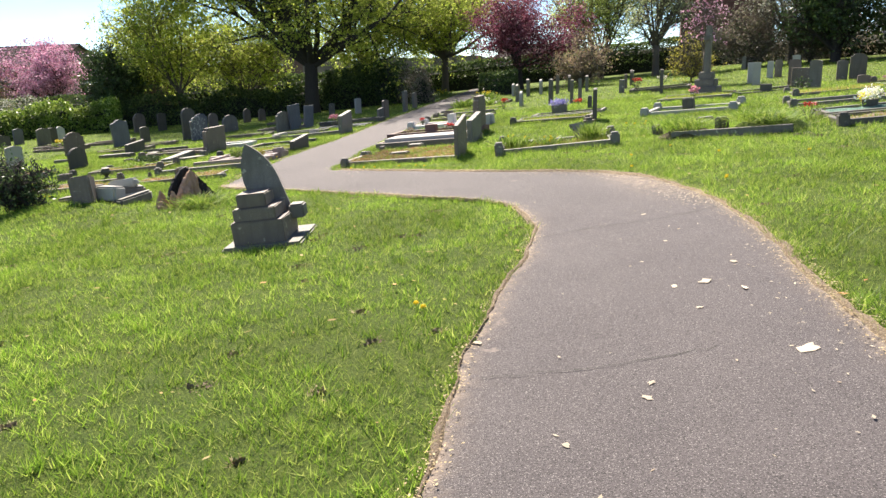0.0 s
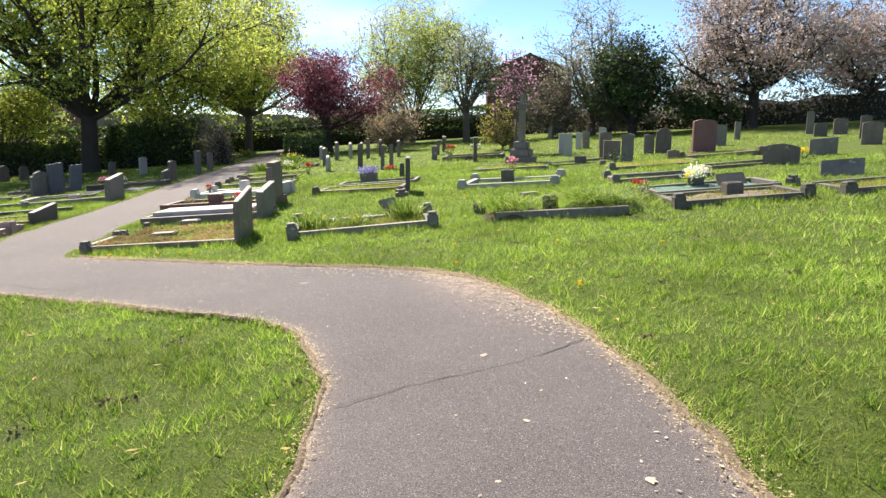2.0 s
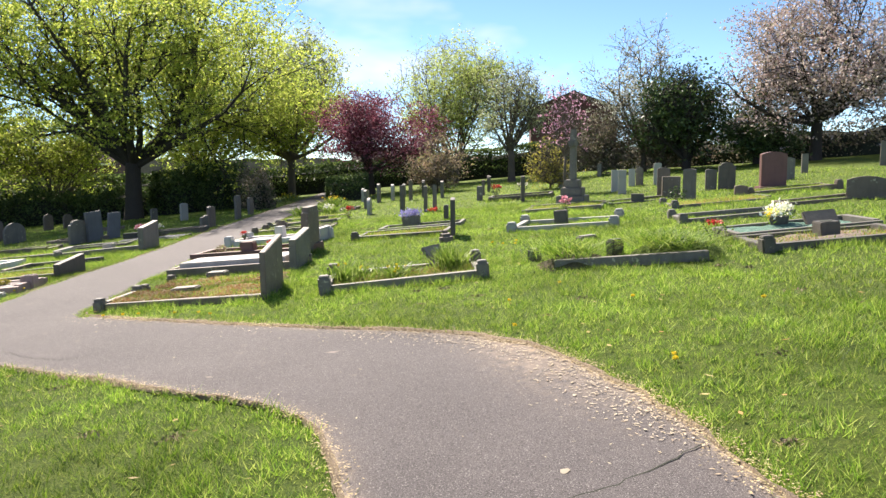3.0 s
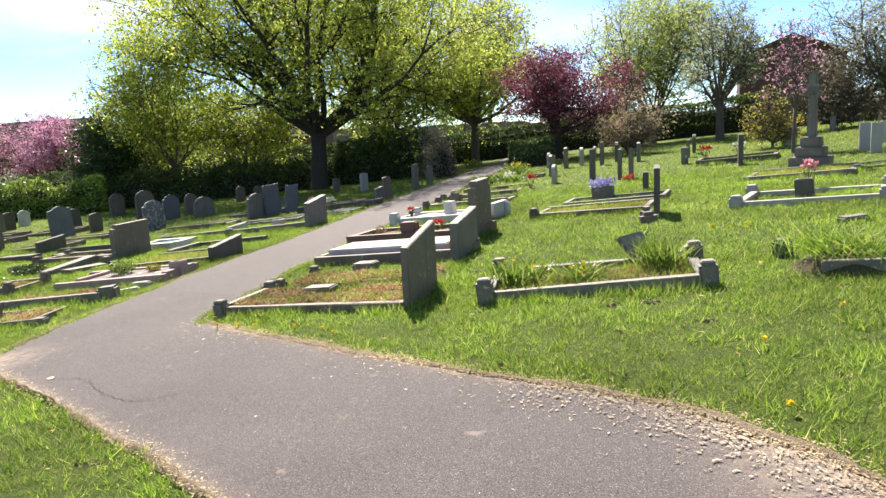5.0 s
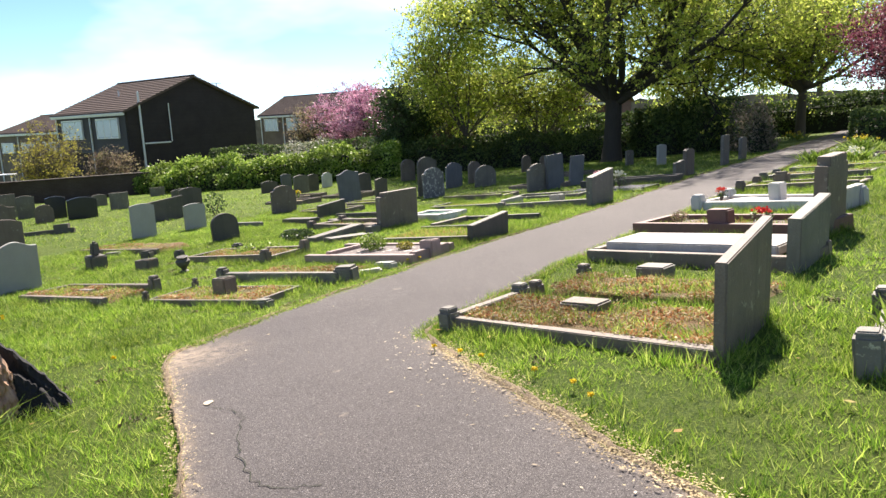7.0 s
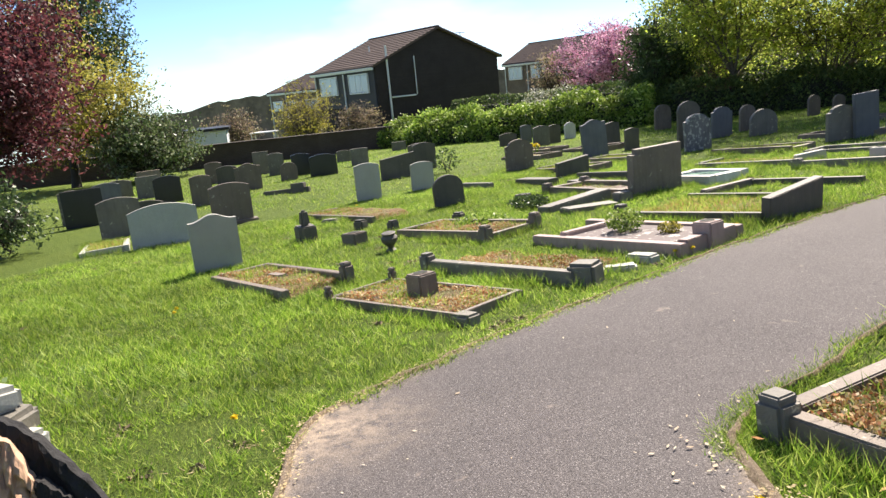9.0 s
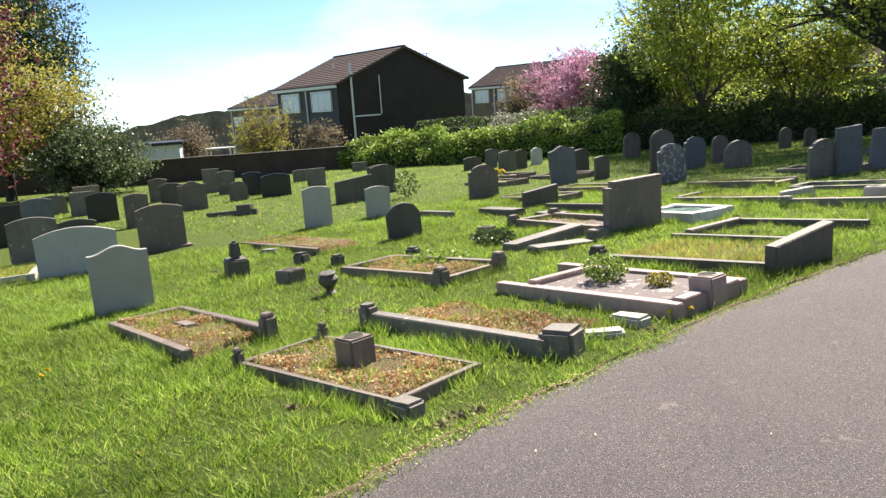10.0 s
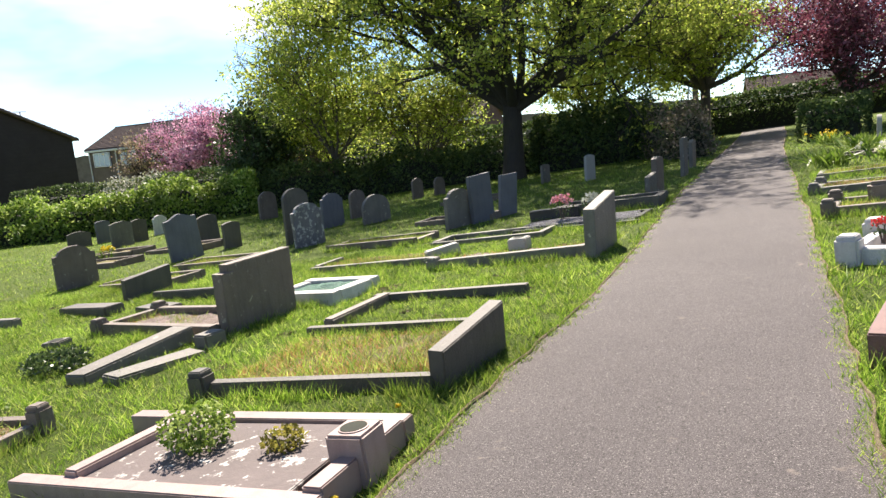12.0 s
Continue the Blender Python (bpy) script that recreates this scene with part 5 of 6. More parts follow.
plant("flower_pot", 8.1, 27.8, 0.25, 0.4, IVYLEAF, "red flowers on a dark kerb", "flowers", 90, 0.06, 0.15, 22, REDPETAL, 16)
plant("flower_pot", 8.9, 27.3, 0.2, 0.42, IVYLEAF, "white and red flowers on a dark kerb", "flowers", 80, 0.06, 0.15, 23, WHITEPETAL, 12)
headstone(12.0, 31.3, 0.4, 0.62, "camber", PALE, "pale upright headstone near a bush", -10, 0.14)
headstone(11.6, 25.8, 0.34, 0.7, "flat", PALE, "pale square upright stone", -20, 0.2)
for i, (x, y, h) in enumerate(((5.0, 34.5, 0.8), (5.7, 35.2, 0.7), (6.2, 33.6, 0.85), (7.0, 34.9, 0.75), (7.4, 33.0, 0.7), (4.6, 36.8, 0.6), (8.8, 31.8, 0.6), (9.6, 33.8, 0.7), (10.4, 36.4, 0.6), (6.6, 37.6, 0.6))):
    headstone(x, y, 0.45, h, ("camber", "round", "flat", "shoulder")[i % 4], (GREY, PALE, BROWN, DARK)[i % 4], "narrow headstone seen nearly edge on in a row", 74, 0.12, group="row under the crab apple")

# ---- graves left of the path ----
pg = kerb_set(-5.52, 17.7, -11, 2.07, 1.0, 0.16, 0.11, PINK, None, 0, "pink granite grave kerb with lichened slab", sides="fbr")
part("side_bar", box(0.11, 0.80, 0.27, 0.01, 0, 0, -0.12), PINK, pg, "", Matrix.Translation((0.44, 0.5, 0)) @ Matrix.Rotation(radians(-4), 4, "Z"))
part("ledger_slab", box(1.40, 0.77, 0.06, 0.006, 1.17, 0.5, 0.04), PURPLE_SLAB, pg, "purple-brown slab with white lichen")
pot_block(-3.46, 17.83, -11, 0.22, 0.25, PINK, "pink granite block with a round flower hole")
plant("shrub_clump", -4.52, 18.05, 0.22, 0.27, HEDGELEAF, "small leafy green shrub on a slab", "plant", 1100, 0.035, 0.09, 24)
plant("primrose_clump", -3.95, 17.98, 0.13, 0.13, GOLDLEAF, "yellow-green primrose clump on a slab", "plant", 320, 0.035, 0.09, 25)
kerb_set(-5.3, 19.28, -9, 1.95, 1.4, 0.15, 0.1, DARK, DRY, 0.18, "dark mossy kerb round dry grass", sides="f", post_which=(0,))
headstone(-3.22, 19.42, 0.9, 0.38, "slant", DARK, "low dark mossy headstone with shoulders", 73, 0.12)
kerb_set(-5.13, 20.85, -12, 1.8, 1.35, 0.12, 0.1, DARK, None, 0, "dark kerb with a leaning cross bar", sides="fb")
block("kerb_bar", -4.85, 21.6, 75, 1.1, 0.12, 0.1, BROWN, "loose kerb bar lying across a grave", "grave kerb")
headstone(-6.05, 21.75, 1.02, 0.74, "flat", BROWN, "broad weathered headstone with a moulded edge", 77, 0.12)
headstone(-6.16, 21.24, 0.2, 0.66, "flat", BROWN, "narrow side pilaster of a headstone", 77, 0.14)
kerb_set(-8.3, 21.85, -22, 2.2, 0.85, 0.15, 0.11, BROWN, CHIPS, 0.17, "pale-topped kerb behind a broad headstone", post_which=(0, 3))
block("fallen_slab", -6.75, 20.45, 74, 1.25, 0.3, 0.1, GREY, "fallen stone slab lying in grass", "slab", tilt=(0, -4), lift=0.04)
block("fallen_slab", -6.3, 20.15, 68, 0.9, 0.26, 0.07, GREY, "broken slab with moss beside another", "slab", tilt=(4, 3))
block("kerb_block", -6.1, 20.75, 70, 0.25, 0.2, 0.16, GREY, "grey block at a slab's end", "grave block")
kerb_set(-6.5, 22.6, -18, 1.15, 0.9, 0.18, 0.16, MARBLE, GREENGLASS, 0, "white marble kerb with green glass chips", fill_h=0.1)
block("kerb_bar", -8.2, 23.7, -15, 1.6, 0.1, 0.14, DARK, "dark kerb bar in grass", "grave kerb")
kerb_set(-4.65, 23.87, -11, 2.1, 0.9, 0.14, 0.11, GREY, CHIPS, 0.14, "grey kerb with heather and pale chips", post_which=(0,), sides="f", fill_h=0.03)
pot_block(-3.55, 24.5, -11, 0.26, 0.2, PALE, "pale stone flower block in a kerb", 0.0)
headstone(-2.43, 23.72, 0.95, 0.7, "slant", GREY, "grey headstone standing beside the path", 76, 0.14)
kerb_set(-3.95, 26.4, -14, 2.1, 0.9, 0.1, 0.09, BLACK, GLITTER, 0, "black kerb filled with glittering chips", fill_h=0.09)
block("memorial_tablet", -3.3, 27.3, -14, 0.9, 0.14, 0.25, BLACK, "low black memorial tablet", "memorial")
plant("flower_pot", -3.15, 26.9, 0.2, 0.42, IVYLEAF, "pot of pink flowers on black chips", "flowers", 80, 0.05, 0.08, 26, PINKPETAL, 18)
plant("flower_pot", -2.65, 26.8, 0.18, 0.38, IVYLEAF, "pot of red and white flowers on black chips", "flowers", 70, 0.05, 0.08, 27, WHITEPETAL, 12)
kerb_set(-3.4, 28.2, -14, 1.9, 0.9, 0.2, 0.14, DARK, DRY, 0, "dark granite kerb in tree shade")
kerb_set(-6.9, 24.9, -14, 2.2, 0.9, 0.1, 0.1, GREY, DRY, 0, "low grey kerb with broken corner", sides="fl", fill_h=0.02)
block("kerb_block", -4.75, 24.9, 30, 0.5, 0.2, 0.16, PALE, "pale loose kerb stone", "grave block", tilt=(0, -6))
kerb_set(-5.3, 26.2, -15, 2.0, 0.8, 0.1, 0.1, GREY, None, 0, "low grey kerb lost in grass")
kerb_set(-5.85, 16.28, -5, 1.95, 0.92, 0.17, 0.11, GREY, RUST, 0.0, "mossy stone kerb round a dry grave", sides="f", fill_h=0.03)
block("corner_stub", -3.87, 16.28, 8, 0.26, 0.24, 0.19, GREY, "pale square corner stone of a kerb", "grave block", 0.03)
block("corner_stub", -5.86, 16.32, 0, 0.15, 0.15, 0.21, GREY, "mossy corner stone of a kerb", "grave block", 0.03)
block("flat_stone", -3.78, 17.1, -10, 0.3, 0.16, 0.08, PALE, "flat pale stone at the path side", "stone", 0.02)
block("flat_stone", -3.8, 16.72, 35, 0.3, 0.15, 0.06, PALE, "flat pale stone at the path side", "stone", 0.02)
kerb_set(-5.92, 15.0, -3, 1.75, 0.82, 0.09, 0.05, BROWN, RUST, 0.15, "low brown kerb round rusty weeds and gravel", post_which=(0, 3), fill_h=0.04)
pot_block(-5.03, 15.42, -5, 0.21, 0.25, BROWN, "stone flower block holding a clay pot")
block("flat_stone", -4.12, 14.98, -3, 0.2, 0.15, 0.08, GREY, "small worn stone at a kerb corner", "stone", 0.02)
kerb_set(-8.5, 15.2, -8, 2.0, 0.78, 0.1, 0.08, BROWN, RUST, 0.18, "sunken kerb round rusty dead moss", post_which=(2,), sides="flb")
block("grave_plaque", -7.5, 15.5, -8, 0.3, 0.14, 0.1, BROWN, "flat stone plaque on a mossy grave", "plaque")
kerb_set(-8.2, 18.0, -6, 1.9, 0.95, 0.12, 0.09, BROWN, RUST, 0.16, "brown kerb round dry moss and weeds", post_which=(1, 2))
block("corner_stub", -8.75, 18.45, 0, 0.16, 0.16, 0.16, DARK, "dark square corner stub", "grave block", 0.03)
urn = part("stone_urn", lathe([(0.09, -0.05), (0.09, 0.03), (0.05, 0.06), (0.06, 0.1), (0.13, 0.18), (0.14, 0.24), (0.1, 0.29), (0.12, 0.32), (0.10, 0.33)], 18), DARK)
urn.matrix_world = on_ground(-7.37, 17.15, 0, 0, False) @ Matrix.Rotation(radians(6), 4, "X") @ Matrix.Scale(0.78, 4)
tagged(urn, "dark weathered stone urn standing in grass", "urn")
pot_block(-8.48, 17.46, 5, 0.27, 0.17, BROWN, "square stone flower block in grass")
broken = thing("broken_monument", on_ground(-9.71, 17.5, -20, 0, False), "small dark broken monument on a block", "monument")
part("base_block", box(0.3, 0.28, 0.33, 0.02, z0=-0.08), DARK, broken)
part("shaft_stump", box(0.16, 0.15, 0.24, 0.03, z0=0.25, taper=0.7), DARK, broken)
block("corner_stub", -9.47, 18.4, 10, 0.2, 0.18, 0.17, DARK, "dark square corner stub", "grave block", 0.03)
block("corner_stub", -8.2, 19.35, 10, 0.18, 0.16, 0.12, DARK, "dark small corner stub", "grave block", 0.03)
block("flat_stone", -10.9, 18.9, 20, 0.3, 0.2, 0.08, GREY, "pale broken stone in grass", "stone", 0.02)
kerb_set(-12.4, 19.3, -8, 2.6, 0.9, 0.1, 0.09, BROWN, RUST, 0, "sunken brown kerb with dry moss", sides="fl")
block("kerb_bar", -17.7, 22.6, 30, 1.4, 0.14, 0.12, DARK, "dark kerb bar in grass", "grave kerb")
block("kerb_block", -17.4, 22.8, 30, 0.4, 0.2, 0.26, DARK, "dark block on a kerb bar", "grave block")
block("flat_stone", -8.2, 22.9, -30, 0.7, 0.35, 0.1, DARK, "low dark stone lying in grass", "stone")
pot_block(-8.5, 21.4, 0, 0.24, 0.08, GREY, "sunken round flower vase in grass")
plant("weed_clump", -7.6, 20.4, 0.35, 0.2, IVYLEAF, "low dark weeds over a grave", "plant", 900, 0.05, 0, 28)
plant("weed_clump", -7.3, 18.9, 0.42, 0.16, HEDGELEAF, "low green weeds over a grave", "plant", 1000, 0.05, 0, 29)
block("kerb_bar", -9.6, 23.3, -20, 1.2, 0.3, 0.12, DARK, "dark sunken slab in grass", "slab")
block("kerb_bar", -10.9, 22.9, -15, 1.1, 0.14, 0.12, GREY, "grey kerb bar in grass", "grave kerb")

CAM = "dark weathered headstone with a cambered top"
headstone(-9.22, 15.72, 0.62, 0.76, "ogee", PALE, "pale grey headstone with a curved shouldered top", 72, 0.08, lean=2)
headstone(-12.86, 16.75, 1.15, 0.74, "camber", PALE, "broad pale grey headstone with cambered top", 66, 0.1, lean=-2)
kerb_set(-13.2, 16.2, 156, 1.5, 0.8, 0.12, 0.1, PALE, DRY, 0, "pale kerb behind a broad headstone")
headstone(-15.6, 17.1, 0.82, 0.8, "camber", GREY, CAM, 74)
headstone(-13.83, 18.65, 0.81, 0.84, "camber", BROWN, "large brown headstone with cambered top on a plinth", 68, plinth=0.06)
headstone(-18.7, 20.6, 0.56, 0.82, "camber", BROWN, CAM, 70)
headstone(-21.3, 20.9, 0.78, 0.8, "camber", BLACK, "dark blue-black polished headstone", 72)
headstone(-24.8, 20.5, 0.85, 0.66, "camber", SLATE, "grey slate headstone by the wall", 70)
headstone(-26.0, 21.4, 0.85, 0.62, "camber", GREY, "grey headstone by the wall", 70)
headstone(-24.2, 21.6, 0.7, 0.72, "flat", GREY, "grey square headstone by the wall", 70)
headstone(-26.2, 22.6, 0.8, 0.78, "flat", stone_mat("tan_sandstone", (0.30, 0.245, 0.19), (0.2, 0.16, 0.12), (0.36, 0.32, 0.24)), "tan sandstone headstone by the wall", 68)
headstone(-18.9, 17.6, 0.9, 0.9, "flat", BLACK, "dark square headstone near the holly", 72)
headstone(-20.2, 17.8, 0.6, 0.85, "camber", GREY, CAM, 72)
headstone(-20.9, 20.0, 0.95, 0.22, "camber", DARK, "very low dark headstone", 66)
headstone(-20.75, 23.3, 0.8, 0.84, "ogee", BROWN, "brown headstone with a curved top and weeds", 64)
headstone(-25.4, 24.7, 0.62, 0.8, "camber", BROWN, CAM, 60)
headstone(-23.6, 24.2, 0.7, 0.7, "camber", DARK, CAM, 60)
headstone(-26.1, 27.2, 0.62, 0.9, "flat", GREY, "grey square headstone", 60)
headstone(-24.6, 26.9, 0.6, 0.85, "camber", GREY, "grey headstone", 60)
headstone(-21.6, 25.4, 0.58, 0.62, "round", BROWN, "small round-topped headstone", 60)
headstone(-22.7, 26.7, 0.66, 0.8, "camber", BLACK, "black polished headstone", 60)
headstone(-21.1, 26.5, 0.95, 0.75, "camber", BLACK, "broad black headstone with cambered top", 60)
headstone(-12.75, 21.4, 0.56, 0.83, "camber", PALE, "pale grey headstone with cambered top", 62, 0.08)
headstone(-12.57, 22.9, 0.54, 0.66, "camber", PALE, "smaller pale grey headstone", 62, 0.08)
headstone(-9.6, 20.65, 0.58, 0.58, "round", DARK, "dark streaked round-topped headstone leaning", 64, 0.09, side=-4)
headstone(-16.1, 25.4, 1.05, 0.7, "slant", DARK, "broad dark headstone with a sloping top", 66)
headstone(-16.9, 27.3, 0.75, 0.85, "camber", DARK, CAM, 64)
headstone(-19.8, 29.9, 0.8, 0.68, "camber", DARK, CAM, 60)
plant("weed_clump", -14.9, 26.2, 0.4, 0.7, IVYLEAF, "straggly dark weed beside headstones", "plant", 260, 0.08, 0, 30)
headstone(-22.6, 29.4, 0.68, 0.66, "flat", GREY, "grey square headstone near the hedge", 60)
headstone(-25.6, 31.0, 0.6, 0.5, "camber", GREY, "low grey headstone near the hedge", 60)
headstone(-26.8, 35.4, 0.7, 0.42, "flat", GREY, "low grey headstone near the hedge", 60)
headstone(-12.2, 26.1, 0.76, 0.8, "shoulder", BROWN, "brown shouldered headstone", 62)
headstone(-19.6, 34.9, 0.75, 0.52, "camber", DARK, CAM, 60)
headstone(-9.44, 24.4, 0.8, 0.42, "slant", DARK, "low dark headstone with sloping top", 68, 0.12)
headstone(-19.2, 35.6, 0.5, 0.76, "camber", SLATE, "grey slate headstone near the hedge", 66)
headstone(-17.1, 33.8, 0.7, 0.76, "camber", GREY, "grey headstone near the hedge", 66)
headstone(-17.2, 34.8, 0.5, 0.72, "camber", DARK, CAM, 66)
headstone(-17.7, 36.6, 0.5, 0.68, "shoulder", MARBLE, "small white marble headstone", 66)
headstone(-11.6, 28.8, 0.78, 1.02, "ogee", SLATE, "blue-grey leaning headstone", 64, side=-5)
headstone(-13.1, 32.2, 0.6, 0.75, "camber", DARK, CAM, 66, side=-4)
headstone(-11.15, 30.0, 0.46, 0.63, "camber", DARK, "narrow dark headstone", 66)
headstone(-14.4, 38.2, 0.75, 0.98, "round", BROWN, "brown round-topped headstone by the hedge", 64)
headstone(-13.4, 38.6, 0.55, 0.9, "camber", DARK, "dark headstone by the hedge", 64)
headstone(-8.6, 28.75, 0.74, 0.9, "shoulder", stone_mat("lichen_spotted_stone", (0.17, 0.16, 0.165), (0.10, 0.10, 0.10), (0.42, 0.41, 0.36), spots=0.52), "lichen-spotted shouldered headstone in shade", 60, side=-3)
headstone(-9.2, 29.5, 0.66, 1.22, "round", DARK, "tall dark round-topped headstone in shade", 60)
headstone(-9.6, 32.5, 0.68, 0.88, "shoulder", SLATE, "blue-grey shouldered headstone in shade", 60)
headstone(-9.6, 34.4, 0.55, 0.8, "round", BROWN, "brown round-topped headstone in shade", 60)
headstone(-8.25, 32.1, 0.88, 0.72, "round", GREY, "broad round-topped grey headstone in shade", 60)
headstone(-9.2, 39.4, 0.5, 0.72, "round", BROWN, "brown headstone under the hedge", 60)
headstone(-8.5, 39.8, 0.5, 0.64, "round", BROWN, "brown headstone under the hedge", 60)
headstone(-5.35, 28.8, 0.75, 0.76, "shoulder", GREY, "mossy grey headstone in shade", 58)
headstone(-4.95, 29.2, 0.62, 0.96, "flat", SLATE, "tall slate headstone leaning in shade", 58, side=-4)
headstone(-4.55, 29.9, 0.45, 0.88, "slant", SLATE, "blue-grey headstone leaning in shade", 50, side=5)
headstone(-1.62, 29.6, 0.5, 0.45, "slant", GREY, "low grey headstone beside the path", 72)
headstone(-1.45, 30.4, 0.5, 0.72, "camber", BROWN, "brown headstone beside the path", 72, 0.12)
headstone(-0.7, 33.3, 0.55, 0.92, "flat", GREY, "grey headstone beside the path", 76, 0.1)
headstone(-0.3, 35.7, 0.6, 0.75, "camber", GREY, "grey headstone farther along the path", 76, 0.1)
headstone(-3.1, 36.7, 0.45, 0.75, "camber", PALE, "pale headstone under the trees", 60, 0.1)
headstone(-4.6, 38.5, 0.4, 0.6, "camber", GREY, "grey headstone under the trees", 60, 0.1)
for x, y, w in ((-15.2, 29.0, 2.0), (-14.0, 30.6, 2.0), (-16.2, 31.0, 1.9), (-11.2, 25.4, 1.8), (-7.6, 27.2, 2.0), (-6.6, 29.8, 1.9), (-10.8, 27.0, 1.7), (-7.2, 34.6, 1.9)):
    kerb_set(x, y, -16, w, 0.85, 0.13, 0.1, BROWN, DRY, 0, "low brown kerb among far headstones", fill_h=0.05, group="far kerbs")
plant("flower_pot", -14.6, 29.9, 0.25, 0.35, HEDGELEAF, "yellow flowers on a far grave", "flowers", 80, 0.07, 0.05, 31, YELLOW, 14)

# the stepped monument on the lawn
mon = thing("stepped_monument", on_ground(-1.72, 7.95, -3), "brown stone monument with a leaning pointed tablet", "monument")
part("footing", box(0.86, 0.95, 0.16, 0.02, 0.02, 0.06, -0.12, 0.004), GREY, mon, "pale footing slab showing in grass")
part("step", box(0.56, 0.66, 0.26, 0.012, -0.01, 0, 0.03, 0.003), BROWN, mon)
part("step", box(0.46, 0.5, 0.14, 0.012, -0.03, -0.05, 0.288, 0.003), BROWN, mon)
part("step", box(0.32, 0.36, 0.15, 0.012, -0.05, -0.08, 0.426, 0.003), BROWN, mon)
tab = prism([(-0.19, -0.1), (0.19, -0.1)] + [(0.19 * (1 - q ** 2.4), 0.30 + 0.50 * q) for q in np.linspace(0, 1, 11)] + [(-0.19 * (1 - q ** 2.4), 0.30 + 0.50 * q) for q in np.linspace(0.92, 0, 10)], 0.12)
part("tablet", tab, GREY, mon, "grey pointed tablet leaning to one side", Matrix.Translation((0.05, 0.25, 0.30)) @ Matrix.Rotation(radians(12), 4, "Z") @ Matrix.Rotation(radians(-15), 4, "Y") @ Matrix.Rotation(radians(-4), 4, "X"))
part("fragment", box(0.16, 0.2, 0.16, 0.015, 0.33, 0.2, 0.2, 0.004), GREY, mon)

# stump and rubble
stump = thing("tree_stump", on_ground(-3.72, 11.66, 65, 0.02, False) @ Matrix.Diagonal((1.0, 1.0, 0.86, 1.0)), "split rotten tree stump, red inside and charred", "tree stump")


def splintered(outline, thick, ridges, seed, bend=0.0):
    """A torn sheet of wood: the outline gives its height along x, its face runs in upright splinters."""
    cols, rows_n = 46, 18
    xs = np.linspace(outline[0][0], outline[-1][0], cols)
    top = np.interp(xs, [q[0] for q in outline], [q[1] for q in outline])
    bm = bmesh.new()
    front, back = [], []
    for i, x in enumerate(xs):
        torn = 0.026 * noise.noise((x * 24, seed, 0)) + 0.022 * noise.noise((x * 60, seed, 4))
        h = max(0.03, top[i] + torn)
        fcol, bcol = [], []
        for k in range(rows_n):
            t = k / (rows_n - 1)
            groove = ridges * (noise.noise((x * 9 + 1.1 * t, t * 2.4, seed)) + 0.7 * noise.noise((x * 30 + 2 * t, t * 7.0, seed + 2)) + 0.4 * noise.noise((x * 70, t * 16, seed + 6)))
            y = bend * x * x + 0.22 * (t - 1) * thick + groove
            fcol.append(bm.verts.new((x + 0.012 * noise.noise((x * 30, t * 6, seed + 5)), y - thick * (1.3 - t) * 0.5, -0.07 + t * (h + 0.07))))
            bcol.append(bm.verts.new((x, bend * x * x + thick * (1.3 - t) * 0.5 + 0.3 * ridges * noise.noise((x * 9, t * 4, seed + 9)), -0.07 + t * (h + 0.07))))
        front.append(fcol)
        back.append(bcol)
    for i in range(cols - 1):
        for k in range(rows_n - 1):
            bm.faces.new((front[i][k], front[i + 1][k], front[i + 1][k + 1], front[i][k + 1]))
            bm.faces.new((back[i][k], back[i][k + 1], back[i + 1][k + 1], back[i + 1][k]))
        bm.faces.new((front[i][-1], front[i + 1][-1], back[i + 1][-1], back[i][-1]))
        bm.faces.new((front[i][0], back[i][0], back[i + 1][0], front[i + 1][0]))
    for i in (0, -1):
        for k in range(rows_n - 1):
            bm.faces.new((front[i][k], front[i][k + 1], back[i][k + 1], back[i][k]))
    return bm


part("heartwood", splintered([(-0.30, 0.16), (-0.2, 0.38), (-0.1, 0.52), (0.0, 0.62), (0.06, 0.57), (0.14, 0.34), (0.24, 0.1)], 0.16, 0.055, 3), HEARTWOOD, stump, "splintered red-brown heartwood", Matrix.Rotation(radians(5), 4, "Y"))
part("charred_bark", splintered([(-0.32, 0.24), (-0.2, 0.44), (-0.06, 0.6), (0.03, 0.66), (0.14, 0.58), (0.28, 0.4), (0.42, 0.2), (0.5, 0.06)], 0.15, 0.03, 8, -0.5), CHAR, stump, "black charred bark shell", Matrix.Translation((0.02, 0.14, 0)) @ Matrix.Rotation(radians(-14), 4, "Z"))
part("charred_bark", splintered([(0.0, 0.42), (0.12, 0.34), (0.24, 0.2), (0.34, 0.05)], 0.12, 0.02, 18), CHAR, stump, "black charred bark flange", Matrix.Translation((0.10, 0.02, 0)) @ Matrix.Rotation(radians(-24), 4, "Z"))
for i, (x, y, w, h, yaw) in enumerate(((-0.42, -0.05, 0.24, 0.3, 14), (-0.56, 0.05, 0.2, 0.34, -20), (-0.36, -0.2, 0.2, 0.16, 30), (-0.68, -0.08, 0.2, 0.2, -8))):
    part("broken_wood", splintered([(-w / 2, h * 0.4), (-w * 0.1, h), (w * 0.2, h * 0.7), (w / 2, h * 0.25)], 0.12, 0.035, 30 + i * 3), HEARTWOOD, stump, "pale splintered wood", Matrix.Translation((x, y, 0)) @ Matrix.Rotation(radians(yaw), 4, "Z"))
plant("grass_clump", -3.45, 11.2, 0.4, 0.2, BLADE, "rank grass at the stump's foot", "plant", 700, 0.01, 0, 63, blades=True)
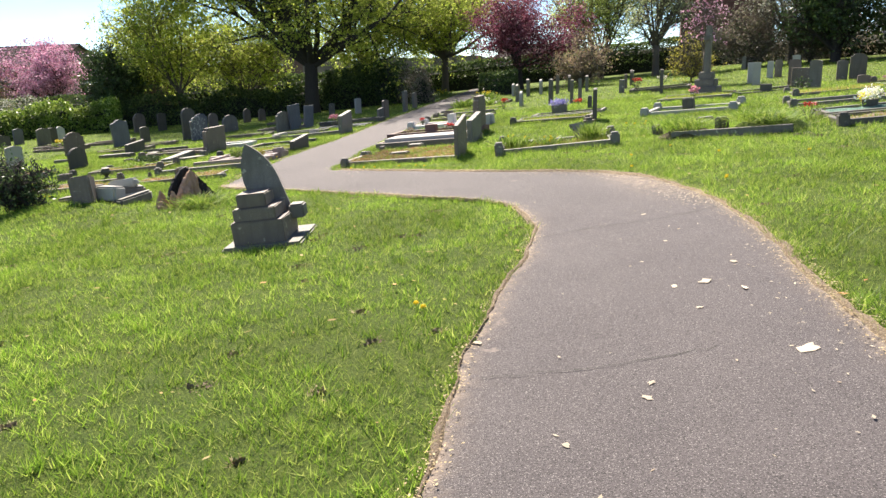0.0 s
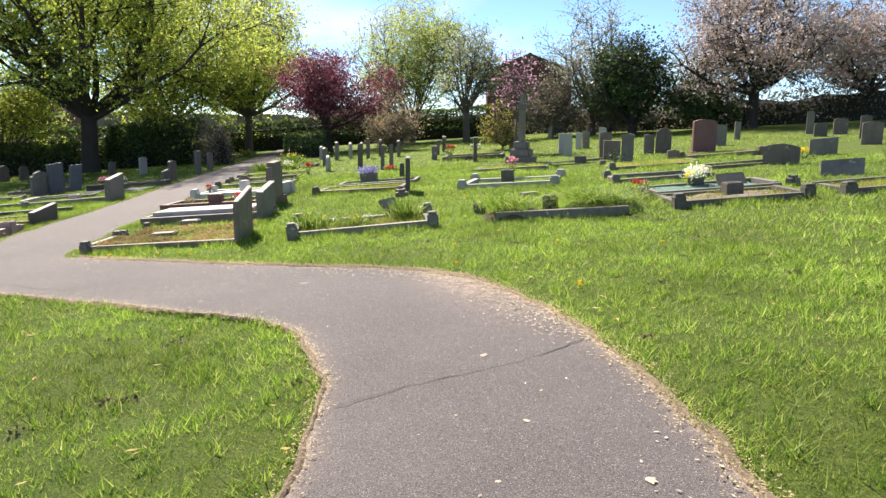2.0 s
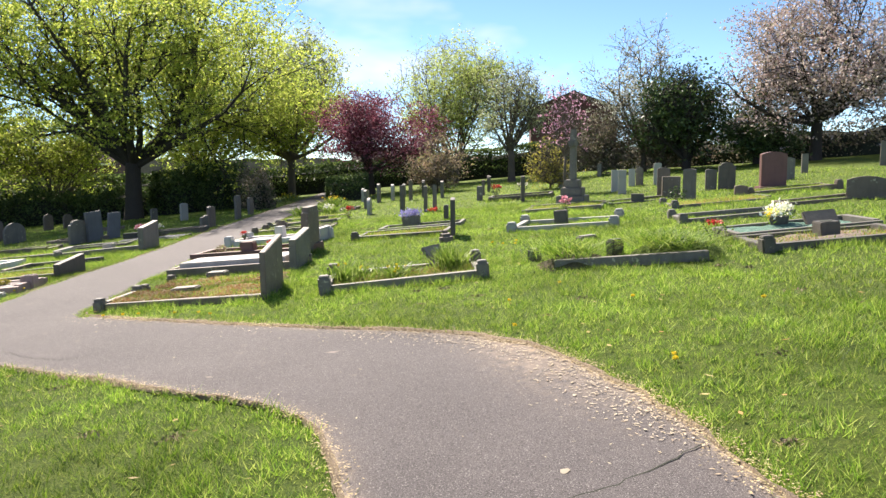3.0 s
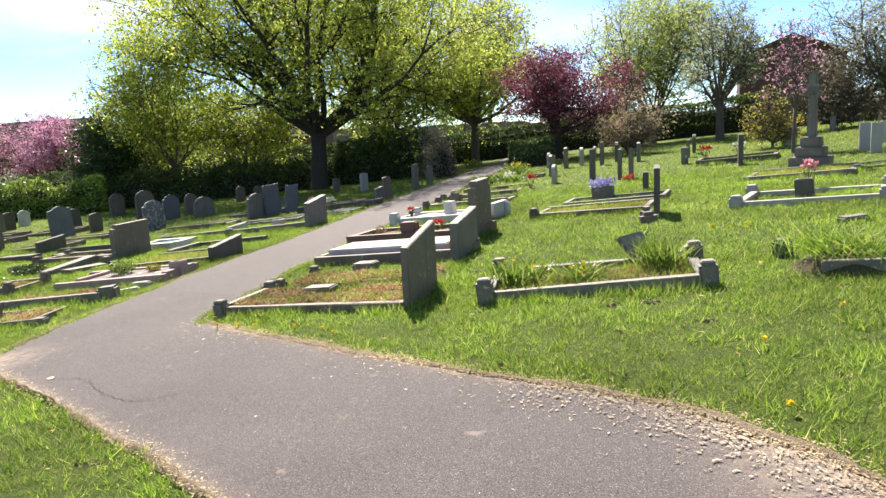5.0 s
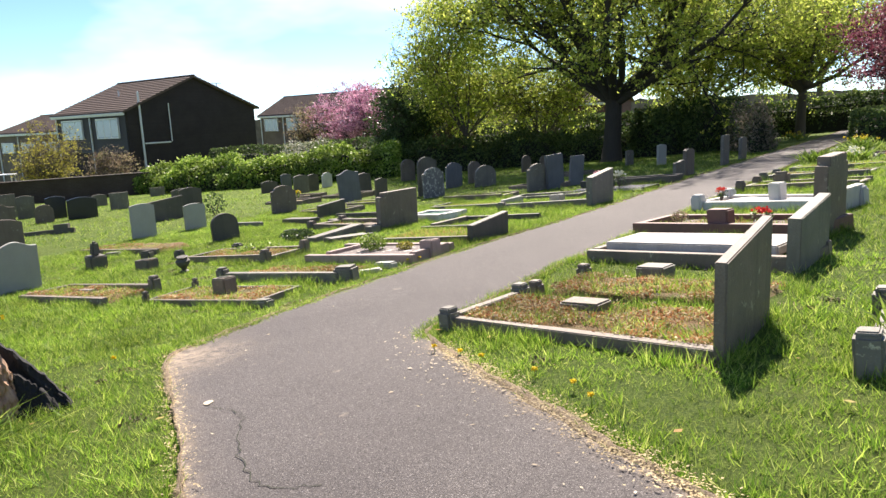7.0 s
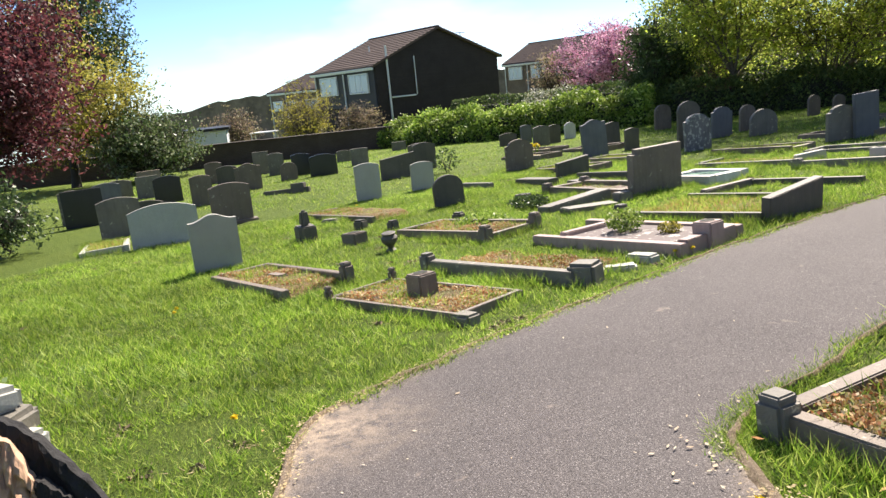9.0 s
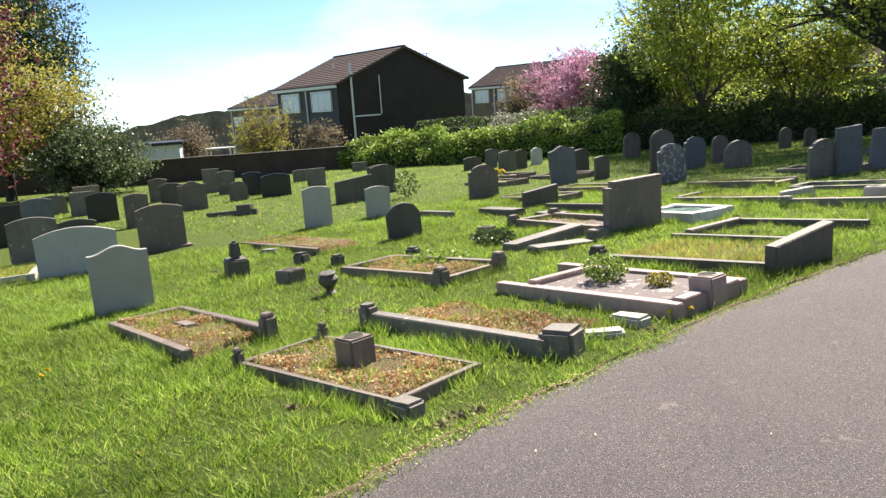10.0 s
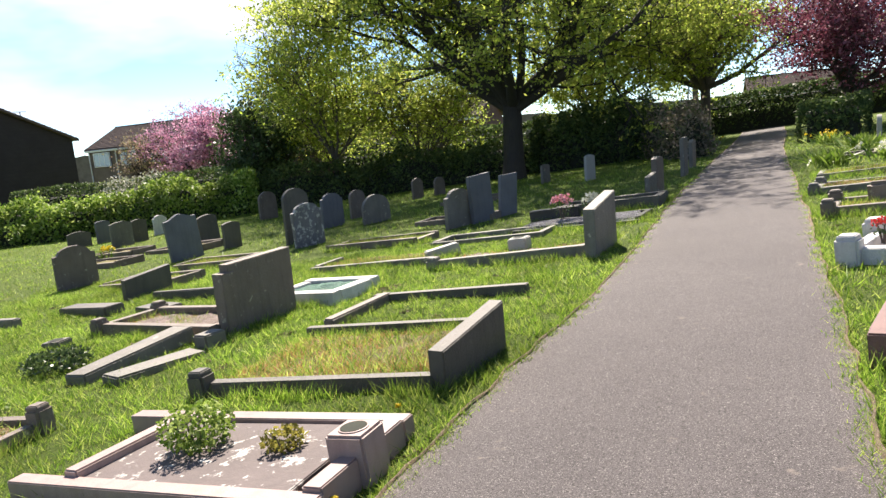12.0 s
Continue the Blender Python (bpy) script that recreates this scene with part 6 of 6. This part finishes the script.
for i, (x, y, yaw, sx, sy, sz, lift) in enumerate(((-4.72, 11.85, 20, 0.6, 0.36, 0.13, 0.0), (-4.8, 11.88, 35, 0.5, 0.3, 0.11, 0.13), (-4.85, 11.9, 10, 0.42, 0.28, 0.11, 0.24), (-4.55, 11.5, 60, 0.6, 0.16, 0.14, 0.0), (-4.95, 11.55, -20, 0.42, 0.26, 0.2, 0.05), (-5.25, 11.35, 10, 0.32, 0.3, 0.42, 0.0), (-5.6, 11.6, -40, 0.6, 0.2, 0.1, 0.0))):
    block("stone_rubble", x, y, yaw, sx, sy, sz, (PALE, GREY, PALE, GREY, PALE, BROWN, GREY)[i], "broken pale memorial stones heaped on grass", "stone", 0.03, (random.uniform(-9, 9), random.uniform(-9, 9)), lift, 0.03, group="rubble heap")


# ---- grass, straw and small litter ----
def blades(name, x, y, h, w, mat, seed, label, lean=0.7, lift=0.0, z=None):
    """Upright pointed blades at the given places, one triangle each."""
    rng = np.random.default_rng(seed)
    n = len(x)
    a = rng.uniform(0, 6.28319, n)
    hh = h * rng.uniform(0.45, 1.3, n)
    zz = (G(x, y) + relief(x, y) if z is None else z) + lift - 0.008
    wv = np.column_stack([np.cos(a), np.sin(a), np.zeros(n)]) * (w * rng.uniform(0.6, 1.3, n))[:, None] * 0.5
    base = np.column_stack([x, y, zz])
    tip = base + np.column_stack([rng.normal(size=n) * hh * lean, rng.normal(size=n) * hh * lean, hh])
    ob = quads_ob(name, np.stack([base - wv, base + wv, tip], 1).reshape(-1, 3), 3, mat)
    return tagged(ob, label, "grass", kind="stuff")


def plot_mask(x, y, soft=0.0):
    """True where a point lies inside a filled grave."""
    hit = np.zeros(len(x), bool)
    for inv, ln, wd, *_ in PLOTS:
        lx = inv[0][0] * x + inv[0][1] * y + inv[0][2] * G(x, y) + inv[0][3]
        ly = inv[1][0] * x + inv[1][1] * y + inv[1][2] * G(x, y) + inv[1][3]
        hit |= (lx > -0.03) & (lx < ln + 0.03) & (ly > -0.03) & (ly < wd + 0.03)
    return hit


def tufted(x, y, scale=1.6):
    """Height factor that makes the lawn patchy."""
    return 0.88 + 0.36 * np.clip(np.sin(x * scale + 1.7 * np.sin(y * scale * 0.7)) * np.sin(y * scale * 1.1 + 1.3 * np.sin(x * scale * 0.6)) + 0.35 * np.sin(x * 5.1 + y * 3.3), -0.6, 1.2)


def clumped(x, y):
    """0 to 1: small uneven clumps, a hand or two across."""
    u = np.sin(x * 13.0 + 2.1 * np.sin(y * 5.3) + 1.3 * np.sin(x * 3.1)) * np.sin(y * 14.5 + 2.3 * np.sin(x * 4.7 + 1.0) + 1.1 * np.sin(y * 2.3))
    v = np.sin(x * 29.0 + 1.9 * np.sin(y * 11.0)) * np.sin(y * 27.0 + 1.7 * np.sin(x * 12.0))
    return np.clip(0.5 + 0.42 * u + 0.22 * v, 0.0, 1.0)


BARE = np.column_stack([np.random.default_rng(5).uniform(-12, 10, 420), np.random.default_rng(6).uniform(1.5, 26, 420), np.random.default_rng(7).uniform(0.03, 0.16, 420) ** 1.15])
BARE = BARE[~in_path(BARE[:, 0], BARE[:, 1])]


def worn(x, y):
    """0 to 1: where the turf is worn to dry soil and dead grass."""
    k = np.zeros(len(x))
    for bx0, by0, r in BARE:
        near = (np.abs(x - bx0) < 3 * r) & (np.abs(y - by0) < 3 * r)
        if near.any():
            d2 = (x[near] - bx0) ** 2 + ((y[near] - by0) * 1.25) ** 2
            k[near] = np.maximum(k[near], np.exp(-d2 / (1.2 * r * r)))
    return k


rng = np.random.default_rng(77)


def lawn(n, lo, hi, ylo, yhi, h, w, seed, name, label):
    x, y = rng.uniform(lo, hi, n), rng.uniform(ylo, yhi, n)
    ok = ~in_path(x, y) & ~plot_mask(x, y)
    x, y = x[ok], y[ok]
    c = clumped(x, y)
    ok = (rng.random(len(x)) < 0.22 + 0.95 * c) & (rng.random(len(x)) > 0.86 * worn(x, y))
    x, y, c = x[ok], y[ok], c[ok]
    return blades(name, x, y, h * tufted(x, y) * (0.62 + 0.95 * c), w, BLADE, seed, label)


lawn(520000, -4.6, 6.0, 1.5, 14.5, 0.05, 0.0062, 1, "lawn_grass", "bright mown grass beside the path")
lawn(420000, -13.0, -2.2, 13.0, 26.5, 0.055, 0.0085, 2, "lawn_grass", "bright grass between the graves")
lawn(180000, -1.8, 8.0, 13.0, 26.0, 0.055, 0.010, 6, "lawn_grass", "bright grass above the path")
lawn(170000, -11, -4.4, 5.5, 16.5, 0.06, 0.0095, 3, "lawn_grass", "bright grass below the path")
lawn(140000, 5.5, 15.0, 3.0, 22.0, 0.06, 0.013, 4, "lawn_grass", "bright grass on the rising slope")
lawn(170000, -30.0, 20.0, 20.0, 44.0, 0.062, 0.022, 5, "lawn_grass", "grass among the far headstones")

# dead grass and crumbs of soil where the turf is worn
sel = rng.integers(0, len(BARE), 26000)
wx0, wy0 = BARE[sel, 0] + rng.normal(size=26000) * BARE[sel, 2] * 0.8, BARE[sel, 1] + rng.normal(size=26000) * BARE[sel, 2] * 0.65
ok = ~in_path(wx0, wy0) & ~plot_mask(wx0, wy0)
blades("dead_turf", wx0[ok], wy0[ok], 0.022, 0.010, STRAW, 14, "dead bleached grass in worn spots", 1.6)
sel = rng.integers(0, len(BARE), 9000)
wx0, wy0 = BARE[sel, 0] + rng.normal(size=9000) * BARE[sel, 2] * 0.5, BARE[sel, 1] + rng.normal(size=9000) * BARE[sel, 2] * 0.4
ok = ~in_path(wx0, wy0) & ~plot_mask(wx0, wy0)
wx0, wy0 = wx0[ok], wy0[ok]
crumbs = quads_ob("soil_crumbs", leaves_at(np.column_stack([wx0, wy0, G(wx0, wy0) + relief(wx0, wy0) + 0.012]), np.random.default_rng(15), 0.026, 0.9), 4, EARTH)
tagged(crumbs, "crumbs of dry soil in the turf", "soil", kind="stuff")

# ranker tufts scattered through the lawn
kx, ky = rng.uniform(-12, 9, 8500), rng.uniform(1.5, 25, 8500)
kx, ky = np.repeat(kx, 16) + rng.normal(size=8500 * 16) * 0.035, np.repeat(ky, 16) + rng.normal(size=8500 * 16) * 0.035
ok = ~in_path(kx, ky) & ~plot_mask(kx, ky)
blades("grass_tufts", kx[ok], ky[ok], 0.095, 0.008, BLADE, 12, "ranker tufts of grass in the lawn", 0.5)

# longer tufts round kerbs, and blades inside dry graves
tx, ty = [], []
rx, ry, rz, dx, dy, dz = [], [], [], [], [], []
for inv, ln, wd, mat, m, fh in PLOTS:
    if m.translation.length > 30:
        continue
    k = int(1000 * (ln + wd))
    s = rng.uniform(0, 2 * (ln + wd), k)
    lx = np.where(s < ln, s, np.where(s < ln + wd, ln + 0.04, np.where(s < 2 * ln + wd, 2 * ln + wd - s, -0.04)))
    ly = np.where(s < ln, -0.05, np.where(s < ln + wd, s - ln, np.where(s < 2 * ln + wd, wd + 0.04, 2 * ln + 2 * wd - s)))
    lx, ly = lx + rng.normal(size=k) * 0.05, ly - np.abs(rng.normal(size=k) * 0.05)
    keep = (np.sin(s * 4.3 + m[0][3] * 5) + 0.6 * np.sin(s * 11 + m[1][3] * 3)) > -0.35
    lx, ly = lx[keep], ly[keep]
    tx.append(m[0][0] * lx + m[0][1] * ly + m[0][3])
    ty.append(m[1][0] * lx + m[1][1] * ly + m[1][3])
    if mat in (RUST, DRY, CHIPS):
        k = int({RUST: 2000, DRY: 3200}.get(mat, 900) * ln * wd)
        lx, ly = rng.uniform(0.08, ln - 0.08, k), rng.uniform(0.08, wd - 0.08, k)
        patch = np.sin(lx * 5 + m[0][3] * 7) * np.sin(ly * 6 + m[1][3] * 3) > -0.25
        patch |= mat is DRY
        lx, ly = lx[patch], ly[patch]
        wx, wy = m[0][0] * lx + m[0][1] * ly + m[0][3], m[1][0] * lx + m[1][1] * ly + m[1][3]
        green = rng.random(len(lx)) < (0.42 if mat == RUST else 0.3)
        zz = G(wx, wy) + fh
        rx.append(wx[~green]); ry.append(wy[~green]); rz.append(zz[~green])
        dx.append(wx[green]); dy.append(wy[green]); dz.append(zz[green])
sx, sy, sz = [], [], []
for inv, ln, wd, mat, m, fh in PLOTS:
    if mat is not RUST or m.translation.length > 30:
        continue
    k = int(6500 * ln * wd)
    lx, ly = rng.uniform(0.1, ln - 0.1, k), rng.uniform(0.08, wd - 0.08, k)
    wx, wy = m[0][0] * lx + m[0][1] * ly + m[0][3], m[1][0] * lx + m[1][1] * ly + m[1][3]
    c = clumped(wx * 0.45 + 3.0, wy * 0.5)
    ok = rng.random(k) < c * 1.6 - 0.4
    wx, wy, c = wx[ok], wy[ok], c[ok]
    sx.append(wx); sy.append(wy); sz.append(G(wx, wy) + fh + 0.012 + 0.055 * c * rng.random(len(c)))
sedum = quads_ob("dead_sedum", leaves_at(np.column_stack([np.concatenate(sx), np.concatenate(sy), np.concatenate(sz)]), np.random.default_rng(16), 0.026, 0.6), 4, SEDUM)
tagged(sedum, "clumps of rusty dead sedum in graves", "plant", kind="stuff")
tx, ty = np.concatenate(tx), np.concatenate(ty)
ok = ~in_path(tx, ty)
blades("tall_grass", tx[ok], ty[ok], 0.12, 0.0065, BLADE, 8, "longer uncut grass along the kerbs", 0.45)
blades("dead_grass", np.concatenate(rx), np.concatenate(ry), 0.05, 0.009, RUSTBLADE, 9, "rusty dead grass in the graves", 1.2, z=np.concatenate(rz))
blades("grave_grass", np.concatenate(dx), np.concatenate(dy), 0.09, 0.01, BLADE, 10, "sparse green grass in the graves", 0.6, z=np.concatenate(dz))


def along(line, n, lo, hi, spread, seed):
    """Random places along part of an edge line."""
    r = np.random.default_rng(seed)
    sel = line[(line[:, 1] > lo) & (line[:, 1] < hi)]
    p = sel[r.integers(0, len(sel), n)]
    return p[:, 0] + r.normal(size=n) * spread, p[:, 1] + r.normal(size=n) * spread


gx0, gy0 = along(EDGE_L, 9000, 13.4, 34, 0.05, 51)
hx0, hy0 = along(EDGE_R, 9000, 13.8, 34, 0.05, 52)
blades("edge_grass", np.concatenate([gx0, hx0]), np.concatenate([gy0, hy0]), 0.042, 0.006, BLADE, 17, "ragged grass creeping over the path edge", 0.8, 0.02)


def strewn(name, x, y, size, mat, seed, label, lift=0.03):
    """Flat scraps lying on the path and verge."""
    r = np.random.default_rng(seed)
    n = len(x)
    a = r.uniform(0, 6.28319, n)
    s = size * r.uniform(0.4, 1.4, n)
    z = G(x, y) + lift + r.uniform(0, 0.005, n)
    c = np.column_stack([x, y, z])
    u = np.column_stack([np.cos(a), np.sin(a), r.normal(size=n) * 0.05]) * s[:, None] * 0.5
    v = np.column_stack([-np.sin(a), np.cos(a), r.normal(size=n) * 0.05]) * s[:, None] * 0.5 * r.uniform(0.15, 0.6, (n, 1))
    ob = quads_ob(name, np.stack([c - u, c - u * 0.2 + v, c + u, c + u * 0.1 - v], 1).reshape(-1, 3), 4, mat)
    return tagged(ob, label, "litter", kind="stuff")


wx, wy = rng.normal(-5.45, 0.17, 190), rng.normal(15.4, 0.11, 190)
strewn("white_chips", wx, wy, 0.036, CHIPS, 41, "pinkish white chips scattered in a weedy grave", 0.075)
ax, ay = along(EDGE_R, 10000, 2.0, 13.5, 0.06, 31)
bx, by = along(EDGE_L, 4200, 2.0, 16.0, 0.045, 32)
strewn("cut_straw", np.concatenate([ax, bx]), np.concatenate([ay, by]), 0.018, STRAW, 33, "dry cut grass along the path edge", 0.036)
cx, cy = along(EDGE_R, 3600, 7.2, 10.8, 0.2, 34)
ex, ey = along(EDGE_R, 1100, 2.5, 14, 0.22, 35)
keep = in_path(np.concatenate([cx, ex]), np.concatenate([cy, ey]))
strewn("bleached_cuttings", np.concatenate([cx, ex])[keep], np.concatenate([cy, ey])[keep], 0.027, LITTER, 36, "pale flattened scraps of cuttings on the asphalt", 0.027)
ox, oy = rng.uniform(-3.5, 3, 240), rng.uniform(2, 16, 240)
keep = in_path(ox, oy)
strewn("small_scraps", ox[keep], oy[keep], 0.03, LITTER, 37, "small pale scraps on the asphalt", 0.028)


lx, ly = rng.uniform(-5, 6, 260), rng.uniform(2, 14, 260)
keep = ~in_path(lx, ly)
strewn("dead_leaves", lx[keep], ly[keep], 0.06, RUSTBLADE, 38, "dead brown leaves caught in the lawn", 0.05)


def scrap(x, y, size, seed, label="flattened pale scrap on the asphalt"):
    """One larger ragged scrap trodden onto the path."""
    r = random.Random(seed)
    pts = []
    for i in range(11):
        a = 6.28319 * i / 11
        d = size * 0.5 * r.uniform(0.45, 1.1)
        pts.append((d * math.cos(a), 0.6 * d * math.sin(a)))
    v = [(0, 0, 0.006)] + [(px, py, r.uniform(0.001, 0.005)) for px, py in pts]
    f = [(0, i + 1, (i + 1) % 11 + 1) for i in range(11)]
    ob = mesh_ob("trodden_scrap", v, f, LITTER)
    ob.matrix_world = on_ground(x, y, r.uniform(0, 360), -0.027)
    tagged(ob, label, "litter", "trodden scraps")


for i, (x, y, s) in enumerate(((1.95, 4.72, 0.17), (1.72, 4.68, 0.09), (2.12, 4.5, 0.08), (2.0, 3.45, 0.17), (1.05, 3.1, 0.09), (1.12, 3.25, 0.06), (0.6, 2.75, 0.06), (0.32, 4.05, 0.08), (1.72, 4.22, 0.06), (2.3, 5.1, 0.09), (-2.35, 12.2, 0.14), (-1.3, 13.0, 0.05), (2.5, 2.9, 0.06), (2.05, 5.9, 0.07), (2.2, 7.0, 0.09))):
    scrap(x, y, s, 200 + i)


# cracks in the asphalt
def crack(pts, w, seed):
    r = random.Random(seed)
    v, f = [], []
    line = smooth_line(pts, 10)
    for i, (x, y) in enumerate(line):
        d = line[min(i + 1, len(line) - 1)] - line[max(i - 1, 0)]
        d = d / (np.linalg.norm(d) + 1e-9)
        j = r.uniform(-0.02, 0.02)
        ww = w * r.uniform(0.5, 1.2)
        for s in (-1, 1):
            px, py = x - d[1] * (s * ww / 2 + j), y + d[0] * (s * ww / 2 + j)
            v.append((px, py, gz(px, py) + 0.0285))
    for i in range(len(line) - 1):
        f.append((2 * i, 2 * i + 1, 2 * i + 3, 2 * i + 2))
    tagged(mesh_ob("crack", v, f, COREDARK), "thin dark crack in the asphalt", "crack", kind="structure")


crack([(-2.3, 12.15), (-1.95, 12.05), (-1.6, 11.6), (-1.2, 11.3), (-0.9, 11.35)], 0.007, 1)
crack([(1.15, 6.55), (1.7, 6.7), (2.3, 6.75), (2.95, 7.0)], 0.009, 2)
crack([(0.3, 3.55), (0.9, 3.5), (1.6, 3.6)], 0.005, 3)

# dandelions
dan = thing("dandelion", on_ground(2.9, 9.9, 0), "yellow dandelion flower in the grass", "flower", "dandelions")
quads_ob("flower_head", leaf_cloud(40, np.random.default_rng(5), np.array([0, 0, 0.07]), np.array([0.009, 0.009, 0.005]), 0.024), 4, YELLOW, dan)
part("stem", lathe([(0.003, -0.01), (0.003, 0.07)], 5), HEDGELEAF, dan)
for x, y in ((3.55, 8.3), (3.6, 8.4), (0.0, 4.75), (-0.05, 4.85), (-1.3, 13.4), (-1.05, 13.3), (-0.85, 13.2), (-0.4, 12.95), (-0.1, 12.75), (0.05, 12.55), (4.6, 15.7), (4.75, 15.5), (4.5, 16.0), (4.9, 15.9), (-3.55, 17.3), (-3.45, 17.45), (-3.5, 18.6), (-7.2, 14.1), (-7.35, 14.2), (-3.9, 18.3), (3.2, 11.0), (4.3, 10.4), (5.2, 9.6), (-4.0, 12.9), (-12.0, 20.4), (-10.4, 20.0), (-3.2, 20.2), (4.0, 11.6)):
    copy_thing(dan, on_ground(x, y, random.uniform(0, 360)))
